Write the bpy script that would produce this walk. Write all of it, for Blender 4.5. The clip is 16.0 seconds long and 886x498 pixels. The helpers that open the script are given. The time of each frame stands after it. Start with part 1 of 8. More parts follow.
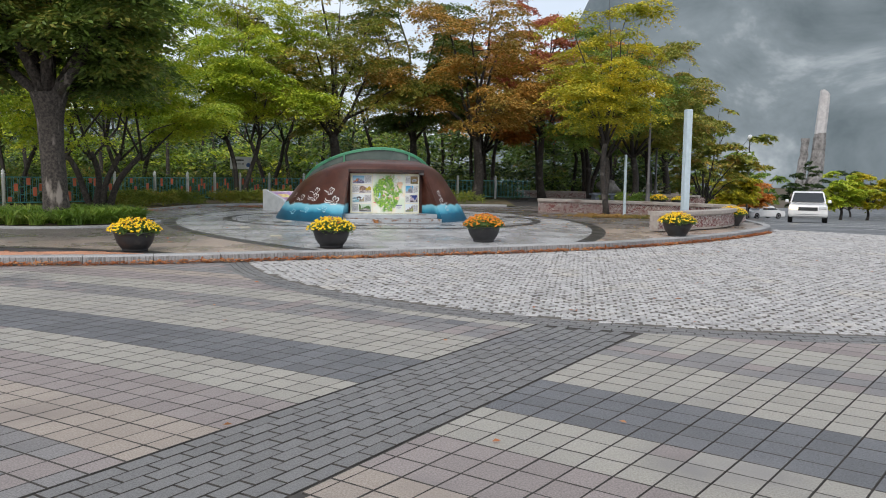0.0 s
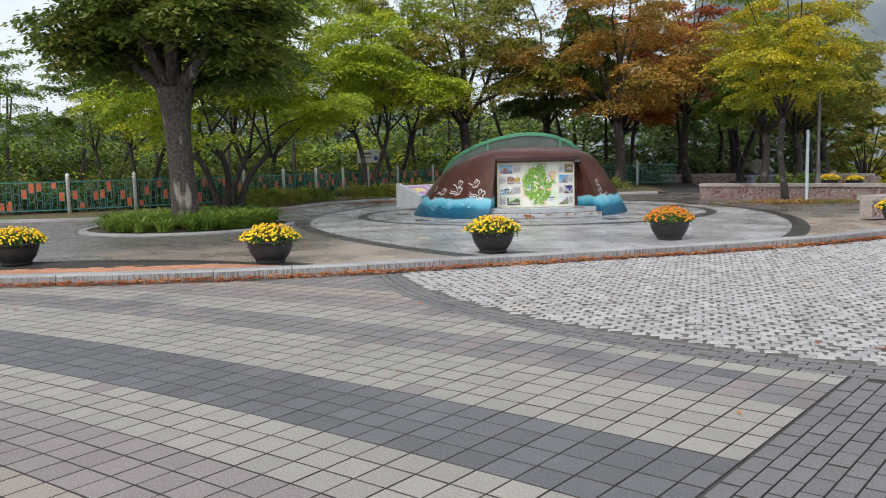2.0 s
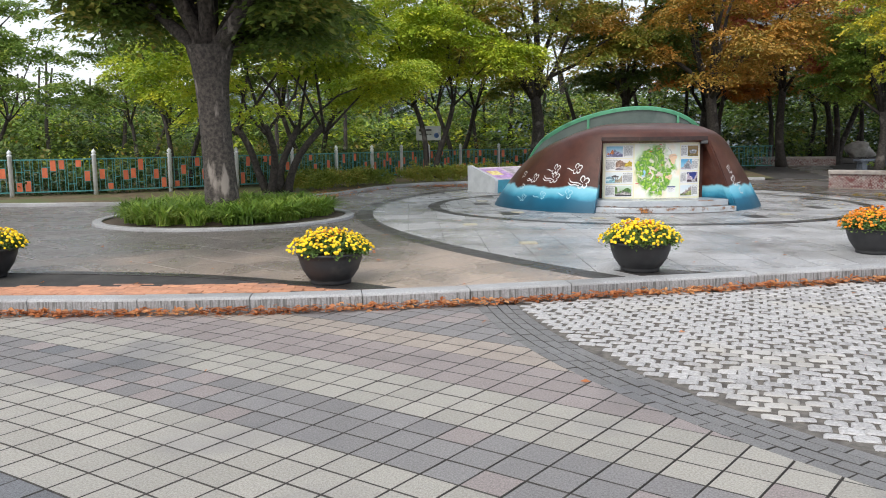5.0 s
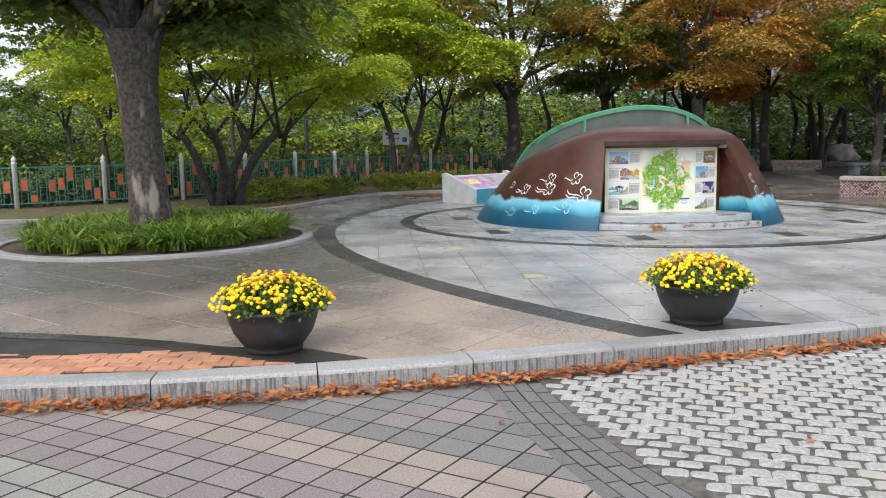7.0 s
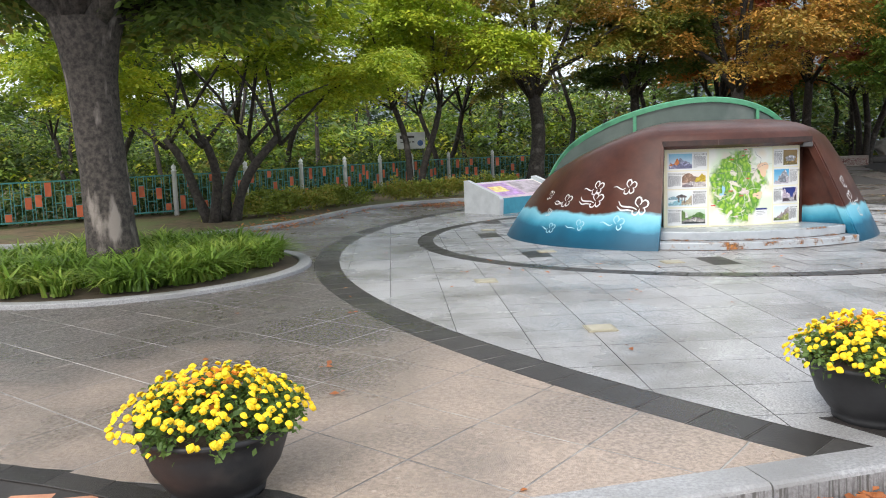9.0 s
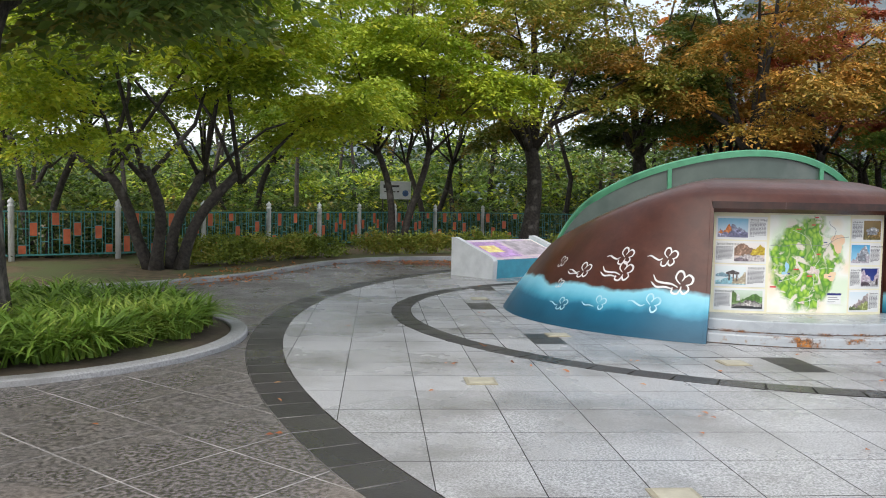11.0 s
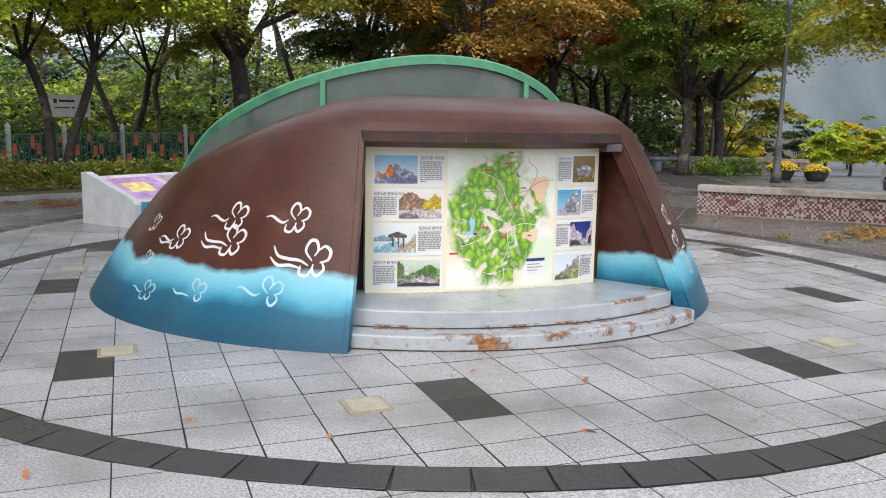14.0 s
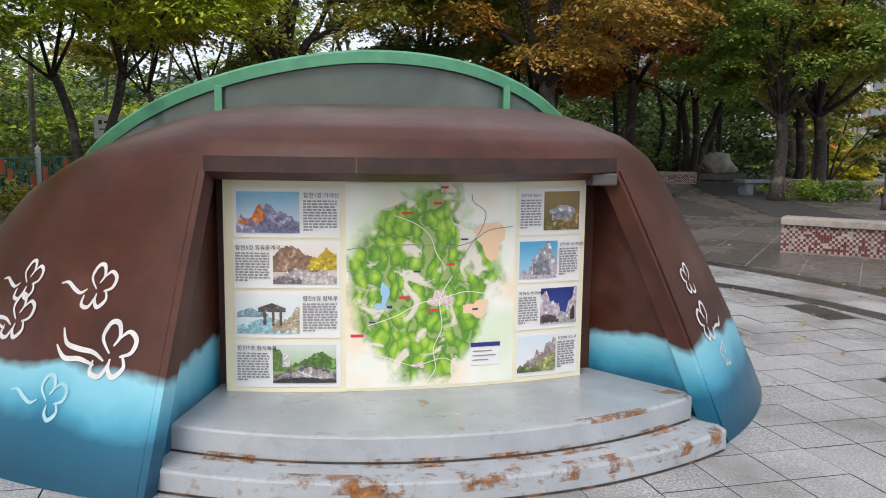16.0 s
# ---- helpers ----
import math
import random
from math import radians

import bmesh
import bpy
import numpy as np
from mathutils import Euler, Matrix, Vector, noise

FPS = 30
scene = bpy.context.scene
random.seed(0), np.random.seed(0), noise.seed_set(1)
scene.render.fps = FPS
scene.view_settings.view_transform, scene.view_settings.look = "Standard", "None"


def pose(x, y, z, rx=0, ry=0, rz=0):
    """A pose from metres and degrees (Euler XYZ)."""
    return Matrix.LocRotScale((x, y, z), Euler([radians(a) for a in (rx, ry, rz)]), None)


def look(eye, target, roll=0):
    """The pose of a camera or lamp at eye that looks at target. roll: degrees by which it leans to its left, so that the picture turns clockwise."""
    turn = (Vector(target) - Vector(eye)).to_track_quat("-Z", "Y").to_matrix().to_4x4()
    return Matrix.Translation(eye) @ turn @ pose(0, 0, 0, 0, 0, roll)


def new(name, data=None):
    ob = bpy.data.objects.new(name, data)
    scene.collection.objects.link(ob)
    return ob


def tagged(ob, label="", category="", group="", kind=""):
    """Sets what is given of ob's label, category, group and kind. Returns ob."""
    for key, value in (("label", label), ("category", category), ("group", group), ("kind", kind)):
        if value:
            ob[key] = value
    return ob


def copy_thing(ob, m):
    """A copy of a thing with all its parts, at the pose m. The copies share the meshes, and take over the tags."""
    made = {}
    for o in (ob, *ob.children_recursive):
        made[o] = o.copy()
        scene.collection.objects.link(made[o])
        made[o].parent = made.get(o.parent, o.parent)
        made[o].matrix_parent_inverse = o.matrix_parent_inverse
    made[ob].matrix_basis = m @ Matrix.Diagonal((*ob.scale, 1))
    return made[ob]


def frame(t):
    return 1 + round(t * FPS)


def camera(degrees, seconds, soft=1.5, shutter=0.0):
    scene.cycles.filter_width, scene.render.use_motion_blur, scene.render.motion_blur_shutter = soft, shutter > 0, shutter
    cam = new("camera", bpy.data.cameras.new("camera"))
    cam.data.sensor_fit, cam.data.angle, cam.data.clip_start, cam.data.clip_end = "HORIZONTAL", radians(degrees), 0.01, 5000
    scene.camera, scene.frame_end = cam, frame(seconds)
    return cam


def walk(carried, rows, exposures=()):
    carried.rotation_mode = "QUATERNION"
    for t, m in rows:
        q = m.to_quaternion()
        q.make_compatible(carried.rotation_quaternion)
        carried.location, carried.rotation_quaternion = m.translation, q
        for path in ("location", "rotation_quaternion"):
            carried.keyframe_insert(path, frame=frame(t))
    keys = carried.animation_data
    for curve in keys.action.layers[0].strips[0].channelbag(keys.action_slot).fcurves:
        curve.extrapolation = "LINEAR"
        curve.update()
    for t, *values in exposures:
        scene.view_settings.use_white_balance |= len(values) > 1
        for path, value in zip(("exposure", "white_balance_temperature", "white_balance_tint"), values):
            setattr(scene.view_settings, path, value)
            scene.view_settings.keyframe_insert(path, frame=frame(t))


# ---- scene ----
cam = camera(56.5, 16.0, soft=1.0)
PATH = [
    (0, (0.525, -0.043, 1.416), (0.473, 1.949, 1.237), 0.8),
    (0.5, (0.359, 0.563, 1.41), (0.194, 2.547, 1.225), 0.1),
    (1, (0.129, 1.117, 1.419), (-0.061, 3.098, 1.22), -0.8),
    (1.5, (-0.155, 1.672, 1.426), (-0.436, 3.643, 1.233), -1.2),
    (2, (-0.486, 2.176, 1.44), (-0.82, 4.137, 1.234), -1.3),
    (2.5, (-0.746, 2.714, 1.466), (-1.148, 4.661, 1.245), -1.1),
    (3, (-1.043, 3.226, 1.472), (-1.482, 5.163, 1.236), -1.3),
    (3.5, (-1.265, 3.758, 1.482), (-1.71, 5.693, 1.237), -0.9),
    (3.7, (-1.343, 3.97, 1.472), (-1.795, 5.904, 1.233), -0.8),
    (5.8, (-2.232, 6.271, 1.499), (-2.638, 8.21, 1.227), -0.3),
    (6, (-2.308, 6.478, 1.501), (-2.691, 8.422, 1.23), -0.5),
    (6.5, (-2.454, 7.079, 1.529), (-2.811, 9.032, 1.28), -0.9),
    (7, (-2.57, 7.655, 1.516), (-2.927, 9.607, 1.266), -0.9),
    (7.5, (-2.688, 8.229, 1.528), (-3.059, 10.178, 1.269), -1.2),
    (8, (-2.793, 8.804, 1.523), (-3.177, 10.749, 1.258), -1.6),
    (8.5, (-2.923, 9.371, 1.543), (-3.317, 11.313, 1.271), -1.9),
    (8.7, (-2.979, 9.529, 1.565), (-3.38, 11.471, 1.305), -2.3),
    (10.8, (-3.524, 11.931, 1.478), (-3.887, 13.893, 1.339), 0.8),
    (11, (-3.543, 12.181, 1.467), (-3.902, 14.146, 1.355), 1.1),
    (11.5, (-3.536, 12.827, 1.458), (-3.7, 14.816, 1.332), 1.3),
    (12, (-3.424, 13.374, 1.57), (-3.442, 15.366, 1.388), 0.9),
    (12.5, (-3.2, 13.815, 1.595), (-3.181, 15.804, 1.389), 0.9),
    (13, (-2.992, 14.337, 1.611), (-2.842, 16.319, 1.392), 1.2),
    (13.5, (-2.709, 14.786, 1.582), (-2.512, 16.755, 1.29), 1.2),
    (14, (-2.456, 15.217, 1.597), (-2.243, 17.182, 1.292), 1.0),
    (14.5, (-2.16, 15.67, 1.585), (-1.949, 17.633, 1.265), 0.9),
    (15, (-1.884, 16.149, 1.58), (-1.666, 18.109, 1.243), 0.8),
    (15.5, (-1.625, 16.632, 1.607), (-1.43, 18.596, 1.286), 0.8),
    (16, (-1.332, 17.047, 1.609), (-1.353, 19.03, 1.348), 0.7),
]
walk(cam, [(t, look(eye, target, roll)) for t, eye, target, roll in PATH],
     exposures=[(0.0, 0.05, 6400, 10), (1.0, 0.21, 6400, 10), (2.0, 0.19, 6400, 10), (2.7, 0.36, 6400, 10), (3.5, 0.47, 6430, 10), (7.0, 0.46, 6430, 10), (8.5, 0.64, 6430, 10), (11.0, 0.42, 6430, 10), (13.0, 0.44, 6430, 12), (14.8, 0.42, 6460, 13), (16.0, 0.26, 6500, 13)])

# ---- world and sun ----
world = bpy.data.worlds.new("overcast_world")
scene.world = world
world.use_nodes = True
wn, wl = world.node_tree.nodes, world.node_tree.links
wn.clear()
w_out = wn.new("ShaderNodeOutputWorld")
w_sky = wn.new("ShaderNodeTexSky")
w_sky.sky_type = "NISHITA"
w_sky.sun_disc = False
w_sky.sun_elevation = radians(48)
w_sky.sun_rotation = radians(200)
w_sky.dust_density = 4.0
w_bg1 = wn.new("ShaderNodeBackground")
w_bg1.inputs["Strength"].default_value = 0.07
w_bg2 = wn.new("ShaderNodeBackground")
w_bg2.inputs["Strength"].default_value = 0.78
w_noise = wn.new("ShaderNodeTexNoise")
w_noise.inputs["Scale"].default_value = 2.2
w_noise.inputs["Detail"].default_value = 6
w_ramp = wn.new("ShaderNodeValToRGB")
w_ramp.color_ramp.elements[0].position = 0.32
w_ramp.color_ramp.elements[0].color = (0.62, 0.67, 0.74, 1)
w_ramp.color_ramp.elements[1].position = 0.62
w_ramp.color_ramp.elements[1].color = (1.0, 1.0, 1.0, 1)
w_add = wn.new("ShaderNodeAddShader")
wl.new(w_sky.outputs[0], w_bg1.inputs["Color"])
wl.new(w_noise.outputs["Fac"], w_ramp.inputs[0])
wl.new(w_ramp.outputs[0], w_bg2.inputs["Color"])
wl.new(w_bg1.outputs[0], w_add.inputs[0])
wl.new(w_bg2.outputs[0], w_add.inputs[1])
wl.new(w_add.outputs[0], w_out.inputs["Surface"])
sun = new("sun", bpy.data.lights.new("sun", "SUN"))
sun.data.energy = 0.9
sun.data.angle = radians(25)
sun.data.color = (1.0, 0.96, 0.9)
sun.matrix_world = look((-8, -14, 26), (0, 10, 0))


# ---- materials ----
def mat(name, base, base2=None, scale=6.0, rough=0.7, rough2=None, metal=0.0, bump=0.0, bscale=60.0,
        spot=None, spot_scale=1.0, spot_lo=0.55, spot_hi=0.7, island=0.0, objrand=0.0, spec=0.5, transmission=0.0, detail=8.0, streak=False):
    """Two-scale procedural surface: base and base2 mixed by noise, stains in a third colour, fine bump."""
    m = bpy.data.materials.new(name)
    m.use_nodes = True
    nt = m.node_tree
    n, l = nt.nodes, nt.links
    b = n["Principled BSDF"]
    tc = n.new("ShaderNodeTexCoord")
    geo = n.new("ShaderNodeNewGeometry")
    base2 = base2 or tuple(c * 0.75 for c in base)
    t1 = n.new("ShaderNodeTexNoise")
    t1.inputs["Scale"].default_value = scale
    t1.inputs["Detail"].default_value = detail
    t1.inputs["Roughness"].default_value = 0.65
    l.new(geo.outputs["Position"], t1.inputs["Vector"])
    ramp = n.new("ShaderNodeValToRGB")
    ramp.color_ramp.elements[0].position, ramp.color_ramp.elements[1].position = 0.38, 0.62
    ramp.color_ramp.elements[0].color, ramp.color_ramp.elements[1].color = (*base2, 1), (*base, 1)
    l.new(t1.outputs["Fac"], ramp.inputs[0])
    col = ramp.outputs[0]
    if spot:
        t2 = n.new("ShaderNodeTexNoise")
        t2.inputs["Scale"].default_value = spot_scale
        t2.inputs["Detail"].default_value = 5
        if streak:
            mp_ = n.new("ShaderNodeMapping")
            mp_.inputs["Scale"].default_value = (1.0, 1.0, 0.06)
            l.new(geo.outputs["Position"], mp_.inputs["Vector"])
            l.new(mp_.outputs[0], t2.inputs["Vector"])
        else:
            l.new(geo.outputs["Position"], t2.inputs["Vector"])
        mr = n.new("ShaderNodeMapRange")
        mr.inputs["From Min"].default_value, mr.inputs["From Max"].default_value = spot_lo, spot_hi
        l.new(t2.outputs["Fac"], mr.inputs["Value"])
        mx = n.new("ShaderNodeMix")
        mx.data_type = "RGBA"
        mx.inputs["B"].default_value = (*spot, 1)
        mx.inputs["A"].default_value = (*base, 1)
        l.new(mr.outputs[0], mx.inputs["Factor"])
        l.new(col, mx.inputs["A"])
        col = mx.outputs["Result"]
    if island or objrand:
        hs = n.new("ShaderNodeHueSaturation")
        ma = n.new("ShaderNodeMapRange")
        amt = island or objrand
        ma.inputs["To Min"].default_value, ma.inputs["To Max"].default_value = 1 - amt, 1 + amt
        if island:
            l.new(geo.outputs["Random Per Island"], ma.inputs["Value"])
        else:
            oi = n.new("ShaderNodeObjectInfo")
            l.new(oi.outputs["Random"], ma.inputs["Value"])
        l.new(ma.outputs[0], hs.inputs["Value"])
        l.new(col, hs.inputs["Color"])
        col = hs.outputs[0]
    l.new(col, b.inputs["Base Color"])
    b.inputs["Metallic"].default_value = metal
    b.inputs["Specular IOR Level"].default_value = spec
    b.inputs["Transmission Weight"].default_value = transmission
    if rough2 is None:
        b.inputs["Roughness"].default_value = rough
    else:
        t3 = n.new("ShaderNodeTexNoise")
        t3.inputs["Scale"].default_value = 0.9
        t3.inputs["Detail"].default_value = 6
        l.new(geo.outputs["Position"], t3.inputs["Vector"])
        mr2 = n.new("ShaderNodeMapRange")
        mr2.inputs["From Min"].default_value, mr2.inputs["From Max"].default_value = 0.4, 0.6
        mr2.inputs["To Min"].default_value, mr2.inputs["To Max"].default_value = rough, rough2
        l.new(t3.outputs["Fac"], mr2.inputs["Value"])
        l.new(mr2.outputs[0], b.inputs["Roughness"])
    if bump:
        t4 = n.new("ShaderNodeTexNoise")
        t4.inputs["Scale"].default_value = bscale
        t4.inputs["Detail"].default_value = 4
        l.new(geo.outputs["Position"], t4.inputs["Vector"])
        bp = n.new("ShaderNodeBump")
        bp.inputs["Strength"].default_value = bump
        bp.inputs["Distance"].default_value = 0.01
        l.new(t4.outputs["Fac"], bp.inputs["Height"])
        l.new(bp.outputs[0], b.inputs["Normal"])
    return m


def leaf_mat(name, c1, c2, c3):
    """Leaf colours spread per leaf, with a little light through the blade."""
    m = bpy.data.materials.new(name)
    m.use_nodes = True
    n, l = m.node_tree.nodes, m.node_tree.links
    b = n["Principled BSDF"]
    geo = n.new("ShaderNodeNewGeometry")
    ramp = n.new("ShaderNodeValToRGB")
    ramp.color_ramp.elements[0].color, ramp.color_ramp.elements[1].color = (*c1, 1), (*c3, 1)
    e = ramp.color_ramp.elements.new(0.55)
    e.color = (*c2, 1)
    ti = n.new("ShaderNodeTexNoise")
    ti.inputs["Scale"].default_value = 0.9
    ti.inputs["Detail"].default_value = 3
    l.new(geo.outputs["Position"], ti.inputs["Vector"])
    ad = n.new("ShaderNodeMath")
    ad.operation = "MULTIPLY_ADD"
    ad.inputs[1].default_value = 0.5
    l.new(geo.outputs["Random Per Island"], ad.inputs[0])
    m2 = n.new("ShaderNodeMapRange")
    m2.inputs["From Min"].default_value, m2.inputs["From Max"].default_value = 0.35, 0.65
    m2.inputs["To Min"].default_value, m2.inputs["To Max"].default_value = 0.0, 0.5
    l.new(ti.outputs["Fac"], m2.inputs["Value"])
    l.new(m2.outputs[0], ad.inputs[2])
    l.new(ad.outputs[0], ramp.inputs[0])
    l.new(ramp.outputs[0], b.inputs["Base Color"])
    b.inputs["Roughness"].default_value = 0.55
    tr = n.new("ShaderNodeBsdfTranslucent")
    l.new(ramp.outputs[0], tr.inputs["Color"])
    mix = n.new("ShaderNodeMixShader")
    mix.inputs[0].default_value = 0.30
    l.new(b.outputs[0], mix.inputs[1])
    l.new(tr.outputs[0], mix.inputs[2])
    l.new(mix.outputs[0], n["Material Output"].inputs["Surface"])
    return m


M_SOIL = mat("soil_and_litter", (0.10, 0.075, 0.05), (0.06, 0.045, 0.03), 3, 0.95, bump=0.6, bscale=30, spot=(0.10, 0.11, 0.04), spot_scale=0.4)
M_JOINT_ST = mat("street_joint_sand", (0.075, 0.07, 0.064), (0.045, 0.042, 0.038), 9, 0.9, bump=0.3)
# joint filling; its paleness paints the sky's reflection in wet joints
M_MORTAR_SHEEN = mat("mortar_painted_sheen", (0.40, 0.385, 0.36), (0.15, 0.142, 0.135), 3, 0.35, 0.6, bump=0.3)
M_JOINT = mat("joint_sand", (0.05, 0.047, 0.043), (0.03, 0.028, 0.026), 4, 0.9, bump=0.3)
M_ASPHALT = mat("wet_asphalt", (0.13, 0.135, 0.14), (0.10, 0.105, 0.11), 2, 0.35, 0.55, bump=0.4, bscale=200)
M_PAVE_L = mat("light_paver", (0.44, 0.42, 0.372), (0.265, 0.252, 0.222), 95, 0.5, 0.75, bump=0.9, bscale=170, spot=(0.26, 0.25, 0.24), spot_scale=0.8, objrand=0.09)
M_PAVE_W = mat("warm_beige_paver", (0.445, 0.385, 0.33), (0.265, 0.225, 0.192), 95, 0.5, 0.75, bump=0.9, bscale=170, spot=(0.28, 0.24, 0.21), spot_scale=0.8, objrand=0.09)
M_PAVE_WI = mat("warm_beige_paver_joined", (0.445, 0.385, 0.33), (0.265, 0.225, 0.192), 95, 0.5, 0.75, bump=0.9, bscale=170, spot=(0.28, 0.24, 0.21), spot_scale=0.8, island=0.09)
M_PAVE_P = mat("pinkish_paver", (0.36, 0.315, 0.30), (0.20, 0.172, 0.165), 95, 0.5, 0.75, bump=0.9, bscale=170, spot=(0.2, 0.18, 0.175), spot_scale=0.8, objrand=0.09)
M_PAVE_D = mat("charcoal_paver", (0.192, 0.197, 0.209), (0.082, 0.085, 0.091), 95, 0.45, 0.7, bump=0.9, bscale=170, spot=(0.16, 0.16, 0.165), spot_scale=0.8, objrand=0.14)
M_PAVE_LI = mat("light_paver_joined", (0.44, 0.42, 0.372), (0.265, 0.252, 0.222), 95, 0.5, 0.75, bump=0.9, bscale=170, spot=(0.26, 0.25, 0.24), spot_scale=0.8, island=0.09)
M_PAVE_PI = mat("pinkish_paver_joined", (0.36, 0.315, 0.30), (0.20, 0.172, 0.165), 95, 0.5, 0.75, bump=0.9, bscale=170, spot=(0.2, 0.18, 0.175), spot_scale=0.8, island=0.09)
M_PAVE_DI = mat("charcoal_paver_joined", (0.192, 0.197, 0.209), (0.082, 0.085, 0.091), 95, 0.45, 0.7, bump=0.9, bscale=170, spot=(0.16, 0.16, 0.165), spot_scale=0.8, island=0.14)
M_PAVE_M = mat("slate_grey_paver", (0.285, 0.275, 0.272), (0.15, 0.144, 0.142), 95, 0.45, 0.7, bump=0.9, bscale=170, spot=(0.15, 0.15, 0.155), spot_scale=0.8, objrand=0.12)
M_PAVE_MI = mat("slate_grey_paver_joined", (0.285, 0.275, 0.272), (0.15, 0.144, 0.142), 95, 0.45, 0.7, bump=0.9, bscale=170, spot=(0.15, 0.15, 0.155), spot_scale=0.8, island=0.12)
M_BAND = mat("slate_band_brick", (0.205, 0.203, 0.20), (0.115, 0.114, 0.113), 90, 0.45, 0.7, bump=0.4, bscale=220, spot=(0.13, 0.13, 0.135), spot_scale=0.8, island=0.1)
M_COB_SAND = mat("cobble_joint_sand", (0.17, 0.155, 0.135), (0.085, 0.077, 0.068), 14, 0.9, bump=0.6, bscale=150, spot=(0.07, 0.062, 0.055), spot_scale=5, spot_lo=0.56, spot_hi=0.68)
M_COBBLE = mat("granite_cobble", (0.49, 0.485, 0.48), (0.30, 0.295, 0.29), 50, 0.45, 0.7, bump=0.7, bscale=130, spot=(0.42, 0.40, 0.36), spot_scale=1.2, island=0.2)
M_KERB = mat("kerb_granite", (0.42, 0.425, 0.43), (0.27, 0.272, 0.275), 60, 0.5, 0.7, bump=0.5, bscale=90, spot=(0.25, 0.25, 0.245), spot_scale=1.5, spot_lo=0.5, spot_hi=0.7, objrand=0.1)
M_KERB_FACE = mat("kerb_granite_tooled_face", (0.33, 0.335, 0.34), (0.22, 0.222, 0.225), 60, 0.5, 0.7, bump=0.5, bscale=90, spot=(0.12, 0.12, 0.115), spot_scale=60, spot_lo=0.48, spot_hi=0.62, objrand=0.1, streak=True)
M_GRAN = mat("wet_granite_tile", (0.56, 0.562, 0.565), (0.24, 0.243, 0.247), 85, 0.14, 0.42, bump=0.35, bscale=200, spot=(0.22, 0.215, 0.205), spot_scale=1.3, spot_lo=0.44, spot_hi=0.70, objrand=0.09)
M_GRAN_I = mat("wet_granite_tile_joined", (0.56, 0.562, 0.565), (0.24, 0.243, 0.247), 85, 0.14, 0.42, bump=0.35, bscale=200, spot=(0.22, 0.215, 0.205), spot_scale=1.3, spot_lo=0.44, spot_hi=0.70, island=0.09)
M_BLACK = mat("black_basalt_tile", (0.050, 0.044, 0.040), (0.022, 0.020, 0.019), 80, 0.22, 0.5, bump=0.3, bscale=150, objrand=0.25)
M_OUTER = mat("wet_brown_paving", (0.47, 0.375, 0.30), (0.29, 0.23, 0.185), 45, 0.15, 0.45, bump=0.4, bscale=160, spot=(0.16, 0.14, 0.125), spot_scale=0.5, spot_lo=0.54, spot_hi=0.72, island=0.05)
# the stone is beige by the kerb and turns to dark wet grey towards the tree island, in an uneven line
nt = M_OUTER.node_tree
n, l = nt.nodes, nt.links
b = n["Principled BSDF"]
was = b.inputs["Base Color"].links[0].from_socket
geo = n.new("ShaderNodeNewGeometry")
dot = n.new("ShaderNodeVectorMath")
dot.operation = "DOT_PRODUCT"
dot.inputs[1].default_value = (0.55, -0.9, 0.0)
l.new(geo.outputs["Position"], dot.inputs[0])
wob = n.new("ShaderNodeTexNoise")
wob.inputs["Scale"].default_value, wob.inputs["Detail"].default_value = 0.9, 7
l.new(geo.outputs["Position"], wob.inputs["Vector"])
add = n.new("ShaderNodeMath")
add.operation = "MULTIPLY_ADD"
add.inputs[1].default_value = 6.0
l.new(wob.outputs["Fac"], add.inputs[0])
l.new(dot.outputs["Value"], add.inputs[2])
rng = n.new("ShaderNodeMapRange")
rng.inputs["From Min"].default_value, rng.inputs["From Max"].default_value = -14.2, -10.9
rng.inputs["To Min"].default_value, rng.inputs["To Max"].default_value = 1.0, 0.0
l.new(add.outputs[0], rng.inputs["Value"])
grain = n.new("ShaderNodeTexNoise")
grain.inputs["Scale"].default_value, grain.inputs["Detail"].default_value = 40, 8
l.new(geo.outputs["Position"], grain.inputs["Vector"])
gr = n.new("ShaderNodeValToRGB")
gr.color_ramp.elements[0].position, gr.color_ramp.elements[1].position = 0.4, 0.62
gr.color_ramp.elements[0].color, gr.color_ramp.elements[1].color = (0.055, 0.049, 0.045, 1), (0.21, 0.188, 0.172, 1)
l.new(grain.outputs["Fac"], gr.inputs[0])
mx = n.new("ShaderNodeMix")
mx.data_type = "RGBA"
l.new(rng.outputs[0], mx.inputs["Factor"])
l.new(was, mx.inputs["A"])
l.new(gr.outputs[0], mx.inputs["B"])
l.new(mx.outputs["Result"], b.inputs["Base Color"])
M_TERRA = mat("terracotta_brick", (0.58, 0.29, 0.17), (0.47, 0.22, 0.13), 14, 0.6, 0.8, bump=0.5, bscale=150, spot=(0.36, 0.2, 0.14), spot_scale=2.5, island=0.13)
M_BRASS = mat("dull_brass_plate", (0.42, 0.38, 0.27), (0.33, 0.3, 0.22), 20, 0.45, 0.6, metal=0.4, bump=0.1)


# ---- building helpers ----
def bm_to(name, bm, material, parent=None, label="", smooth=False):
    me = bpy.data.meshes.new(name)
    bm.to_mesh(me)
    bm.free()
    for mm in (material if isinstance(material, (list, tuple)) else [material]):
        me.materials.append(mm)
    if smooth:
        for p in me.polygons:
            p.use_smooth = True
    ob = new(name, me)
    if parent:
        ob.parent = parent
    if label:
        ob["label"] = label
    return ob


def part(name, bm, material, parent, label="", smooth=False):
    return bm_to(name, bm, material, parent, label, smooth)


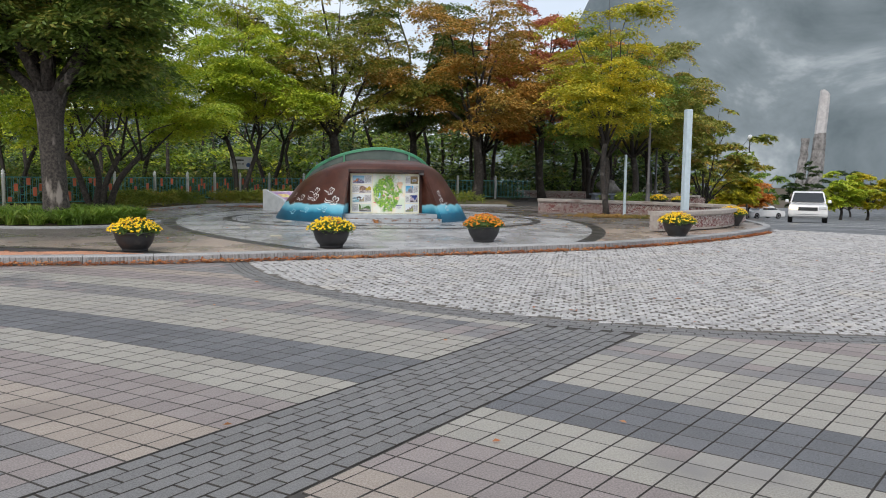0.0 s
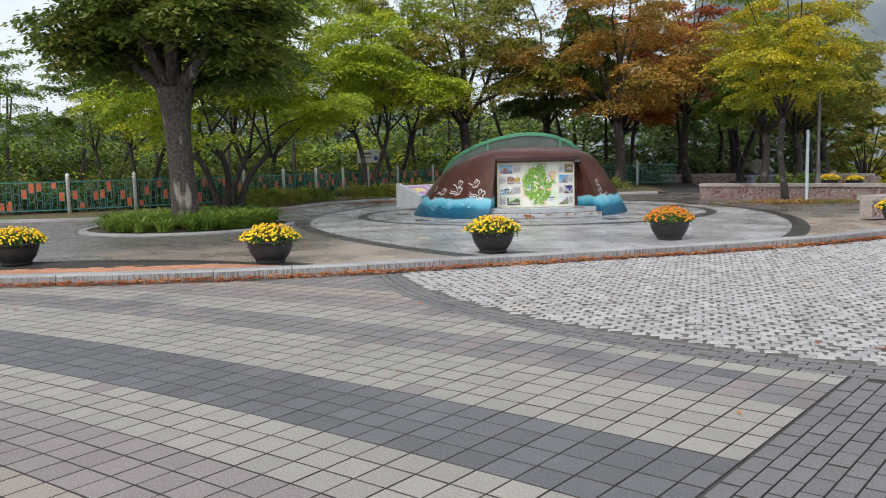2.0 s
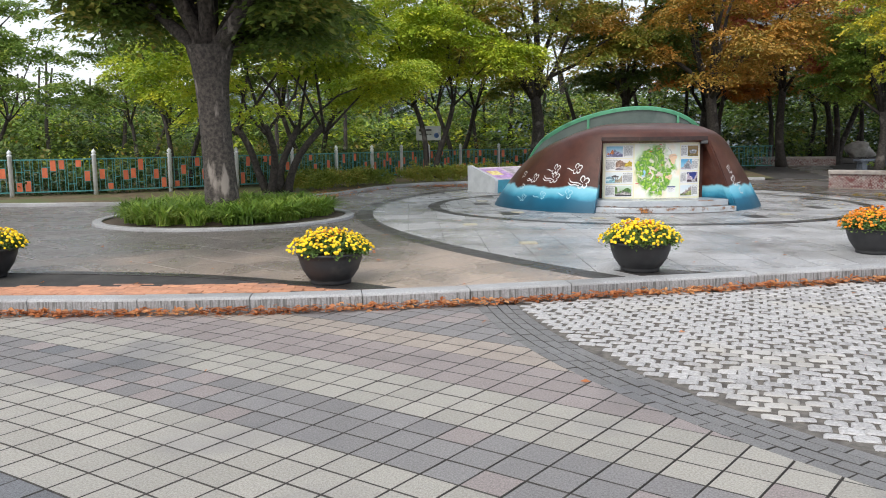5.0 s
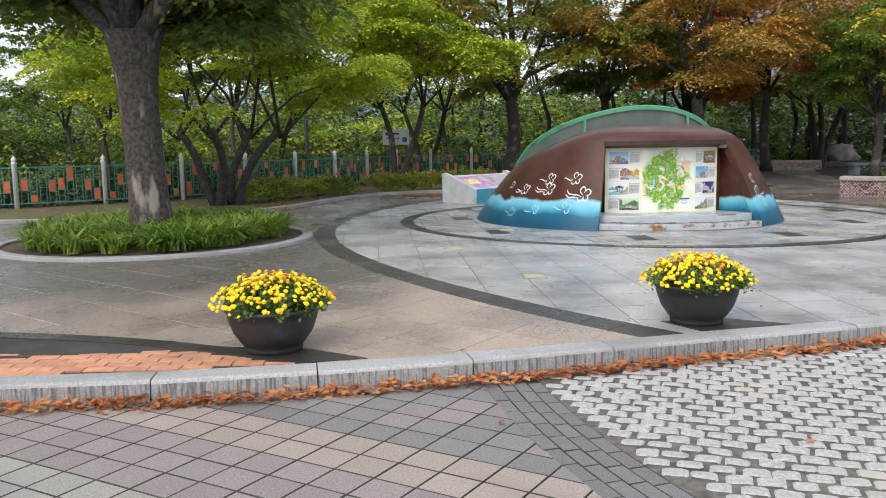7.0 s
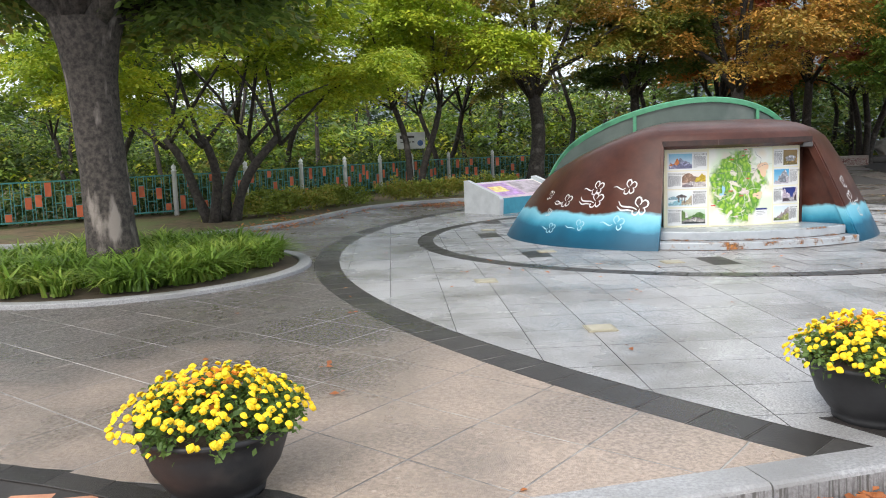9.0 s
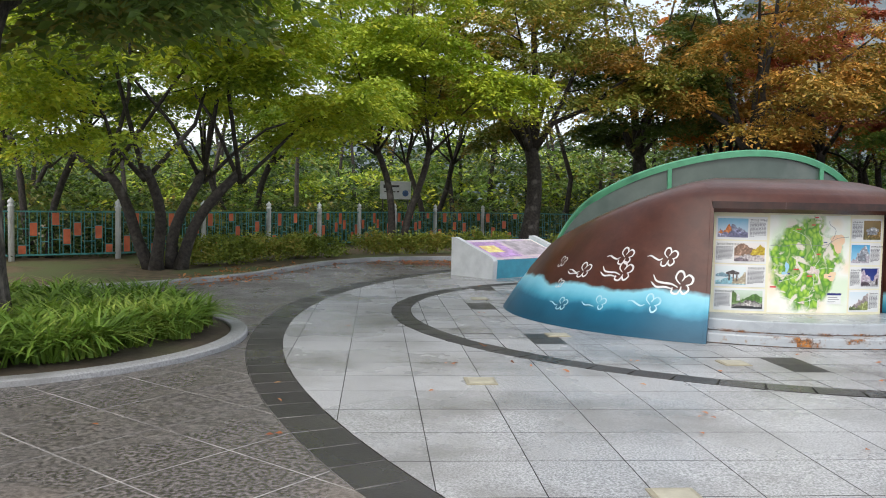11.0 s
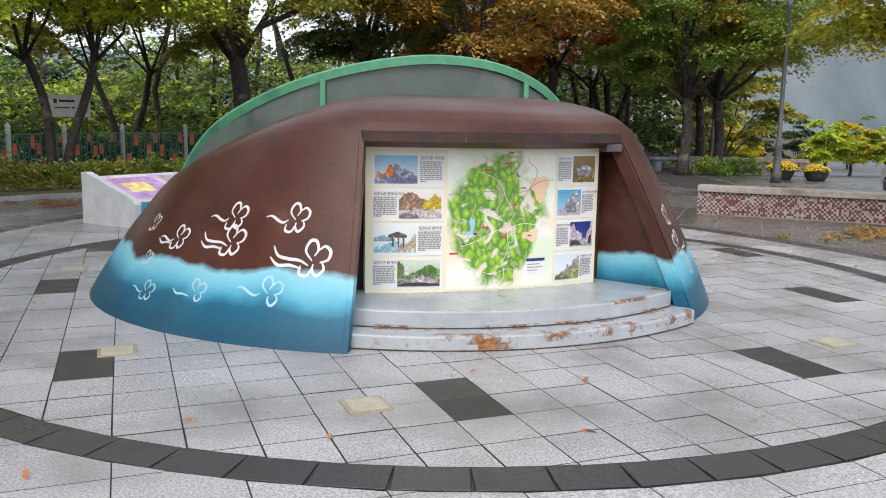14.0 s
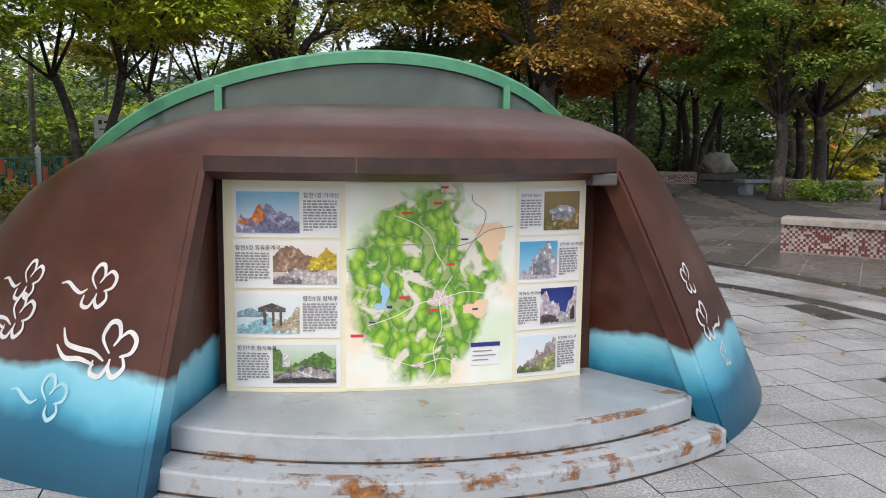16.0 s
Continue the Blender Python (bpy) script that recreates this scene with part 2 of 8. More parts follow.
def thing(name, m, label, category, group="", kind=""):
    ob = new(name)
    ob.matrix_world = m
    ob.empty_display_size = 0.1
    return tagged(ob, label, category, group, kind)


def box(bm, x0, x1, y0, y1, z0, z1, bevel=0.0, m=None):
    g = bmesh.ops.create_cube(bm, size=1)
    vs = g["verts"]
    for v in vs:
        v.co = Vector((x0 + (v.co.x + 0.5) * (x1 - x0), y0 + (v.co.y + 0.5) * (y1 - y0), z0 + (v.co.z + 0.5) * (z1 - z0)))
    if bevel:
        es = list({e for v in vs for e in v.link_edges})
        r = bmesh.ops.bevel(bm, geom=es, offset=bevel, segments=2, affect="EDGES", profile=0.5)
        vs = list({v for f in r["faces"] for v in f.verts} | {v for v in vs if v.is_valid})
    if m is not None:
        for v in vs:
            v.co = m @ v.co
    return vs


def lathe(bm, prof, seg=32, cap=True):
    rings = []
    for r, z in prof:
        rings.append([bm.verts.new((r * math.cos(2 * math.pi * i / seg), r * math.sin(2 * math.pi * i / seg), z)) for i in range(seg)])
    for a, b in zip(rings, rings[1:]):
        for i in range(seg):
            bm.faces.new((a[i], a[(i + 1) % seg], b[(i + 1) % seg], b[i]))
    if cap:
        bm.faces.new(rings[0][::-1])
        bm.faces.new(rings[-1])


def tube(bm, pts, radii, seg=8):
    """A tapered tube along points."""
    rings = []
    n = len(pts)
    for i, p in enumerate(pts):
        p = Vector(p)
        d = (Vector(pts[min(i + 1, n - 1)]) - Vector(pts[max(i - 1, 0)])).normalized()
        a = d.cross(Vector((0.31, 0.95, 0.05))).normalized()
        b = d.cross(a)
        r = radii[i]
        rings.append([bm.verts.new(p + a * (r * math.cos(2 * math.pi * k / seg)) + b * (r * math.sin(2 * math.pi * k / seg))) for k in range(seg)])
    for a, b in zip(rings, rings[1:]):
        for i in range(seg):
            bm.faces.new((a[i], a[(i + 1) % seg], b[(i + 1) % seg], b[i]))
    bm.faces.new(rings[0][::-1])
    bm.faces.new(rings[-1])


def spline(pts, n):
    """Catmull-Rom through 2D points, n steps a span."""
    out = []
    for i in range(len(pts) - 1):
        p0, p1, p2, p3 = (Vector(pts[max(i - 1, 0)]), Vector(pts[i]), Vector(pts[i + 1]), Vector(pts[min(i + 2, len(pts) - 1)]))
        for k in range(n):
            t = k / n
            out.append(0.5 * (2 * p1 + (p2 - p0) * t + (2 * p0 - 5 * p1 + 4 * p2 - p3) * t * t + (3 * p1 - p0 - 3 * p2 + p3) * t ** 3))
    out.append(Vector(pts[-1]))
    return out


def resample(line, step):
    out, carry = [line[0].copy()], 0.0
    for a, b in zip(line, line[1:]):
        d = (b - a).length
        s = step - carry
        while s <= d:
            out.append(a.lerp(b, s / d))
            s += step
        carry = (carry + d) % step
    return out


# ---- plan ----
KERB_LINE = spline([(-40, 12.5), (-25, 10.9), (-14, 10.9), (-9.5, 11.28), (-7.5, 11.6), (-5.5, 12.0), (-3.6, 12.68), (-1.83, 13.53), (0.75, 14.8),
                    (2.3, 15.65), (3.7, 16.6), (5.12, 17.85), (6.76, 19.6), (8.03, 21.3), (8.85, 22.6), (9.3, 24.2), (9.7, 28), (10.6, 36), (13, 50), (20, 80), (40, 130)], 10)
KERB = resample(KERB_LINE, 1.0)
AX = radians(12.0)
U, V = Vector((math.cos(AX), math.sin(AX))), Vector((-math.sin(AX), math.cos(AX)))
HULL_C = Vector((-1.82, 22.60))
RING_C, RING_IN, RING_OUT = Vector((-1.68, 22.38)), 4.03, 4.25
STREET_Z, KERB_Z, PLAZA_Z = 0.0, 0.13, 0.212


def kerb_side(p):
    """Signed distance to the kerb's street edge, positive on the plaza."""
    best, sgn = 1e9, 1
    for a, b in zip(KERB, KERB[1:]):
        ab, ap = b - a, p - a
        t = max(0, min(1, ap.dot(ab) / ab.length_squared))
        d = (ap - ab * t).length
        if d < best:
            best, sgn = d, (1 if ab.x * ap.y - ab.y * ap.x > 0 else -1)
    return best * sgn


def zp(x, y):
    d = max(0.0, min(1.0, (kerb_side(Vector((x, y))) - 0.2) / 5.0))
    return KERB_Z + (PLAZA_Z - KERB_Z) * d * (2 - d)


def sheet(name, outline, z, material, label, category, depth=0.25):
    bm = bmesh.new()
    vs = [bm.verts.new((x, y, z)) for x, y in outline]
    f = bm.faces.new(vs)
    if f.normal.z < 0:
        f.normal_flip()
    ob = bm_to(name, bm, material)
    return tagged(ob, label, category, kind="structure")


def zr(x, y):
    """The street falls away gently beyond the square."""
    return -0.05 - 0.043 * max(0.0, min(y, 110.0) - 26.0)


# ground to the horizon, under everything
bm = bmesh.new()
bmesh.ops.create_grid(bm, x_segments=90, y_segments=90, size=900)
for v in bm.verts:
    v.co.z = -0.12 - (4.2 if v.co.y > 20 else 0.6)
tagged(bm_to("ground", bm, M_SOIL), "dark soil and grass ground under the trees", "ground", kind="structure")
bm = bmesh.new()
xs, ys = [-60, -20, 5, 9, 20, 40, 90], [-40, 0, 12, 18, 22, 26, 30, 36, 44, 54, 66, 80, 95, 110, 150]
gv = [[bm.verts.new((x + (0.22 * max(0, y - 30) if x > 0 else 0), y, zr(x, y))) for x in xs] for y in ys]
for a in range(len(ys) - 1):
    for b in range(len(xs) - 1):
        if ys[a] >= 18 and xs[b] < 5:
            continue
        bm.faces.new((gv[a][b], gv[a][b + 1], gv[a + 1][b + 1], gv[a + 1][b]))
tagged(bm_to("road", bm, M_ASPHALT), "wet grey asphalt road with white lines", "road", kind="structure")

# plaza base: joint-coloured slab that follows the slight fall to the kerb
inner = [p for p in KERB if -30 < p.x and p.y < 60]
bm = bmesh.new()
rows_ = []
for k in range(len(inner)):
    p = inner[k]
    t = (inner[min(k + 1, len(inner) - 1)] - inner[max(k - 1, 0)]).normalized()
    nrm = Vector((-t.y, t.x))
    rows_.append((p, nrm))
depths = [0.18, 0.7, 1.4, 2.4, 3.6, 5.2]
grid_rows = []
for p, nrm in rows_:
    grid_rows.append([bm.verts.new((*(p + nrm * d), KERB_Z - 0.007 + (PLAZA_Z - KERB_Z) * (min(1, (d - 0.18) / 5.0)) * (2 - min(1, (d - 0.18) / 5.0)))) for d in depths])
for a, b in zip(grid_rows, grid_rows[1:]):
    for i in range(len(depths) - 1):
        try:
            bm.faces.new((a[i], b[i], b[i + 1], a[i + 1]))
        except ValueError:
            pass
tagged(bm_to("plaza_edge", bm, M_JOINT), "dark wet paving bed along the kerb", "pavement", kind="structure")

# plaza core slab
core = [tuple(g) for g in [(p + nrm * 5.15) for p, nrm in rows_ if p.x < 9.2]]
bm = bmesh.new()
vs = [bm.verts.new((x, y, PLAZA_Z - 0.007)) for x, y in core + [(5.2, 60), (-60, 60), (-60, 16.5)]]
bmesh.ops.triangulate(bm, faces=[bm.faces.new(vs)])
for f in bm.faces:
    if f.normal.z < 0:
        f.normal_flip()
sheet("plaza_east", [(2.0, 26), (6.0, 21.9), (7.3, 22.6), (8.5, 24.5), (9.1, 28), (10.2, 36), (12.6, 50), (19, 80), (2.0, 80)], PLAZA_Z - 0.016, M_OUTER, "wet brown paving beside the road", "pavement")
tagged(bm_to("plaza_bed", bm, M_JOINT), "wet brown plaza paving bed", "pavement", kind="structure")

# ---- the info monument: brown painted shell with an opening for the map ----
M_BROWN = mat("brown_paint", (0.080, 0.026, 0.016), (0.052, 0.017, 0.011), 3, 0.30, 0.46, bump=0.15, bscale=25, spot=(0.13, 0.06, 0.045), spot_scale=1.6, spot_lo=0.58, spot_hi=0.8, spec=0.36)
M_STEP = mat("grey_step_paint", (0.42, 0.455, 0.485), (0.35, 0.38, 0.405), 4, 0.16, 0.34, bump=0.2, bscale=60, spot=(0.30, 0.2, 0.12), spot_scale=5, spot_lo=0.68, spot_hi=0.72)
M_STEP_RUST = mat("grey_step_paint_rusty", (0.42, 0.455, 0.485), (0.35, 0.38, 0.405), 4, 0.16, 0.34, bump=0.2, bscale=60, spot=(0.30, 0.22, 0.15), spot_scale=22, spot_lo=0.60, spot_hi=0.74)
M_GREEN = mat("green_steel_paint", (0.10, 0.36, 0.20), (0.08, 0.28, 0.16), 6, 0.35, bump=0.1, spot=(0.05, 0.16, 0.1), spot_scale=3, spot_lo=0.6, spot_hi=0.75)


def sea_paint():
    """Brown paint above, light blue wave crest and deep blue sea paint below, by height and noise."""
    m = M_BROWN.copy()
    m.name = "brown_and_sea_paint"
    n, l = m.node_tree.nodes, m.node_tree.links
    b = n["Principled BSDF"]
    old = b.inputs["Base Color"].links[0].from_socket
    geo = n.new("ShaderNodeNewGeometry")
    sep = n.new("ShaderNodeSeparateXYZ")
    l.new(geo.outputs["Position"], sep.inputs[0])
    ns = n.new("ShaderNodeTexNoise")
    ns.inputs["Scale"].default_value = 2.6
    ns.inputs["Detail"].default_value = 4
    l.new(geo.outputs["Position"], ns.inputs["Vector"])
    ma = n.new("ShaderNodeMath")
    ma.operation = "MULTIPLY_ADD"
    ma.inputs[1].default_value = 0.20
    l.new(ns.outputs["Fac"], ma.inputs[0])
    l.new(sep.outputs["Z"], ma.inputs[2])
    ramp = n.new("ShaderNodeValToRGB")
    cr = ramp.color_ramp
    for pos, c in ((0.36, (0.006, 0.07, 0.125)), (0.53, (0.010, 0.115, 0.20)), (0.60, (0.06, 0.32, 0.46)), (0.67, (0.17, 0.49, 0.62)), (0.735, (0.24, 0.56, 0.67))):
        e = cr.elements.new(pos)
        e.color = (*c, 1)
    cr.elements.remove(cr.elements[-1])
    cr.elements.remove(cr.elements[0])
    l.new(ma.outputs[0], ramp.inputs[0])
    mr = n.new("ShaderNodeMapRange")
    mr.inputs["From Min"].default_value, mr.inputs["From Max"].default_value = 0.725, 0.765
    l.new(ma.outputs[0], mr.inputs["Value"])
    mx = n.new("ShaderNodeMix")
    mx.data_type = "RGBA"
    l.new(mr.outputs[0], mx.inputs["Factor"])
    l.new(ramp.outputs[0], mx.inputs["A"])
    l.new(old, mx.inputs["B"])
    l.new(mx.outputs["Result"], b.inputs["Base Color"])
    return m


M_SEA = sea_paint()
HULL_M = Matrix.Translation((*HULL_C, PLAZA_Z)) @ pose(0, 0, 0, 0, 0, 12)
HA, HA_R, HB = 2.82, 2.40, 2.62          # half axes of the footprint
PROFILE = [(0.0, 0.0), (0.06, 0.16), (0.20, 0.5), (0.36, 0.85), (0.52, 1.16), (0.60, 1.30), (0.66, 1.39), (0.75, 1.455), (0.90, 1.51), (1.10, 1.55), (1.35, 1.575)]


def prof_at(s):
    k = s * (len(PROFILE) - 1)
    i = min(int(k), len(PROFILE) - 2)
    a, b = PROFILE[i], PROFILE[i + 1]
    return a[0] + (b[0] - a[0]) * (k - i), a[1] + (b[1] - a[1]) * (k - i)


def crest(th):
    """Relative height of the shell's upper rim at an angle from the front."""
    a = abs(th)
    w = min(1.0, max(0.0, (a - 0.52) / 1.25))
    return 1.0 - 0.42 * w * w * (3 - 2 * w)


def shell(th, s):
    ins, z = prof_at(s)
    k = crest(th)
    ha = HA if th < 0 else HA_R
    r = ha * HB / math.hypot(HB * math.sin(th), ha * math.cos(th))
    rr = r - ins * (0.82 + 0.18 * k)
    return Vector((rr * math.sin(th), -rr * math.cos(th), z * k))


def th_at(u, s):
    """The angle at which the shell at s stands at the side offset u, on the front."""
    lo, hi = -1.45, 1.45
    for _ in range(40):
        mid = (lo + hi) / 2
        if shell(mid, s).x < u:
            lo = mid
        else:
            hi = mid
    return (lo + hi) / 2


def z_to_s(z):
    lo, hi = 0.0, 1.0
    for _ in range(30):
        mid = (lo + hi) / 2
        if prof_at(mid)[1] < z:
            lo = mid
        else:
            hi = mid
    return lo


JL = ((-1.20, 0.0), (-0.98, 1.26))       # left jamb: side offset and height, foot and head
JR = ((1.36, 0.0), (0.93, 1.26))
S_BROW = z_to_s(1.26)

monument = thing("map_monument", HULL_M, "brown dome-shaped map monument with painted blue waves", "monument")
NS = 20


def shell_part(name, tl, tr, s0, s1, nt, mat_, label, jag=None):
    """A thick piece of the shell between two side curves."""
    bm = bmesh.new()
    outer, inn = [], []
    for j in range(NS + 1):
        s = s0 + (s1 - s0) * j / NS
        a, b = tl(s), tr(s)
        ro, ri = [], []
        for i in range(nt + 1):
            th = a + (b - a) * i / nt
            p = shell(th, s)
            e = 1e-3
            nrm = (shell(th + e, s) - p).cross(shell(th, min(1, s + e)) - p if s + e <= 1 else p - shell(th, s - e)).normalized()
            ro.append(bm.verts.new(p))
            ri.append(bm.verts.new(p - nrm * 0.09))
        outer.append(ro)
        inn.append(ri)
    for j in range(NS):
        for i in range(nt):
            bm.faces.new((outer[j][i], outer[j][i + 1], outer[j + 1][i + 1], outer[j + 1][i]))
            bm.faces.new((inn[j][i + 1], inn[j][i], inn[j + 1][i], inn[j + 1][i + 1]))
    for i in range(nt):
        bm.faces.new((outer[0][i + 1], outer[0][i], inn[0][i], inn[0][i + 1]))
        bm.faces.new((outer[NS][i], outer[NS][i + 1], inn[NS][i + 1], inn[NS][i]))
    for j in range(NS):
        bm.faces.new((outer[j][0], outer[j + 1][0], inn[j + 1][0], inn[j][0]))
        bm.faces.new((outer[j + 1][nt], outer[j][nt], inn[j][nt], inn[j + 1][nt]))
    bmesh.ops.recalc_face_normals(bm, faces=bm.faces)
    return part(name, bm, mat_, monument, label, smooth=False)


def jamb_u(j, s):
    z = prof_at(s)[1]
    return j[0][0] + (j[1][0] - j[0][0]) * min(1.0, z / j[1][1])


shell_part("side_wall", lambda s: -2.6, lambda s: th_at(jamb_u(JL, s), s), 0, 1, 40, M_SEA, "brown side wall with blue sea paint")
shell_part("side_wall", lambda s: th_at(jamb_u(JR, s), s), lambda s: 2.6, 0, 1, 36, M_SEA, "brown side wall with blue sea paint")
shell_part("brow", lambda s: th_at(jamb_u(JL, s), s), lambda s: th_at(jamb_u(JR, s), s), S_BROW, 1, 30, M_BROWN, "brown overhanging brow above the map")
for o in monument.children:
    for p in o.data.polygons:
        p.use_smooth = True
    o.data.set_sharp_from_angle(angle=radians(40))

# jamb returns: the deep side faces of the opening
for j, sg in ((JL, -1), (JR, 1)):
    bm = bmesh.new()
    n_ = 12
    front, back = [], []
    for k in range(n_ + 1):
        s = S_BROW * k / n_
        u = jamb_u(j, s)
        p = shell(th_at(u, s), s)
        front.append(p)
        back.append(Vector((sg * 0.90 + (-0.03 if sg < 0 else 0.0), -1.52, p.z)))
    lay = []
    for p, q in zip(front, back):
        lay.append([bm.verts.new(p.lerp(q, t) + Vector((sg * 0.03, 0.012, 0))) for t in (0.0, 0.5, 1.0)] +
                   [bm.verts.new(p.lerp(q, t) + Vector((sg * 0.12, 0.06, 0))) for t in (1.0, 0.5, 0.1)])
    for a, b in zip(lay, lay[1:]):
        for i in range(6):
            bm.faces.new((a[i], a[(i + 1) % 6], b[(i + 1) % 6], b[i]))
    bm.faces.new(lay[0])
    bm.faces.new(lay[-1])
    bmesh.ops.recalc_face_normals(bm, faces=bm.faces)
    part("jamb", bm, M_SEA, monument, "dark brown jamb of the map opening", smooth=False)
# soffit under the brow
bm = bmesh.new()
n_ = 24
fr, bk = [], []
z_b = prof_at(S_BROW)[1]
for k in range(n_ + 1):
    u = JL[1][0] + (JR[1][0] - JL[1][0]) * k / n_
    p = shell(th_at(u, S_BROW), S_BROW)
    fr.append((p + Vector((0, 0.012, 0.006)), p + Vector((0, 0.012, 0.06))))
    bk.append((Vector((u, -1.5, p.z + 0.0)), Vector((u, -1.5, p.z + 0.06))))
vf = [[bm.verts.new(c) for c in (*a, *reversed(b))] for a, b in zip(fr, bk)]
for a, b in zip(vf, vf[1:]):
    for i in range(4):
        bm.faces.new((a[i], a[(i + 1) % 4], b[(i + 1) % 4], b[i]))
bm.faces.new(vf[0])
bm.faces.new(vf[-1])
bmesh.ops.recalc_face_normals(bm, faces=bm.faces)
part("soffit", bm, M_BROWN, monument)


def arc_step(name, r, z0, z1, ul, ur, back=-1.5):
    """A step with a curved front edge, rounded at the nosing."""
    bm = bmesh.new()
    n_ = 40
    cx = 0.05
    rows = []
    for k in range(n_ + 1):
        u = ul + (ur - ul) * k / n_
        v = -math.sqrt(max(0.01, r * r - (u - cx) ** 2))
        rows.append([bm.verts.new(c) for c in ((u, v, z0), (u, v, z1 - 0.012), (u, v + 0.004, z1 - 0.003), (u, v + 0.014, z1), (u, back, z1), (u, back, z0))])
    for a, b in zip(rows, rows[1:]):
        for i in range(6):
            bm.faces.new((a[i], a[(i + 1) % 6], b[(i + 1) % 6], b[i]))
    bm.faces.new(rows[0])
    bm.faces.new(rows[-1])
    bmesh.ops.recalc_face_normals(bm, faces=bm.faces)
    return part(name, bm, M_STEP_RUST if z0 == 0 else M_STEP, monument, "grey painted curved step with rust stains")


arc_step("step", 2.56, 0.0, 0.095, -1.19, 1.33)
arc_step("step", 2.37, 0.095, 0.208, -1.15, 1.24)
M_RUST = mat("rust_stain", (0.44, 0.19, 0.05), (0.16, 0.06, 0.02), 24, 0.8, bump=0.3)
nt = M_RUST.node_tree
t9 = nt.nodes.new("ShaderNodeTexNoise")
t9.inputs["Scale"].default_value, t9.inputs["Detail"].default_value, t9.inputs["Roughness"].default_value = 6.5, 10.0, 0.72
g9 = nt.nodes.new("ShaderNodeNewGeometry")
nt.links.new(g9.outputs["Position"], t9.inputs["Vector"])
m9 = nt.nodes.new("ShaderNodeMapRange")
m9.inputs["From Min"].default_value, m9.inputs["From Max"].default_value = 0.50, 0.63
nt.links.new(t9.outputs["Fac"], m9.inputs["Value"])
nt.links.new(m9.outputs[0], nt.nodes["Principled BSDF"].inputs["Alpha"])


def rust_strip(r, ul, ur, prof, material=None, name="rust_stain", label="orange-brown rust stain along the step edge"):
    """A thin stain that follows the step's edge; prof gives offsets inward and heights."""
    bm = bmesh.new()
    last = None
    for k in range(41):
        u = ul + (ur - ul) * k / 40
        v = -math.sqrt(max(0.01, r * r - (u - 0.05) ** 2))
        row = [bm.verts.new((u, v + dv, zz)) for dv, zz in prof]
        if last:
            for i in range(len(prof) - 1):
                bm.faces.new((last[i], row[i], row[i + 1], last[i + 1]))
        last = row
    return part(name, bm, material or M_RUST, monument, label)


rust_strip(2.56, -0.75, 1.30, [(-0.0015, 0.045), (-0.0015, 0.084), (0.003, 0.0935), (0.014, 0.0965), (0.075, 0.0965)])
rust_strip(2.37, -1.05, 1.2, [(-0.055, 0.0968), (-0.003, 0.0968), (-0.0018, 0.115)])
rust_strip(2.37, 0.55, 1.22, [(-0.0015, 0.19), (0.003, 0.2068), (0.014, 0.2098), (0.03, 0.2098)])
M_GRIME = mat("dark_wet_grime", (0.075, 0.06, 0.05), (0.03, 0.025, 0.022), 14, 0.6, spot=(0.20, 0.10, 0.045), spot_scale=9, spot_lo=0.55, spot_hi=0.65)
rust_strip(2.37, -1.14, 1.23, [(-0.013, 0.0972), (-0.0028, 0.0972), (-0.0024, 0.102)], M_GRIME, "grime_line", "dark grime line at the foot of the upper step")
rust_strip(2.56, -1.18, 1.32, [(-0.009, 0.0022), (-0.0026, 0.0022), (-0.0022, 0.009)], M_GRIME, "grime_line", "dark grime line at the foot of the lower step")
rust_strip(2.56, -0.42, -0.16, [(-0.0027, 0.012), (-0.0027, 0.05), (-0.0025, 0.086)])

# map board: a convex panel
MAP_U0, MAP_U1, MAP_Z0, MAP_Z1 = -0.925, 0.835, 0.209, 1.215
MAP_R, MAP_CU = 3.6, -0.045


def map_v(u):
    return -1.63 - (math.sqrt(MAP_R ** 2 - (u - MAP_CU) ** 2) - math.sqrt(MAP_R ** 2 - 0.88 ** 2))


def curved_panel(name, u0, u1, z0, z1, off, mat_, label="", parent=None, thick=0.0, n_=None):
    """A sheet laid on the convex map board, off metres proud of it; u and z from the board's lower left corner."""
    bm = bmesh.new()
    n_ = n_ or max(1, int((u1 - u0) / 0.06))
    rows = []
    for k in range(n_ + 1):
        u = MAP_U0 + u0 + (u1 - u0) * k / n_
        v = map_v(u) - off
        if thick:
            rows.append([bm.verts.new(c) for c in ((u, v, MAP_Z0 + z0), (u, v, MAP_Z0 + z1), (u, v + thick, MAP_Z0 + z1), (u, v + thick, MAP_Z0 + z0))])
        else:
            rows.append([bm.verts.new((u, v, MAP_Z0 + z0)), bm.verts.new((u, v, MAP_Z0 + z1))])
    for a, b in zip(rows, rows[1:]):
        if thick:
            for i in range(4):
                bm.faces.new((a[i], b[i], b[(i + 1) % 4], a[(i + 1) % 4]))
        else:
            bm.faces.new((a[0], b[0], b[1], a[1]))
    if thick:
        bm.faces.new(rows[0])
        bm.faces.new(rows[-1])
    bmesh.ops.recalc_face_normals(bm, faces=bm.faces) if thick else None
    return part(name, bm, mat_, parent or monument, label)


M_CREAM = mat("printed_cream", (0.83, 0.80, 0.60), (0.80, 0.76, 0.54), 2, 0.25, 0.35, spot=(0.66, 0.62, 0.5), spot_scale=3, spot_lo=0.62, spot_hi=0.8)
map_board = curved_panel("map_board", 0, 1.76, 0, 1.006, 0, M_CREAM, "cream printed tourist map panel", thick=0.05)

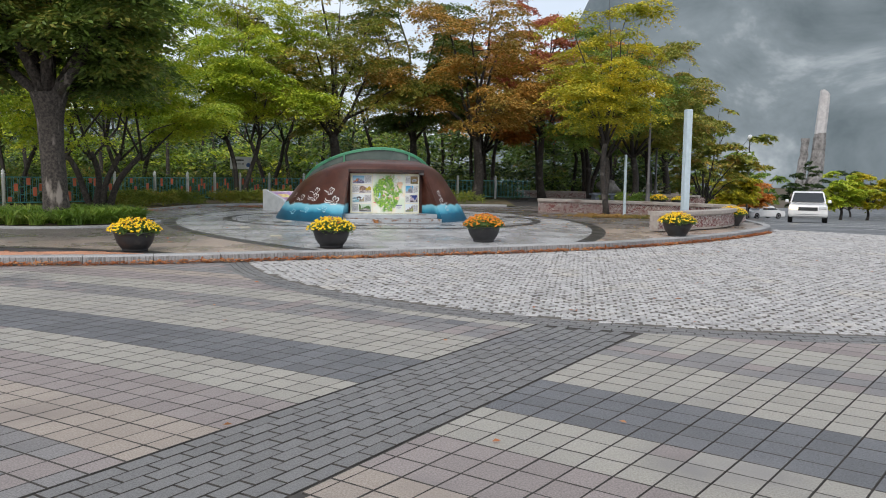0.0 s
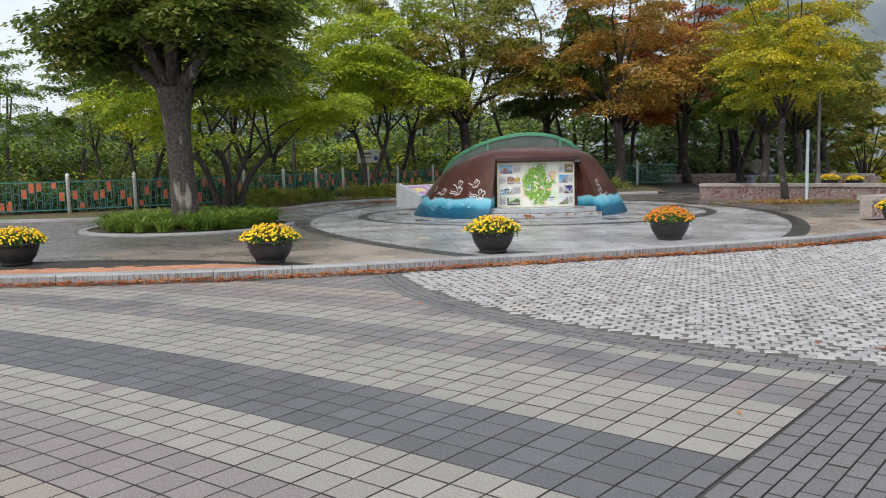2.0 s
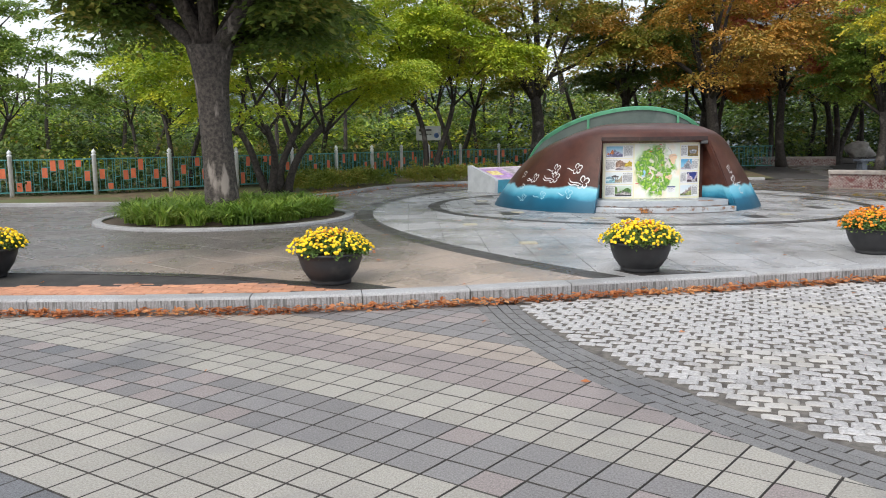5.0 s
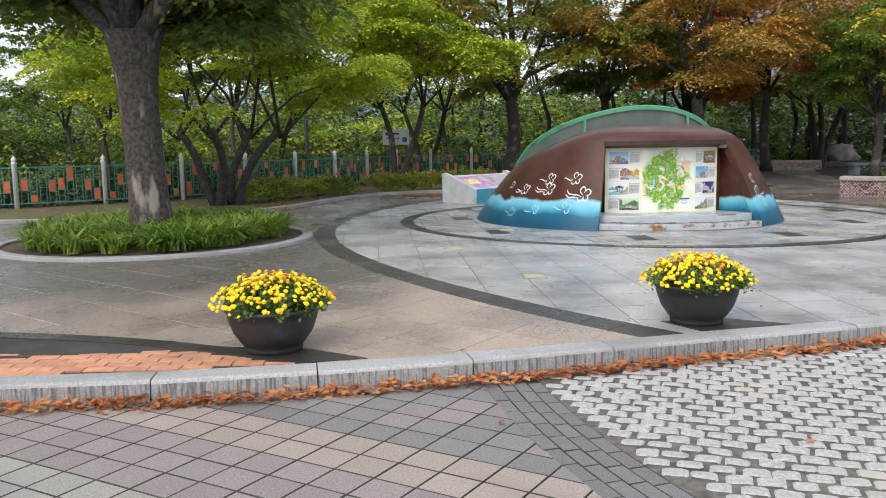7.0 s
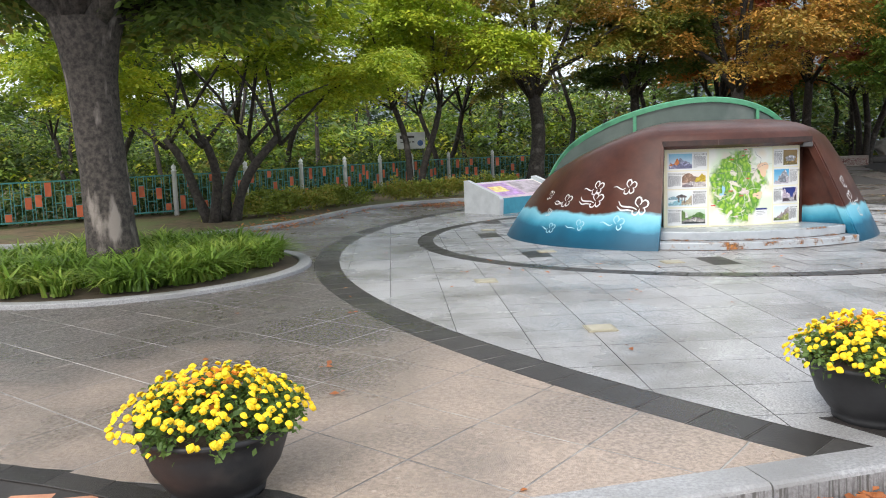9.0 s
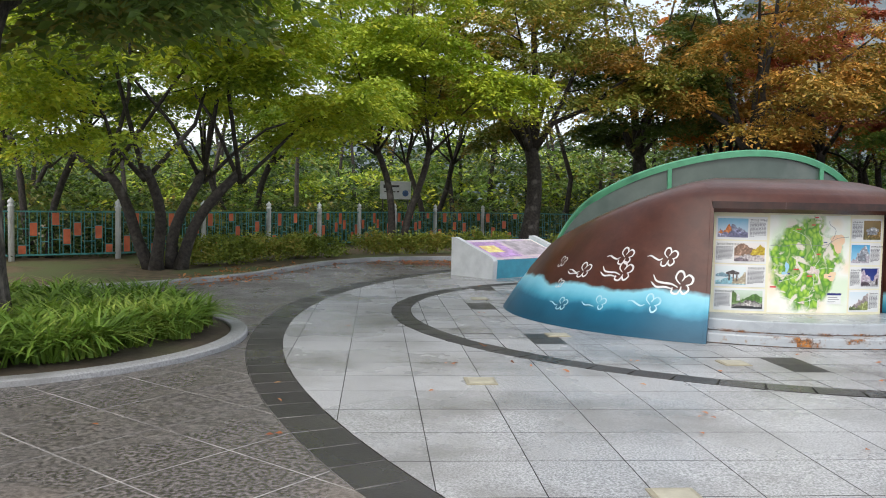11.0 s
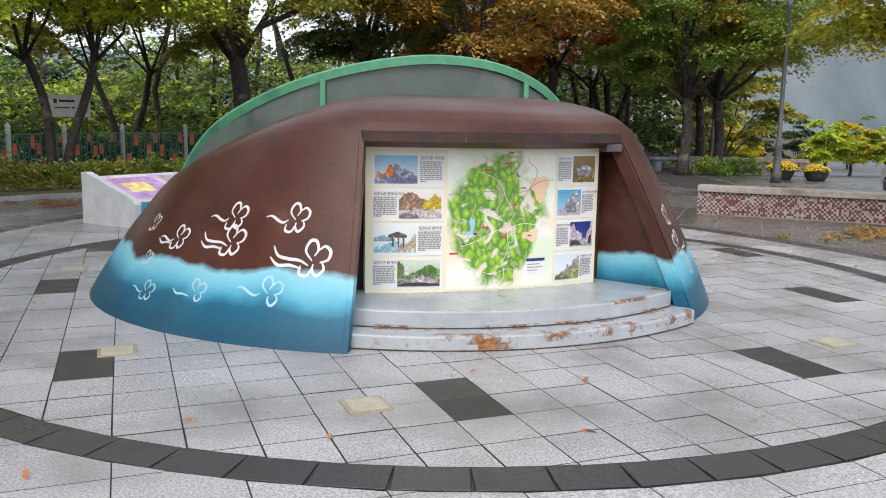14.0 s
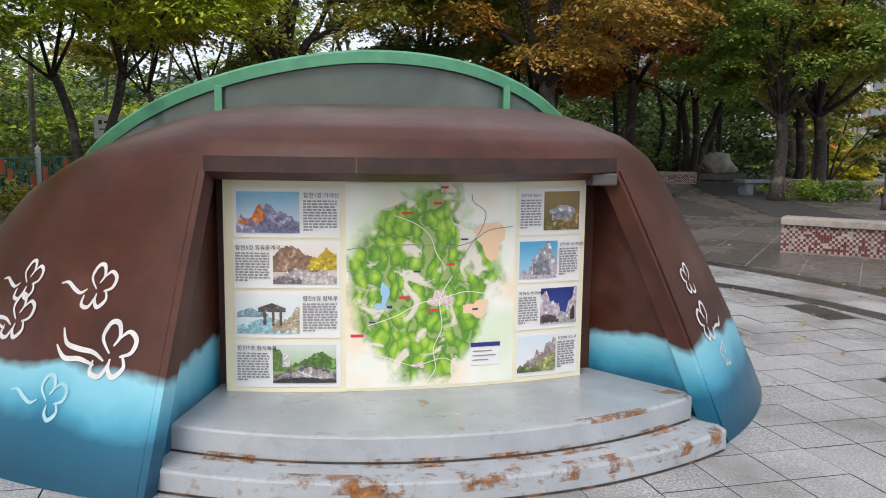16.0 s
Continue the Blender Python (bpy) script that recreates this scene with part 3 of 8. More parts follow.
# ---- green arch with tinted glass behind the shell ----
M_GLASS = mat("grey_tinted_glass", (0.10, 0.135, 0.12), (0.075, 0.105, 0.095), 2, 0.05, 0.18, spot=(0.15, 0.18, 0.165), spot_scale=1.5)
ARCH = [(-2.18, 0.70), (-2.05, 1.02), (-1.85, 1.31), (-1.57, 1.52), (-1.22, 1.69), (-0.80, 1.82), (-0.35, 1.90), (0.03, 1.915), (0.40, 1.88), (0.72, 1.80), (1.00, 1.68), (1.24, 1.51), (1.50, 1.25), (1.70, 0.95), (1.8, 0.65)]
ARCH_V, ARCH_R = -0.62, 2.52


def arch_v(u):
    return ARCH_V + 0.0 + (ARCH_R - math.sqrt(ARCH_R ** 2 - (u + 0.1) ** 2))


bm = bmesh.new()
al = spline(ARCH, 6)
rows = []
for k, p in enumerate(al):
    t = (al[min(k + 1, len(al) - 1)] - al[max(k - 1, 0)]).normalized()
    nn = Vector((-t.y, t.x))
    q = p - nn * 0.075
    v = arch_v(p.x)
    rows.append([bm.verts.new(c) for c in ((q.x, v - 0.03, q.y), (p.x - nn.x * 0.012, v - 0.03, p.y - nn.y * 0.012), (p.x, v - 0.018, p.y), (p.x, v + 0.05, p.y), (q.x, v + 0.05, q.y))])
for a, b in zip(rows, rows[1:]):
    for i in range(5):
        bm.faces.new((a[i], b[i], b[(i + 1) % 5], a[(i + 1) % 5]))
bm.faces.new(rows[0])
bm.faces.new(rows[-1])
bmesh.ops.recalc_face_normals(bm, faces=bm.faces)
part("arch_rim", bm, M_GREEN, monument, "green painted steel arch rim")
bm = bmesh.new()
rows = []
for p in al:
    v = arch_v(p.x)
    rows.append([bm.verts.new((p.x, v + 0.012, 0.3)), bm.verts.new((p.x, v + 0.012, max(0.31, p.y - 0.05))), bm.verts.new((p.x, v + 0.024, max(0.31, p.y - 0.05))), bm.verts.new((p.x, v + 0.024, 0.3))])
for a, b in zip(rows, rows[1:]):
    for i in range(4):
        bm.faces.new((a[i], b[i], b[(i + 1) % 4], a[(i + 1) % 4]))
bmesh.ops.recalc_face_normals(bm, faces=bm.faces)
part("glass_screen", bm, M_GLASS, monument, "dark grey tinted glass screen", smooth=False)
for u in (-1.01, 0.73):
    bm = bmesh.new()
    v = arch_v(u)
    zt = min((abs(p.x - u), p.y) for p in al)[1]
    box(bm, u - 0.022, u + 0.022, v - 0.028, v + 0.01, 0.9, zt - 0.06, 0.004)
    part("glazing_post", bm, M_GREEN, monument, "green painted steel post")

# dark back wall of the niche, behind the board
bm = bmesh.new()
box(bm, -1.02, 0.98, -1.50, -1.46, 0.2, 1.33, 0.003)
part("niche_back", bm, M_BROWN, monument, "dark brown back wall of the niche")

# lip under the brow's front edge, darker than the brow, with paler upright streaks
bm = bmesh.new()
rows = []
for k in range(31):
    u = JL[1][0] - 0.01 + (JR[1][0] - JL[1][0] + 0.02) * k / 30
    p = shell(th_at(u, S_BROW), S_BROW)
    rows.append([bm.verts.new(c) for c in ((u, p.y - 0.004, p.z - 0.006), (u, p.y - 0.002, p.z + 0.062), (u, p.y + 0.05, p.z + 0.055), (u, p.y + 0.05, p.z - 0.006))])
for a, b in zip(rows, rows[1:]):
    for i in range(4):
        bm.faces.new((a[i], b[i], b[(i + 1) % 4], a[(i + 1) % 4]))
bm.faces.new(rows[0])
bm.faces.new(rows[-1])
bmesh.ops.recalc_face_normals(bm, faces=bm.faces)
part("brow_lip", bm, mat("dark_brow_lip", (0.045, 0.018, 0.013), (0.02, 0.010, 0.008), 9, 0.5, spot=(0.20, 0.17, 0.16), spot_scale=26, spot_lo=0.66, spot_hi=0.74, streak=True), monument, "dark dripping lip of the brow")

# ---- kerb stones ----
kerb_root = tagged(new("kerb"), "grey granite kerb with stained face", "kerb", kind="structure")


def flip_up(bm):
    bmesh.ops.recalc_face_normals(bm, faces=bm.faces)


for k in range(len(KERB) - 1):
    a, b = KERB[k], KERB[k + 1]
    if b.x < -16 or a.y > 46:
        continue
    ta = (KERB[k + 1] - KERB[max(k - 1, 0)]).normalized()
    tb = (KERB[min(k + 2, len(KERB) - 1)] - KERB[k]).normalized()
    na, nb = Vector((-ta.y, ta.x)), Vector((-tb.y, tb.x))
    gap = 0.004
    d = (b - a).normalized()
    bm = bmesh.new()
    rings = []
    dz = random.uniform(-0.004, 0.004)
    for p, nn in ((a + d * gap, na), (b - d * gap, nb)):
        rings.append([bm.verts.new(c) for c in ((*(p - nn * 0.008), -0.1), (*p, KERB_Z - 0.02 + dz), (*(p + nn * 0.006), KERB_Z - 0.006 + dz), (*(p + nn * 0.022), KERB_Z + 0.004 + dz), (*(p + nn * 0.2), KERB_Z + 0.006 + dz), (*(p + nn * 0.2), -0.1))])
    for i in range(6):
        bm.faces.new((rings[0][i], rings[1][i], rings[1][(i + 1) % 6], rings[0][(i + 1) % 6]))
    bm.faces.new(rings[0][::-1])
    bm.faces.new(rings[1])
    flip_up(bm)
    bm.faces.ensure_lookup_table()
    bm.faces[0].material_index = 1
    part("kerb_stone", bm, [M_KERB, M_KERB_FACE], kerb_root)

# ---- street paving bed ----
sheet("pavement", [(-30, -20), (30, -20), (30, 6), (14, 8), (13.5, 16), (9.6, 21), (7.5, 22.5), (-30, 22.5)], -0.009, M_JOINT_ST, "jointed grey and charcoal block pavement", "pavement")
ARC_C = Vector((-15.1, -19.6))
COB_C, COB_R, COB_BAND = Vector((4.43, 15.21)), 7.70, 8.06
COR_N, COR_T = Vector((0.862, -0.506)), Vector((0.506, 0.862))


def prism(vlist, flist, c, tx, ty, hx, hy, z, drop=0.016, bev=0.005, skew=None):
    """Appends one block: chamfered top, straight sides."""
    o = len(vlist)
    for hh, zz in ((0.0, z - drop), (0.0, z - bev), (bev, z)):
        for sx, sy in ((-1, -1), (1, -1), (1, 1), (-1, 1)):
            p = c + tx * (sx * (hx - hh)) + ty * (sy * (hy - hh))
            vlist.append((p.x, p.y, zz))
    for r in (0, 4):
        for i in range(4):
            flist.append((o + r + i, o + r + (i + 1) % 4, o + r + 4 + (i + 1) % 4, o + r + 4 + i))
    flist.append((o + 8, o + 9, o + 10, o + 11))


def clip(poly, q, n):
    """The part of a convex polygon on the side of the line through q that n points to."""
    out = []
    for i, a in enumerate(poly):
        b = poly[(i + 1) % len(poly)]
        da, db = (a - q).dot(n), (b - q).dot(n)
        if da >= 0:
            out.append(a)
        if (da >= 0) != (db >= 0):
            out.append(a.lerp(b, da / (da - db)))
    return out


def clip_circle(poly, c, r, inside):
    """Clips by the tangent of a circle next to the polygon."""
    if len(poly) < 3:
        return []
    m = sum(poly, Vector((0, 0))) / len(poly)
    d = (m - c).normalized()
    return clip(poly, c + d * r, -d if inside else d)


def clip_kerb(poly, off, plaza):
    if len(poly) < 3:
        return []
    m = sum(poly, Vector((0, 0))) / len(poly)
    k = min(range(len(KERB) - 1), key=lambda i: ((KERB[i] + KERB[i + 1]) / 2 - m).length_squared)
    a, b = KERB[k], KERB[k + 1]
    d = (b - a).normalized()
    nn = Vector((-d.y, d.x))
    return clip(poly, a + nn * off, nn if plaza else -nn)


def quad(c, tx, ty, hx, hy):
    return [c - tx * hx - ty * hy, c + tx * hx - ty * hy, c + tx * hx + ty * hy, c - tx * hx + ty * hy]


def on_slope(p, ang, up=0.0):
    """The pose of a tile that lies on the falling plaza edge, its x axis along the angle."""
    ex, ey = Vector((math.cos(ang), math.sin(ang))), Vector((-math.sin(ang), math.cos(ang)))
    e = 0.14
    dx = (zp(*(p + ex * e)) - zp(*(p - ex * e))) / (2 * e)
    dy = (zp(*(p + ey * e)) - zp(*(p - ey * e))) / (2 * e)
    x3, y3 = Vector((*ex, dx)).normalized(), Vector((*ey, dy)).normalized()
    z3 = x3.cross(y3).normalized()
    m = Matrix((x3, y3, z3)).transposed().to_4x4()
    m.translation = Vector((p.x, p.y, zp(p.x, p.y) + up))
    return m


def slab(vlist, flist, poly, z, drop=0.016, bev=0.005):
    """Appends a block with any convex outline; without a height it follows the plaza's slope."""
    if len(poly) < 3:
        return
    area = sum(poly[i].x * poly[(i + 1) % len(poly)].y - poly[(i + 1) % len(poly)].x * poly[i].y for i in range(len(poly))) / 2
    if abs(area) < 4e-4:
        return
    if area < 0:
        poly = poly[::-1]
    m = sum(poly, Vector((0, 0))) / len(poly)
    follow = z is None
    z = z or 0.0
    o, n = len(vlist), len(poly)
    for hh, zz in ((0.0, z - drop), (0.0, z - bev), (bev, z)):
        for p in poly:
            q = p + (m - p).normalized() * hh * 1.4
            vlist.append((q.x, q.y, zz + (zp(p.x, p.y) if follow else 0.0)))
    for r in (0, n):
        for i in range(n):
            flist.append((o + r + i, o + r + (i + 1) % n, o + r + n + (i + 1) % n, o + r + n + i))
    flist.append(tuple(range(o + 2 * n, o + 3 * n)))


def dirty_sides(me, dark, steep=0.2):
    """Dirt in the joints: a second material on the upright faces, and on the worn edges where asked."""
    me.materials.append(dark)
    for q in me.polygons:
        if abs(q.normal.z) < steep:
            q.material_index = 1


def joined(name, vlist, flist, material, parent, label="", dark=None, steep=0.2):
    me = bpy.data.meshes.new(name)
    me.from_pydata(vlist, [], flist)
    me.materials.append(material)
    if dark:
        dirty_sides(me, dark, steep)
    ob = new(name, me)
    if parent:
        ob.parent = parent
    return tagged(ob, label, kind="stuff")


def unit_block(name, hx, hy, material, drop=0.016, bev=0.005):
    v, f = [], []
    prism(v, f, Vector((0, 0)), Vector((1, 0)), Vector((0, 1)), hx, hy, 0.0, drop, bev)
    me = bpy.data.meshes.new(name)
    me.from_pydata(v, [], f)
    me.materials.append(material)
    return me


def band_kind(r, rnd, pos):
    if 29.15 <= r < 30.0:
        return "D"
    if r < 29.15:
        k = (29.15 - r) % 2.5
        kind = "L" if k < 0.62 else "P" if k < 1.24 else "W" if k < 1.86 else "M"
    else:
        k = r - 30.0
        kind = "L" if k < 1.05 else "M" if k < 1.65 else "L" if k < 2.2 else "P" if k < 2.85 else "W" if k < 3.2 else "M"
    if kind == "M":
        q = noise.noise(Vector((pos.x * 0.8, pos.y * 0.8, 3.0)))
        kind = "D" if q > 0.3 and rnd.random() < 0.25 else ("P" if rnd.random() < 0.3 - 0.5 * q else "M")
    if kind in "LP" and rnd.random() < 0.02:
        kind = "P" if kind == "L" else "L"
    return kind


rnd = random.Random(5)
paving = tagged(new("block_paving"), "square grey, pinkish and charcoal concrete paving blocks", "pavement", kind="structure")
unit = {k: unit_block("paver", 0.1, 0.1, mm, bev=0.003) for k, mm in (("L", M_PAVE_L), ("P", M_PAVE_P), ("D", M_PAVE_D), ("M", M_PAVE_M), ("W", M_PAVE_W))}
for me in unit.values():
    dirty_sides(me, M_JOINT_ST, 0.9)
acc = {"L": ([], []), "P": ([], []), "D": ([], []), "M": ([], []), "W": ([], [])}
single = 0
PITCH = 0.2065
STEP = PITCH / 29.6
for i in range(-60, 42):
    r = 29.15 + (i + 0.5) * PITCH
    if r < 17:
        continue
    k_r = r / 29.6
    for j in range(int(1.35 / STEP)):
        ang = 0.42 + j * STEP
        d = Vector((math.cos(ang), math.sin(ang)))
        p = ARC_C + d * r
        if p.x < -14 or p.x > 12 or p.y < -2.0 or p.y > 13.8:
            continue
        tx, ty = Vector((-d.y, d.x)), d
        rough_bed = p.y < 3.2 and p.x < 1.5 and r < 27.6
        hx, hy = (0.0970 if rough_bed else 0.1002) * k_r, (0.0965 if rough_bed else 0.0999)
        c = p.dot(COR_N)
        cd = (p - COB_C).length
        ks = kerb_side(p) if p.y > 10.3 else -9
        if cd < COB_BAND - 0.13 or ks > 0.1 or -2.86 < c < -1.97:
            continue
        edge = cd < COB_BAND + 0.16 or ks > -0.17 or -3.06 < c < -1.77
        kind = band_kind(r, rnd, p)
        z = STREET_Z + rnd.uniform(-1, 1) * (0.004 if rough_bed else 0.0009)
        if edge:
            poly = quad(p, tx, ty, hx, hy)
            if c < -2.4:
                poly = clip(poly, COR_N * -2.90, -COR_N)
            else:
                poly = clip(poly, COR_N * -1.93, COR_N)
            poly = clip_circle(poly, COB_C, COB_BAND + 0.006, False)
            if ks > -0.2:
                poly = clip_kerb(poly, -0.012, False)
            slab(*acc[kind], poly, z, bev=0.003)
        elif -3.1 < p.x < 0.3 and 4.5 < p.y < 8.3 and single < 300:
            ob = new("paver", unit[kind])
            ob.matrix_world = pose(p.x, p.y, z, rnd.uniform(-0.15, 0.15), rnd.uniform(-0.15, 0.15), math.degrees(ang) + 90 + rnd.uniform(-0.4, 0.4)) @ Matrix.Diagonal((k_r * 1.002, 0.999, 1, 1))
            ob.parent = paving
            single += 1
        else:
            prism(*acc[kind], p, tx, ty, hx, hy, z, bev=0.004 if rough_bed else 0.003)
for kind, mm in (("L", M_PAVE_LI), ("P", M_PAVE_PI), ("D", M_PAVE_DI), ("M", M_PAVE_MI), ("W", M_PAVE_WI)):
    joined("paver_field", *acc[kind], mm, paving, "concrete paving blocks", M_JOINT_ST, 0.9)

# charcoal brick walkway band that crosses the stripes, and the band round the cobbles
va, fa = [], []
for i in range(-60, 70):
    for j in range(9):
        p = COR_T * (i * 0.205 + (0.1 if j % 2 else 0)) + COR_N * (-2.88 + 0.05 + j * 0.1035)
        p = p + COR_T * 4.0
        if p.y < 0.2 or (p - COB_C).length < COB_BAND + 0.05:
            continue
        prism(va, fa, p, COR_T, COR_N, 0.0975, 0.0482, rnd.uniform(-0.002, 0.002), bev=0.0022)
for j in range(4):
    r = COB_R + 0.05 + j * 0.093
    n_ = int(2 * math.pi * r / 0.205)
    for i in range(n_):
        ang = 2 * math.pi * (i + 0.5 * (j % 2)) / n_
        d = Vector((math.cos(ang), math.sin(ang)))
        p = COB_C + d * r
        if kerb_side(p) > -0.1 or p.x > 12:
            continue
        prism(va, fa, p, Vector((-d.y, d.x)), d, 0.099, 0.044, rnd.uniform(-0.002, 0.002), bev=0.0022)
joined("brick_band", va, fa, M_BAND, paving, "charcoal paving bricks in bands", M_JOINT_ST, 0.9)

# granite cobbles
cob_root = tagged(new("cobble_paving"), "pale granite cobblestones with sandy grey joints", "pavement", kind="structure")
va, fa = [], []
ca = radians(-8)
cx, cy = Vector((math.cos(ca), math.sin(ca))), Vector((-math.sin(ca), math.cos(ca)))


def cobble(v, f, c, tx, ty, hx, hy, z, rn):
    """Appends one worn sett: uneven eight-sided outline, rounded shoulder, slightly tilted top."""
    o = len(v)
    tilt = (rn.uniform(-0.003, 0.003), rn.uniform(-0.003, 0.003))
    out = []
    for sx, sy in ((-1, -1), (1, -1), (1, 1), (-1, 1)):
        kx, ky = 1 + rn.uniform(-0.07, 0.05), 1 + rn.uniform(-0.08, 0.06)
        cut = rn.uniform(0.16, 0.34)
        pair = [(sx * kx * (1 - cut), sy * ky), (sx * kx, sy * ky * (1 - cut))]
        out += pair if sx * sy < 0 else pair[::-1]
    for ins, zz in ((1.0, -0.014), (0.96, -0.002), (0.80, 0.004)):
        for qx, qy in out:
            p = c + tx * (qx * hx * ins) + ty * (qy * hy * ins)
            v.append((p.x, p.y, z + zz + qx * tilt[0] + qy * tilt[1]))
    for r in (0, 8):
        for i in range(8):
            f.append((o + r + i, o + r + (i + 1) % 8, o + r + 8 + (i + 1) % 8, o + r + 8 + i))
    f.append(tuple(range(o + 16, o + 24)))


bm = bmesh.new()
bed = []
for k in range(96):
    d = Vector((math.cos(k * math.tau / 96), math.sin(k * math.tau / 96)))
    far = COB_C + d * 9.6
    bed.append(far if far.x > 5 and 9 < far.y < 14 else COB_C + d * COB_R)
bm.faces.new([bm.verts.new((p.x, p.y, -0.006)) for p in bed])
part("joint_bed", bm, M_COB_SAND, cob_root, "sandy grey joint filling")
n_single = 0
for i in range(-140, 140):
    for j in range(-90, 90):
        wave = 0.05 * math.sin(i * 0.16 + 0.3 * math.sin(j * 0.2))
        p = COB_C + cx * ((j + (0.5 if i % 2 else 0)) * 0.142 + rnd.uniform(-0.013, 0.013)) + cy * (i * 0.108 + wave * 0.6 * math.sin(j * 0.13) + rnd.uniform(-0.007, 0.007))
        if (p - COB_C).length > COB_R - 0.06 and not (p.x > 5 and p.y > 9 and (p - COB_C).length < 9.6 and p.x < 12.6):
            continue
        ks = kerb_side(p)
        if ks > -0.1:
            continue
        hx, hy = 0.0640 * rnd.uniform(0.9, 1.03), 0.0462 * rnd.uniform(0.90, 1.05)
        z = rnd.uniform(-0.002, 0.004)
        if -3.2 < p.x < -0.2 and p.y > 9.2 and ks > -2.2 and n_single < 300:
            sv, sf = [], []
            cobble(sv, sf, Vector((0, 0)), Vector((1, 0)), Vector((0, 1)), hx, hy, 0, rnd)
            me = bpy.data.meshes.new("cobblestone")
            me.from_pydata(sv, [], sf)
            me.materials.append(M_COBBLE)
            dirty_sides(me, M_COB_SAND)
            ob = new("cobblestone", me)
            ob.matrix_world = pose(p.x, p.y, z, 0, 0, -8 + rnd.uniform(-4, 4))
            ob.parent = cob_root
            n_single += 1
        else:
            cobble(va, fa, p, cx, cy, hx, hy, z, rnd)
joined("cobble_field", va, fa, M_COBBLE, cob_root, "pale granite cobblestones", M_COB_SAND)

# ---- plaza tiles ----
tile_root = tagged(new("plaza_tiles"), "wet grey granite plaza tiles with dark rings", "pavement", kind="structure")
L_C, R_C, ARC_IN, ARC_OUT = Vector((3.85, 22.83)), Vector((-7.2, 20.45)), 10.76, 11.06
GA = radians(15)
gx, gy = Vector((math.cos(GA), math.sin(GA))), Vector((-math.sin(GA), math.cos(GA)))
u_tile = unit_block("floor_tile", 0.1484, 0.1484, M_GRAN, 0.012, 0.0014)
dirty_sides(u_tile, M_JOINT, 0.9)
vg, fg = [], []
n_tile = 0
DARK = [(-1.82, 19.10), (-4.10, 19.95), (-4.92, 22.0), (0.14, 19.74), (-5.12, 24.2), (1.55, 21.7), (1.9, 23.9)]
dark_cells = set()
for dxy in DARK:
    q = Vector(dxy) - RING_C
    i0, j0 = math.floor(q.dot(gx) / 0.3), round(q.dot(gy) / 0.3)
    dark_cells |= {(i0, j0), (i0, j0 - 1)}
u_dark = unit_block("dark_tile", 0.1485, 0.1485, M_BLACK, 0.012, 0.002)
for i in range(-15, 15):
    for j in range(-15, 15):
        p = RING_C + gx * ((i + 0.5) * 0.3) + gy * ((j + 0.5) * 0.3)
        if (p - RING_C).length > RING_IN + 0.2:
            continue
        q = p - HULL_C
        if math.hypot(q.dot(U) / 2.4, q.dot(V) / 2.2) < 0.85:
            continue
        if (i, j) in dark_cells:
            ob = new("dark_tile", u_dark)
            ob.matrix_world = pose(p.x, p.y, PLAZA_Z, 0, 0, 15)
            ob.parent = tile_root
            continue
        z = PLAZA_Z + rnd.uniform(-0.0015, 0.0015)
        if (p - RING_C).length > RING_IN - 0.22:
            slab(vg, fg, clip_circle(quad(p, gx, gy, 0.1475, 0.1475), RING_C, RING_IN - 0.003, True), z, 0.012, 0.002)
        elif n_tile < 300 and p.y < 22.5 and p.x < 1.6:
            ob = new("floor_tile", u_tile)
            ob.matrix_world = pose(p.x, p.y, z, 0, 0, 15)
            ob.parent = tile_root
            n_tile += 1
        else:
            prism(vg, fg, p, gx, gy, 0.1484, 0.1484, z, 0.012, 0.0014)
# larger slabs between the rings
for i in range(-26, 26):
    for j in range(-24, 22):
        p = RING_C + gx * ((i + 0.5) * 0.488 + 0.231) + gy * ((j + 0.5) * 0.488 - 0.036)
        if (p - RING_C).length < RING_OUT - 0.42 or (p - L_C).length > ARC_IN + 0.42 or (p - R_C).length > ARC_IN + 0.42 or p.y > 33:
            continue
        ks = kerb_side(p)
        if ks < -0.2:
            continue
        poly = quad(p, gx, gy, 0.2424, 0.2424)
        if (p - RING_C).length < RING_OUT + 0.45:
            poly = clip_circle(poly, RING_C, RING_OUT + 0.003, False)
        if (p - L_C).length > ARC_IN - 0.45:
            poly = clip_circle(poly, L_C, ARC_IN - 0.003, True)
        if (p - R_C).length > ARC_IN - 0.45:
            poly = clip_circle(poly, R_C, ARC_IN - 0.003, True)
        if ks < 0.7:
            poly = clip_kerb(poly, 0.205, True)
        slab(vg, fg, poly, None, 0.02, 0.0014)
joined("granite_field", vg, fg, M_GRAN_I, tile_root, "wet grey granite slabs", M_JOINT, 0.9)
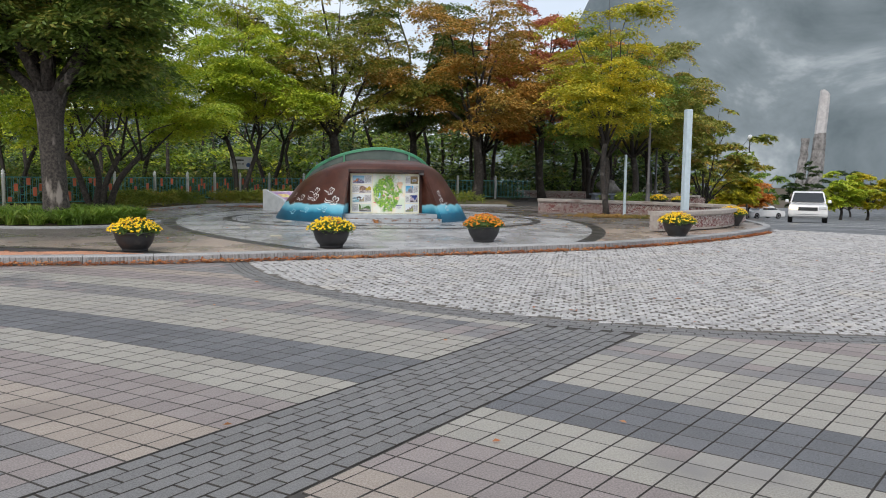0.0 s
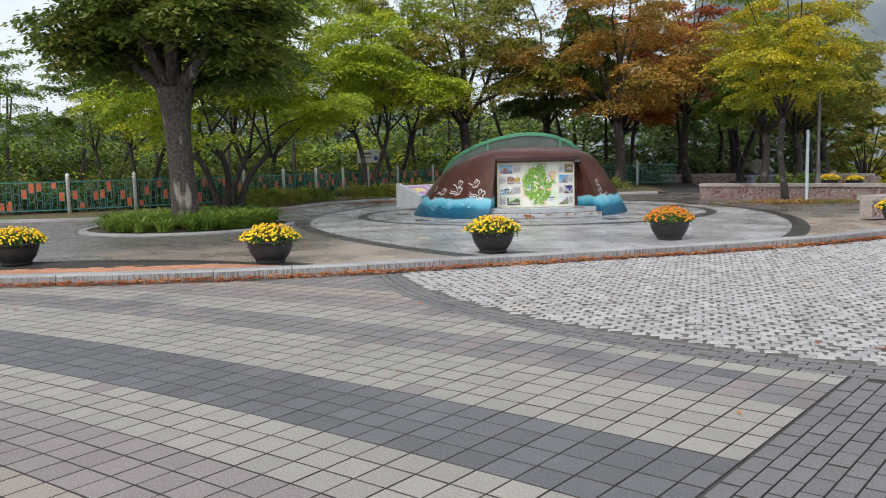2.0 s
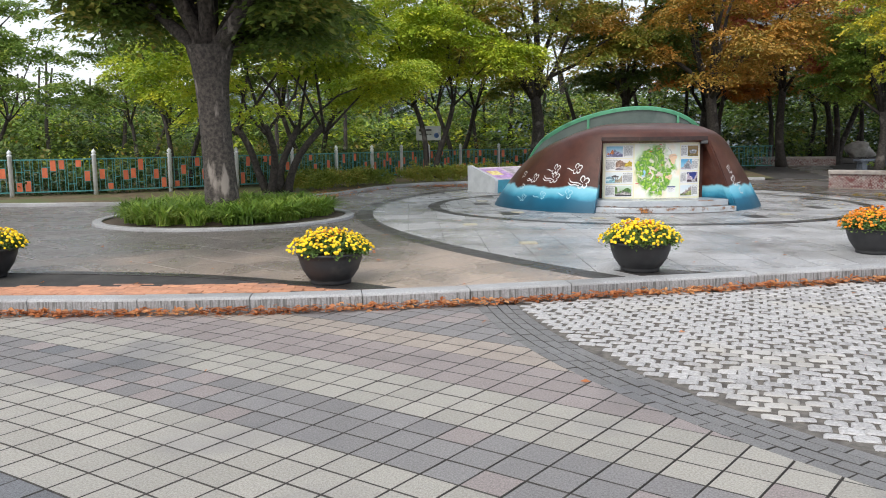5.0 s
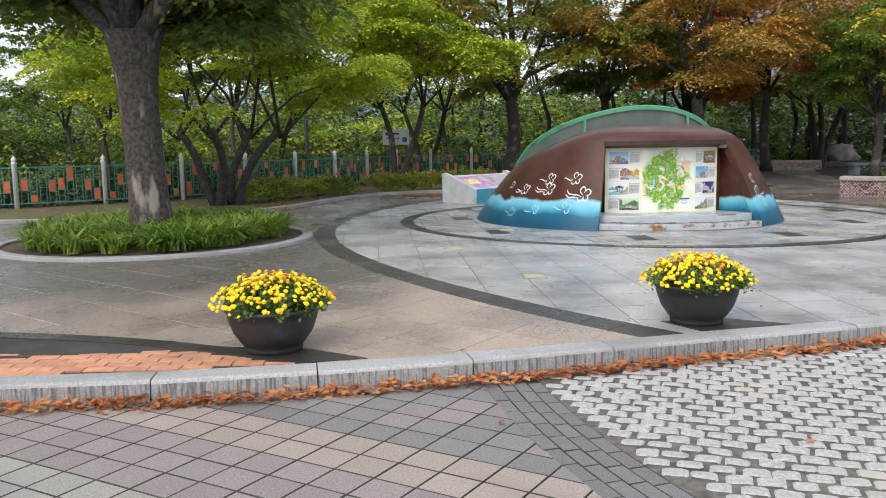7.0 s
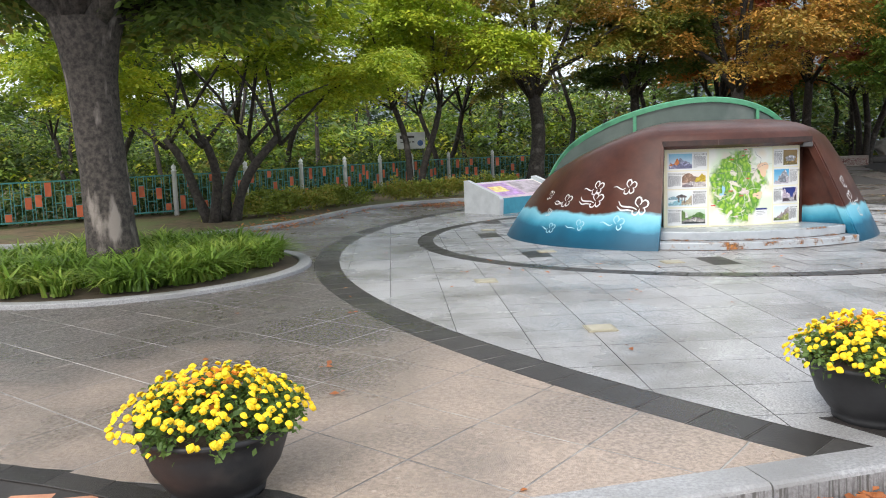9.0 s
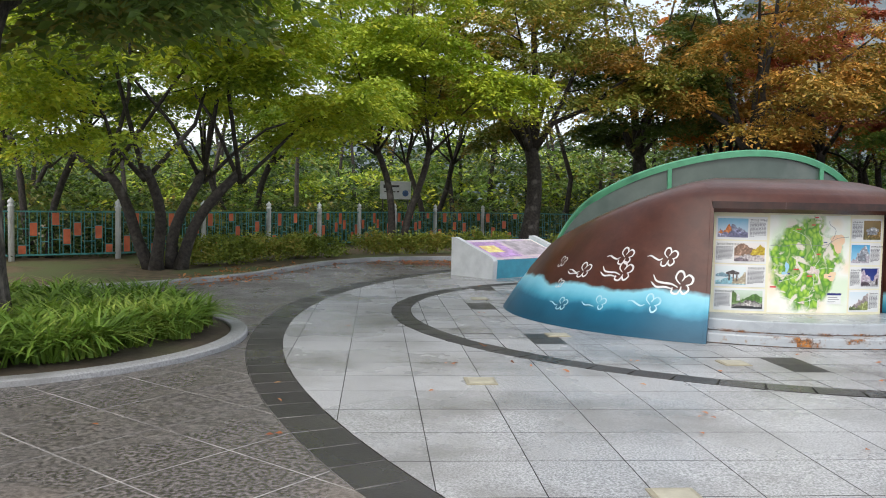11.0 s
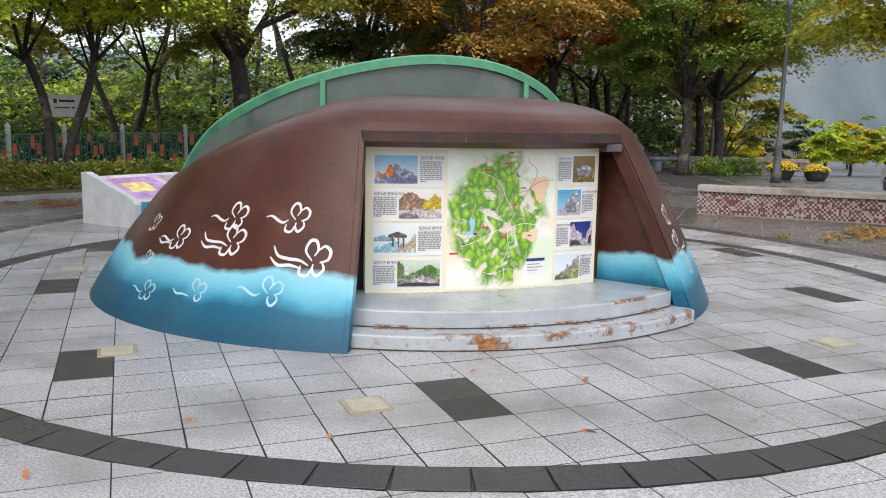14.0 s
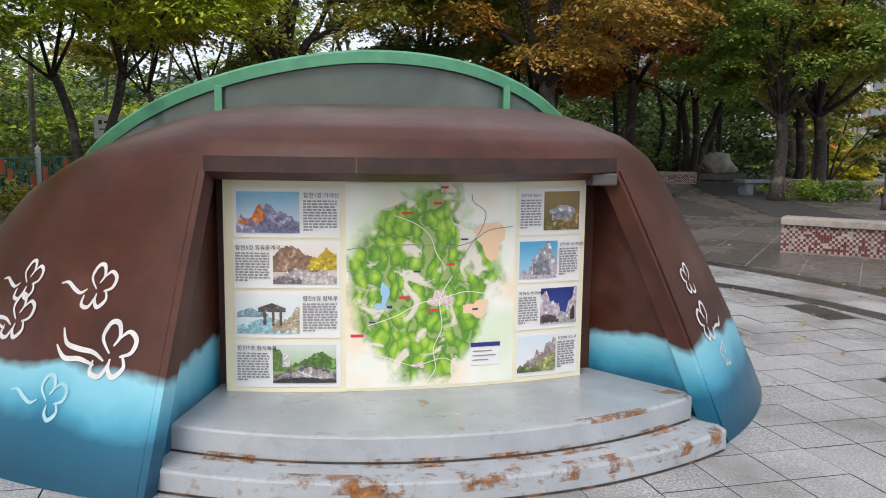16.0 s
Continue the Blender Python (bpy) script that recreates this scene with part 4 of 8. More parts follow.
# black ring round the monument and the outer arcs
n_r = 82
rt = unit_block("ring_tile", 0.1530, 0.107, M_BLACK, 0.016, 0.002)
for i in range(n_r):
    ang = 2 * math.pi * i / n_r
    d = Vector((math.cos(ang), math.sin(ang)))
    p = RING_C + d * (RING_IN + RING_OUT) / 2
    ob = new("ring_tile", rt)
    ob.matrix_world = pose(p.x, p.y, PLAZA_Z + 0.001, 0, 0, math.degrees(ang) + 90)
    ob.parent = tile_root
rt2 = unit_block("ring_tile", 0.1475, 0.147, M_BLACK, 0.012, 0.002)
dirty_sides(rt2, M_MORTAR_SHEEN)
for cc, a0, a1 in ((L_C, 150, 262), (R_C, -62, 52)):
    n_ = int(radians(a1 - a0) * 10.91 / 0.305)
    for i in range(n_):
        ang = radians(a0 + (a1 - a0) * i / n_)
        d = Vector((math.cos(ang), math.sin(ang)))
        p = cc + d * (ARC_IN + ARC_OUT) / 2
        if kerb_side(p) < 0.33:
            continue
        other = R_C if cc is L_C else L_C
        if (p - other).length > ARC_OUT + 0.3:
            continue
        ob = new("ring_tile", rt2)
        ob.matrix_world = on_slope(p, ang + math.pi / 2, -0.0005)
        ob.parent = tile_root
# outer brown paving slabs
T_LINE = spline([(-18, 12.1), (-12, 12.35), (-8.3, 12.82), (-6.6, 12.95), (-5.35, 12.83), (-4.3, 12.52)], 12)
ISL = Vector((-8.72, 18.55))
vo, fo, vm_, fm_ = [], [], [], []
ox, oy = Vector((math.cos(radians(-27)), math.sin(radians(-27)))), Vector((math.sin(radians(27)), math.cos(radians(27))))
for i in range(-40, 40):
    for j in range(-30, 44):
        p = Vector((-6.0, 14.0)) + ox * (i * 0.6) + oy * (j * 0.6)
        if p.x < -16 or p.x > 9 or p.y > 33 or p.y < 11:
            continue
        dl, dr = (p - L_C).length, (p - R_C).length
        if dl < ARC_OUT - 0.40 and dr < ARC_OUT - 0.40:
            continue
        ks = kerb_side(p)
        di = (p - ISL).length
        if ks < -0.2 or di < 1.8:
            continue
        near = min(T_LINE, key=lambda q: abs(q.x - p.x))
        if p.x < -4.2 and p.y < near.y - 0.12:
            continue
        outlines = []
        for half in (0.2945, 0.30):
            outlines.append(quad(p, ox, oy, half, half))
        for poly, up, (vv, ff) in ((outlines[0], 0.0, (vo, fo)), (outlines[1], -0.003, (vm_, fm_))):
            if dl > ARC_OUT - 0.42 and dl < ARC_OUT + 0.42 and dr < ARC_OUT + 0.3:
                poly = clip_circle(poly, L_C, ARC_OUT + 0.003, False)
            if dr > ARC_OUT - 0.42 and dr < ARC_OUT + 0.42 and dl < ARC_OUT - 0.3:
                poly = clip_circle(poly, R_C, ARC_OUT + 0.003, False)
            if ks < 0.7:
                poly = clip_kerb(poly, 0.205, True)
            if p.x < -4.0 and abs(p.y - near.y) < 0.5:
                poly = clip(poly, near + Vector((0, 0.12)), Vector((0.0, 1.0)))
            if di < 2.8:
                poly = clip_circle(poly, ISL, 2.19, False)
            n0 = len(vv)
            slab(vv, ff, poly, None, 0.016, 0.0012)
            if up:
                vv[n0:] = [(x, y, z + up) for x, y, z in vv[n0:]]
# pale joint sheet, coloured like water that mirrors the sky
joined("mortar_field", vm_, fm_, M_MORTAR_SHEEN, tile_root, "mortar with painted pale sheen between the paving slabs")
joined("outer_paving_field", vo, fo, M_OUTER, tile_root, "wet beige and dark grey stone paving slabs", M_MORTAR_SHEEN)
# terracotta brick strip at the kerb, with its dark edging
vt, ft, ve, fe = [], [], [], []
for i in range(-90, 10):
    for j in range(0, 14):
        d1 = Vector((0.985, 0.172))
        d2 = Vector((-0.172, 0.985))
        p = Vector((-4.2, 12.35)) + d1 * ((i + (0.5 if j % 2 else 0)) * 0.205) + d2 * ((j - 2) * 0.1)
        ks = kerb_side(p)
        near = min(T_LINE, key=lambda q: abs(q.x - p.x))
        if ks < 0.24 or p.y > near.y + 0.05 or p.x > -4.3:
            continue
        slab(vt, ft, clip(quad(p, d1, d2, 0.0985, 0.0465), near - Vector((0, 0.02)), Vector((0.0, -1.0))), KERB_Z + 0.009 + rnd.uniform(-0.002, 0.002), 0.04, 0.002)
joined("terracotta_field", vt, ft, M_TERRA, tile_root, "orange terracotta bricks along the kerb")
ed = unit_block("edging_stone", 0.148, 0.07, M_BLACK, 0.03, 0.002)
el = resample(T_LINE, 0.298)
for a, b in zip(el, el[1:]):
    c = (a + b) / 2
    if c.x < -12 or kerb_side(c) < 0.24:
        continue
    ob = new("edging_stone", ed)
    ob.matrix_world = on_slope(c + Vector((0, 0.05)), math.atan2(b.y - a.y, b.x - a.x), 0.003)
    ob.parent = tile_root

for poly in ([(-4.95, 12.74), (-4.42, 12.60), (-4.02, 12.765), (-4.45, 12.92), (-4.95, 12.96)], [(-1.78, 13.82), (-1.08, 14.14), (-1.55, 14.24), (-2.05, 14.08)]):
    ve, fe = [], []
    slab(ve, fe, [Vector(c) for c in poly], None, 0.03, 0.001)
    ve = [(x, y, z + 0.005) for x, y, z in ve]
    me = bpy.data.meshes.new("edging_stone")
    me.from_pydata(ve, [], fe)
    me.materials.append(M_BLACK)
    ob = new("edging_stone", me)
    ob.parent = tile_root


# uplight covers set in the floor
def floor_cover(x, y, a):
    t = thing("floor_light_cover", pose(x, y, zp(x, y) + 0.004, 0, 0, a), "dull brass square cover set in the floor", "floor plate", "floor covers")
    bm = bmesh.new()
    box(bm, -0.11, 0.11, -0.11, 0.11, -0.01, 0.004, 0.002)
    part("frame", bm, M_BRASS, t)
    bm = bmesh.new()
    box(bm, -0.088, 0.088, -0.088, 0.088, 0.0, 0.008, 0.002)
    part("plate", bm, mat("worn_plate", (0.5, 0.47, 0.36), (0.4, 0.37, 0.28), 12, 0.5, metal=0.2), t)
    return t


cov = floor_cover(-2.40, 19.12, 16)
for x, y in ((-3.86, 20.15), (0.66, 20.15), (-4.30, 17.9), (-3.15, 15.87), (-5.0, 22.9)):
    copy_thing(cov, pose(x, y, zp(x, y) + 0.004, 0, 0, 15))


# ================= things =================
M_POT = mat("black_plastic_pot", (0.028, 0.029, 0.031), (0.018, 0.018, 0.02), 8, 0.38, 0.55, bump=0.1, spot=(0.06, 0.055, 0.05), spot_scale=6, spot_lo=0.6, spot_hi=0.8)
M_FLEAF = leaf_mat("marigold_leaf", (0.06, 0.12, 0.025), (0.12, 0.21, 0.045), (0.20, 0.28, 0.07))
M_YEL = mat("yellow_petals", (0.96, 0.71, 0.012), (0.92, 0.56, 0.008), 40, 0.6, bump=0.5, bscale=120, island=0.14)
M_ORG = mat("orange_petals", (0.82, 0.20, 0.01), (0.70, 0.30, 0.01), 40, 0.6, bump=0.5, bscale=120, island=0.14)
M_PALE = mat("pale_blue_steel", (0.52, 0.62, 0.68), (0.45, 0.55, 0.6), 5, 0.4, bump=0.1)
M_WHITE = mat("white_paint", (0.74, 0.76, 0.77), (0.64, 0.66, 0.67), 6, 0.5, bump=0.1, spot=(0.4, 0.38, 0.34), spot_scale=4, spot_lo=0.62, spot_hi=0.8)
M_TEAL = mat("teal_fence_paint", (0.07, 0.27, 0.26), (0.045, 0.19, 0.185), 6, 0.45)
M_ORPL = mat("orange_fence_plate", (0.62, 0.15, 0.06), (0.48, 0.11, 0.045), 5, 0.5, objrand=0.15)
M_STONE = mat("concrete_cap", (0.42, 0.38, 0.34), (0.3, 0.27, 0.25), 12, 0.5, 0.75, bump=0.4, bscale=60, spot=(0.22, 0.17, 0.15), spot_scale=2)
M_DARKM = mat("dark_grey_metal", (0.09, 0.085, 0.085), (0.06, 0.06, 0.06), 8, 0.45)
M_BARK = mat("grey_brown_bark", (0.055, 0.046, 0.039), (0.016, 0.014, 0.012), 16, 0.8, bump=1.0, bscale=28, spot=(0.12, 0.108, 0.097), spot_scale=3.5, spot_lo=0.58, spot_hi=0.7)
M_ROCK = mat("pale_boulder", (0.42, 0.40, 0.37), (0.25, 0.24, 0.22), 3, 0.85, bump=0.8, bscale=12)


def leaf_cloud(name, centers, n, spread, size, material, parent, seed, up=0.3, aspect=1.6, label=""):
    """Many small folded leaves round the given centres, as one mesh."""
    r = np.random.RandomState(seed)
    c = np.asarray(centers, float)
    idx = r.randint(0, len(c), n)
    pos = c[idx] + r.normal(size=(n, 3)) * np.asarray(spread)
    d = r.normal(size=(n, 3))
    d[:, 2] = d[:, 2] * (0.5 if up < 1 else 0.12) - (0.15 if up < 1 else 0.0)
    d /= np.linalg.norm(d, axis=1)[:, None]
    nrm = r.normal(size=(n, 3)) * 0.6 + np.array([0, 0, up + 0.6])
    side = np.cross(nrm, d)
    side /= np.linalg.norm(side, axis=1)[:, None] + 1e-9
    fold = np.cross(d, side)
    L = size * (0.65 + 0.7 * r.rand(n))[:, None]
    W = L / aspect / 2
    v = np.empty((n, 4, 3))
    v[:, 0] = pos
    v[:, 1] = pos + d * L * 0.5 + side * W + fold * W * 0.35
    v[:, 2] = pos + d * L
    v[:, 3] = pos + d * L * 0.5 - side * W + fold * W * 0.35
    me = bpy.data.meshes.new(name)
    me.vertices.add(n * 4)
    me.vertices.foreach_set("co", v.reshape(-1))
    me.loops.add(n * 6)
    base = np.arange(n)[:, None] * 4
    tri = (base + np.array([0, 1, 2, 0, 2, 3])).reshape(-1)
    me.loops.foreach_set("vertex_index", tri.astype(np.int32))
    me.polygons.add(n * 2)
    me.polygons.foreach_set("loop_start", (np.arange(n * 2) * 3).astype(np.int32))
    me.update(calc_edges=True)
    me.validate()
    me.materials.append(material)
    ob = new(name, me)
    if parent:
        ob.parent = parent
    if label:
        ob["label"] = label
    return ob


def blossom(bm, c, r, rn):
    """A ruffled marigold head: two rings of petals over a low dome."""
    tip = Vector((rn.uniform(-0.6, 0.6) + c.x * 2.2, rn.uniform(-0.6, 0.6) + c.y * 2.2, 0.8)).normalized()
    a = tip.orthogonal().normalized()
    b = tip.cross(a)
    n = 8
    top = bm.verts.new(c + tip * r * 0.8)
    r1 = [bm.verts.new(c + (a * math.cos(k * math.tau / n) + b * math.sin(k * math.tau / n)) * r * (0.62 + 0.1 * (k % 2)) + tip * r * (0.62 - 0.12 * (k % 2))) for k in range(n)]
    r2 = [bm.verts.new(c + (a * math.cos((k + 0.3) * math.tau / n) + b * math.sin((k + 0.3) * math.tau / n)) * r * (1.0 - 0.14 * (k % 2)) + tip * r * rn.uniform(-0.1, 0.12)) for k in range(n)]
    for k in range(n):
        bm.faces.new((top, r1[k], r1[(k + 1) % n]))
        bm.faces.new((r1[k], r2[k], r2[(k + 1) % n], r1[(k + 1) % n]))


def planter(x, y, main, few, label, seed, wide=0.425, high=0.165):
    rn = random.Random(seed)
    z = zp(x, y) - 0.002
    x, y = x - 0.05, y + 0.10
    t = thing("flower_planter", pose(x, y, z, 0, 0, rn.uniform(0, 360)), label, "planter", "flower planters along the kerb")
    bm = bmesh.new()
    lathe(bm, [(0.17, 0.0), (0.195, 0.004), (0.20, 0.03), (0.198, 0.045), (0.215, 0.06), (0.27, 0.14), (0.302, 0.23), (0.312, 0.285), (0.325, 0.288), (0.328, 0.305), (0.318, 0.312), (0.298, 0.306), (0.29, 0.25), (0.2, 0.24)], 40)
    part("bowl", bm, M_POT, t, "black plastic bowl", smooth=True)
    bm = bmesh.new()
    lathe(bm, [(0.292, 0.22), (0.292, 0.262), (0.2, 0.272), (0.05, 0.285)], 24)
    part("soil", bm, M_SOIL, t)
    cs = []
    for _ in range(90):
        a, q = rn.uniform(0, math.tau), math.sqrt(rn.random())
        cs.append((q * wide * 0.86 * math.cos(a), q * wide * 0.86 * math.sin(a), 0.335 + high * 0.72 * (1 - q ** 2.2) * rn.uniform(0.3, 1)))
    leaf_cloud("foliage", cs, 5200, (0.028, 0.028, 0.03), 0.030, M_FLEAF, t, seed, label="green marigold leaves")
    for nm, mm, cnt in (("yellow_blossoms" if main is M_YEL else "orange_blossoms", main, 360), ("yellow_blossoms" if few is M_YEL else "orange_blossoms", few, 55)):
        bm = bmesh.new()
        for _ in range(cnt):
            a, q = rn.uniform(0, math.tau), math.sqrt(rn.random())
            zz = 0.35 + high * (1 - q ** 2.4) * rn.uniform(0.66, 1.2) - 0.05 * max(0, q - 0.9) * 10 * rn.random()
            if mm is few:
                q *= 0.6
            blossom(bm, Vector((q * wide * math.cos(a), q * wide * math.sin(a), zz)), rn.uniform(0.012, 0.0215), rn)
        part(nm, bm, mm, t)
    return t


planter(-4.67, 12.80, M_YEL, M_ORG, "black bowl planter full of yellow marigolds", 1)
planter(-1.73, 14.03, M_YEL, M_ORG, "black bowl planter of yellow marigolds beside weeds", 2)
planter(0.94, 15.70, M_ORG, M_YEL, "black bowl planter full of orange marigolds", 3, 0.40)
planter(-8.32, 12.48, M_YEL, M_ORG, "black bowl planter full of yellow marigolds", 4)
planter(5.30, 18.30, M_YEL, M_ORG, "black bowl planter of yellow marigolds by low wall", 6)
planter(7.85, 22.55, M_YEL, M_ORG, "black bowl planter of yellow marigolds by road", 7)
planter(9.05, 36.3, M_YEL, M_ORG, "black planter of yellow flowers by lamp post", 8)
planter(9.9, 36.1, M_YEL, M_FLEAF, "black planter of sparse yellow flowers by road", 9, 0.36, 0.12)

# ---- round grass island with the big tree ----
M_GRASS = leaf_mat("ground_cover_blade", (0.06, 0.13, 0.018), (0.17, 0.29, 0.035), (0.42, 0.48, 0.10))
bm = bmesh.new()
lathe(bm, [(2.03, -0.05), (2.03, 0.045), (2.04, 0.055), (2.17, 0.055), (2.185, 0.045), (2.19, -0.05)], 72, cap=False)
isl_kerb = bm_to("island_kerb", bm, M_KERB)
isl_kerb.matrix_world = pose(ISL.x, ISL.y, PLAZA_Z - 0.01)
tagged(isl_kerb, "round pale stone kerb of the tree island", "kerb", kind="structure")
bm = bmesh.new()
lathe(bm, [(2.035, 0.0), (2.03, 0.03), (1.2, 0.075), (0.3, 0.10)], 48)
isl = bm_to("island_soil", bm, M_SOIL)
isl.matrix_world = pose(ISL.x, ISL.y, PLAZA_Z - 0.012)
tagged(isl, "brown soil with dry litter on the tree island", "soil", kind="structure")


def blades(name, n, rad, hole, length, material, seed, loc, label, category):
    """Arching strap leaves in tufts, as one mesh."""
    r = np.random.RandomState(seed)
    v, f = [], []
    tufts = []
    while len(tufts) < 260:
        a, q = r.rand() * math.tau, math.sqrt(r.rand()) * rad
        if q > hole:
            tufts.append((q * math.cos(a), q * math.sin(a)))
    for i in range(n):
        tx, ty = tufts[i % len(tufts)]
        x, y = tx + r.normal() * 0.05, ty + r.normal() * 0.05
        a = r.rand() * math.tau
        d = np.array([math.cos(a), math.sin(a)])
        s = np.array([-d[1], d[0]])
        L, w = length * (0.6 + 0.6 * r.rand()), 0.008 + 0.007 * r.rand()
        lean = 0.65 + 0.8 * r.rand()
        o = len(v)
        for k, t in enumerate((0.0, 0.4, 0.75, 1.0)):
            h = L * (t - 0.55 * lean * t * t)
            e = L * lean * 0.75 * t * t
            ww = w * (1.0, 1.0, 0.75, 0.08)[k]
            for sg in (-1, 1):
                v.append((x + d[0] * e + s[0] * ww * sg, y + d[1] * e + s[1] * ww * sg, 0.02 + h))
        for k in range(3):
            f.append((o + 2 * k, o + 2 * k + 1, o + 2 * k + 3, o + 2 * k + 2))
    me = bpy.data.meshes.new(name)
    me.from_pydata(v, [], f)
    me.materials.append(material)
    ob = new(name, me)
    ob.matrix_world = loc
    return tagged(ob, label, category, kind="stuff")


blades("ground_cover", 15000, 1.80, 0.28, 0.50, M_GRASS, 3, pose(ISL.x, ISL.y, PLAZA_Z + 0.03), "lush green strap-leaved ground cover under the tree", "grass")

# ---- planting bed by the fence: kerb, soil, hedges ----
BED = spline([(-24, 18.5), (-15, 20.6), (-11.03, 21.5), (-10.25, 22.04), (-9.52, 23.07), (-8.95, 24.7), (-8.75, 27.2), (-8.2, 28.9), (-6.9, 30.05), (-4, 31.2), (0, 32.2), (2.5, 32.6)], 8)
bed_soil = bmesh.new()
vs = [bed_soil.verts.new((p.x, p.y, PLAZA_Z + 0.035)) for p in BED] + [bed_soil.verts.new((x, y, PLAZA_Z + 0.035)) for x, y in ((2.5, 70), (-60, 70), (-60, 18.5))]
bmesh.ops.triangulate(bed_soil, faces=[bed_soil.faces.new(vs)])
for fc in bed_soil.faces:
    fc.normal_update()
    if fc.normal.z < 0:
        fc.normal_flip()
M_BED = mat("bed_litter", (0.17, 0.12, 0.07), (0.08, 0.065, 0.03), 5, 0.95, bump=0.7, bscale=30, spot=(0.10, 0.12, 0.04), spot_scale=0.7, spot_lo=0.45, spot_hi=0.6)
tagged(bm_to("bed_soil", bed_soil, M_BED), "planting bed with dry leaves and thin grass", "soil", kind="structure")
bed_kerb = tagged(new("bed_kerb"), "low pale kerb stones round the planting bed", "kerb", kind="structure")
bk = resample(BED, 0.8)
for a, b in zip(bk, bk[1:]):
    d = (b - a).normalized()
    nn = Vector((-d.y, d.x))
    bm = bmesh.new()
    m_ = Matrix.Translation((*((a + b) / 2), PLAZA_Z)) @ Matrix.Rotation(math.atan2(d.y, d.x), 4, "Z")
    box(bm, -0.41, 0.41, -0.07, 0.07, -0.05, 0.075, 0.012, m_)
    part("kerb_stone", bm, M_KERB, bed_kerb)

M_HEDGE = leaf_mat("hedge_leaf", (0.10, 0.16, 0.025), (0.28, 0.34, 0.05), (0.46, 0.36, 0.08))


def hedge(line, w, h, seed, label, n=9000, mm=None, size=0.06):
    rn = random.Random(seed)
    pts = resample(spline(line, 8), 0.12)
    cs = []
    for p in pts:
        for _ in range(7):
            a, q = rn.uniform(0, math.pi), rn.uniform(0.4, 1.0)
            cs.append((p.x + rn.uniform(-0.06, 0.06) + q * w * 0.5 * math.cos(a), p.y + q * w * 0.5 * math.cos(a) * 0.6, PLAZA_Z + 0.07 + h * (0.1 + 0.85 * q * math.sin(a) * rn.uniform(0.8, 1.05))))
    ob = leaf_cloud("hedge", cs, n, (0.06, 0.06, 0.05), size, mm or M_HEDGE, None, seed)
    return tagged(ob, label, "hedge", kind="stuff")


hedge([(-10.6, 25.4), (-10.0, 27.4), (-9.3, 29.4)], 1.0, 0.55, 11, "clipped low hedge with reddish tips by fence", 14000)
hedge([(-8.75, 30.3), (-7.3, 31.4), (-5.6, 32.2)], 1.0, 0.55, 12, "clipped low hedge with reddish tips behind the kerb", 12000)
hedge([(-4.6, 32.6), (-2.0, 33.4), (1.0, 33.9)], 0.9, 0.5, 13, "clipped low hedge behind the monument", 9000)

# ---- fence with orange plates ----
FENCE = resample(spline([(-22.0, 20.5), (-18.5, 22.0), (-15.2, 24.1), (-13.95, 25.5), (-12.75, 27.0), (-11.75, 28.7), (-10.95, 30.6), (-10.3, 32.6), (-9.75, 34.6), (-9.1, 36.5), (-8.0, 38.2), (-6.4, 39.5), (-4.4, 40.3), (-2, 40.8), (2, 41.5), (4, 42)], 10), 1.92)
fence = thing("park_fence", pose(0, 0, 0), "teal metal park fence with orange plates and white posts", "fence")
bm = bmesh.new()
lathe(bm, [(0.055, 0), (0.055, 1.0), (0.065, 1.01), (0.065, 1.03), (0.035, 1.05), (0.055, 1.075), (0.06, 1.10), (0.045, 1.13), (0.015, 1.155), (0.008, 1.18)], 12)
post_me = bm_to("post", bm, M_WHITE, fence, "white ribbed fence post", smooth=True)
bm = bmesh.new()
box(bm, -0.007, 0.007, -0.007, 0.007, 0.10, 0.93)
bar_me = bpy.data.meshes.new("bar")
bm.to_mesh(bar_me)
bar_me.materials.append(M_TEAL)
plate_me = bpy.data.meshes.new("plate")
bm = bmesh.new()
box(bm, -0.068, 0.068, -0.012, 0.012, -0.13, 0.13, 0.003)
bm.to_mesh(plate_me)
plate_me.materials.append(M_ORPL)
FZ = PLAZA_Z + 0.03
rn = random.Random(21)
RUNGS = ((0.40, 0.66), (0.30, 0.60), (0.46, 0.72), (0.36, 0.62))
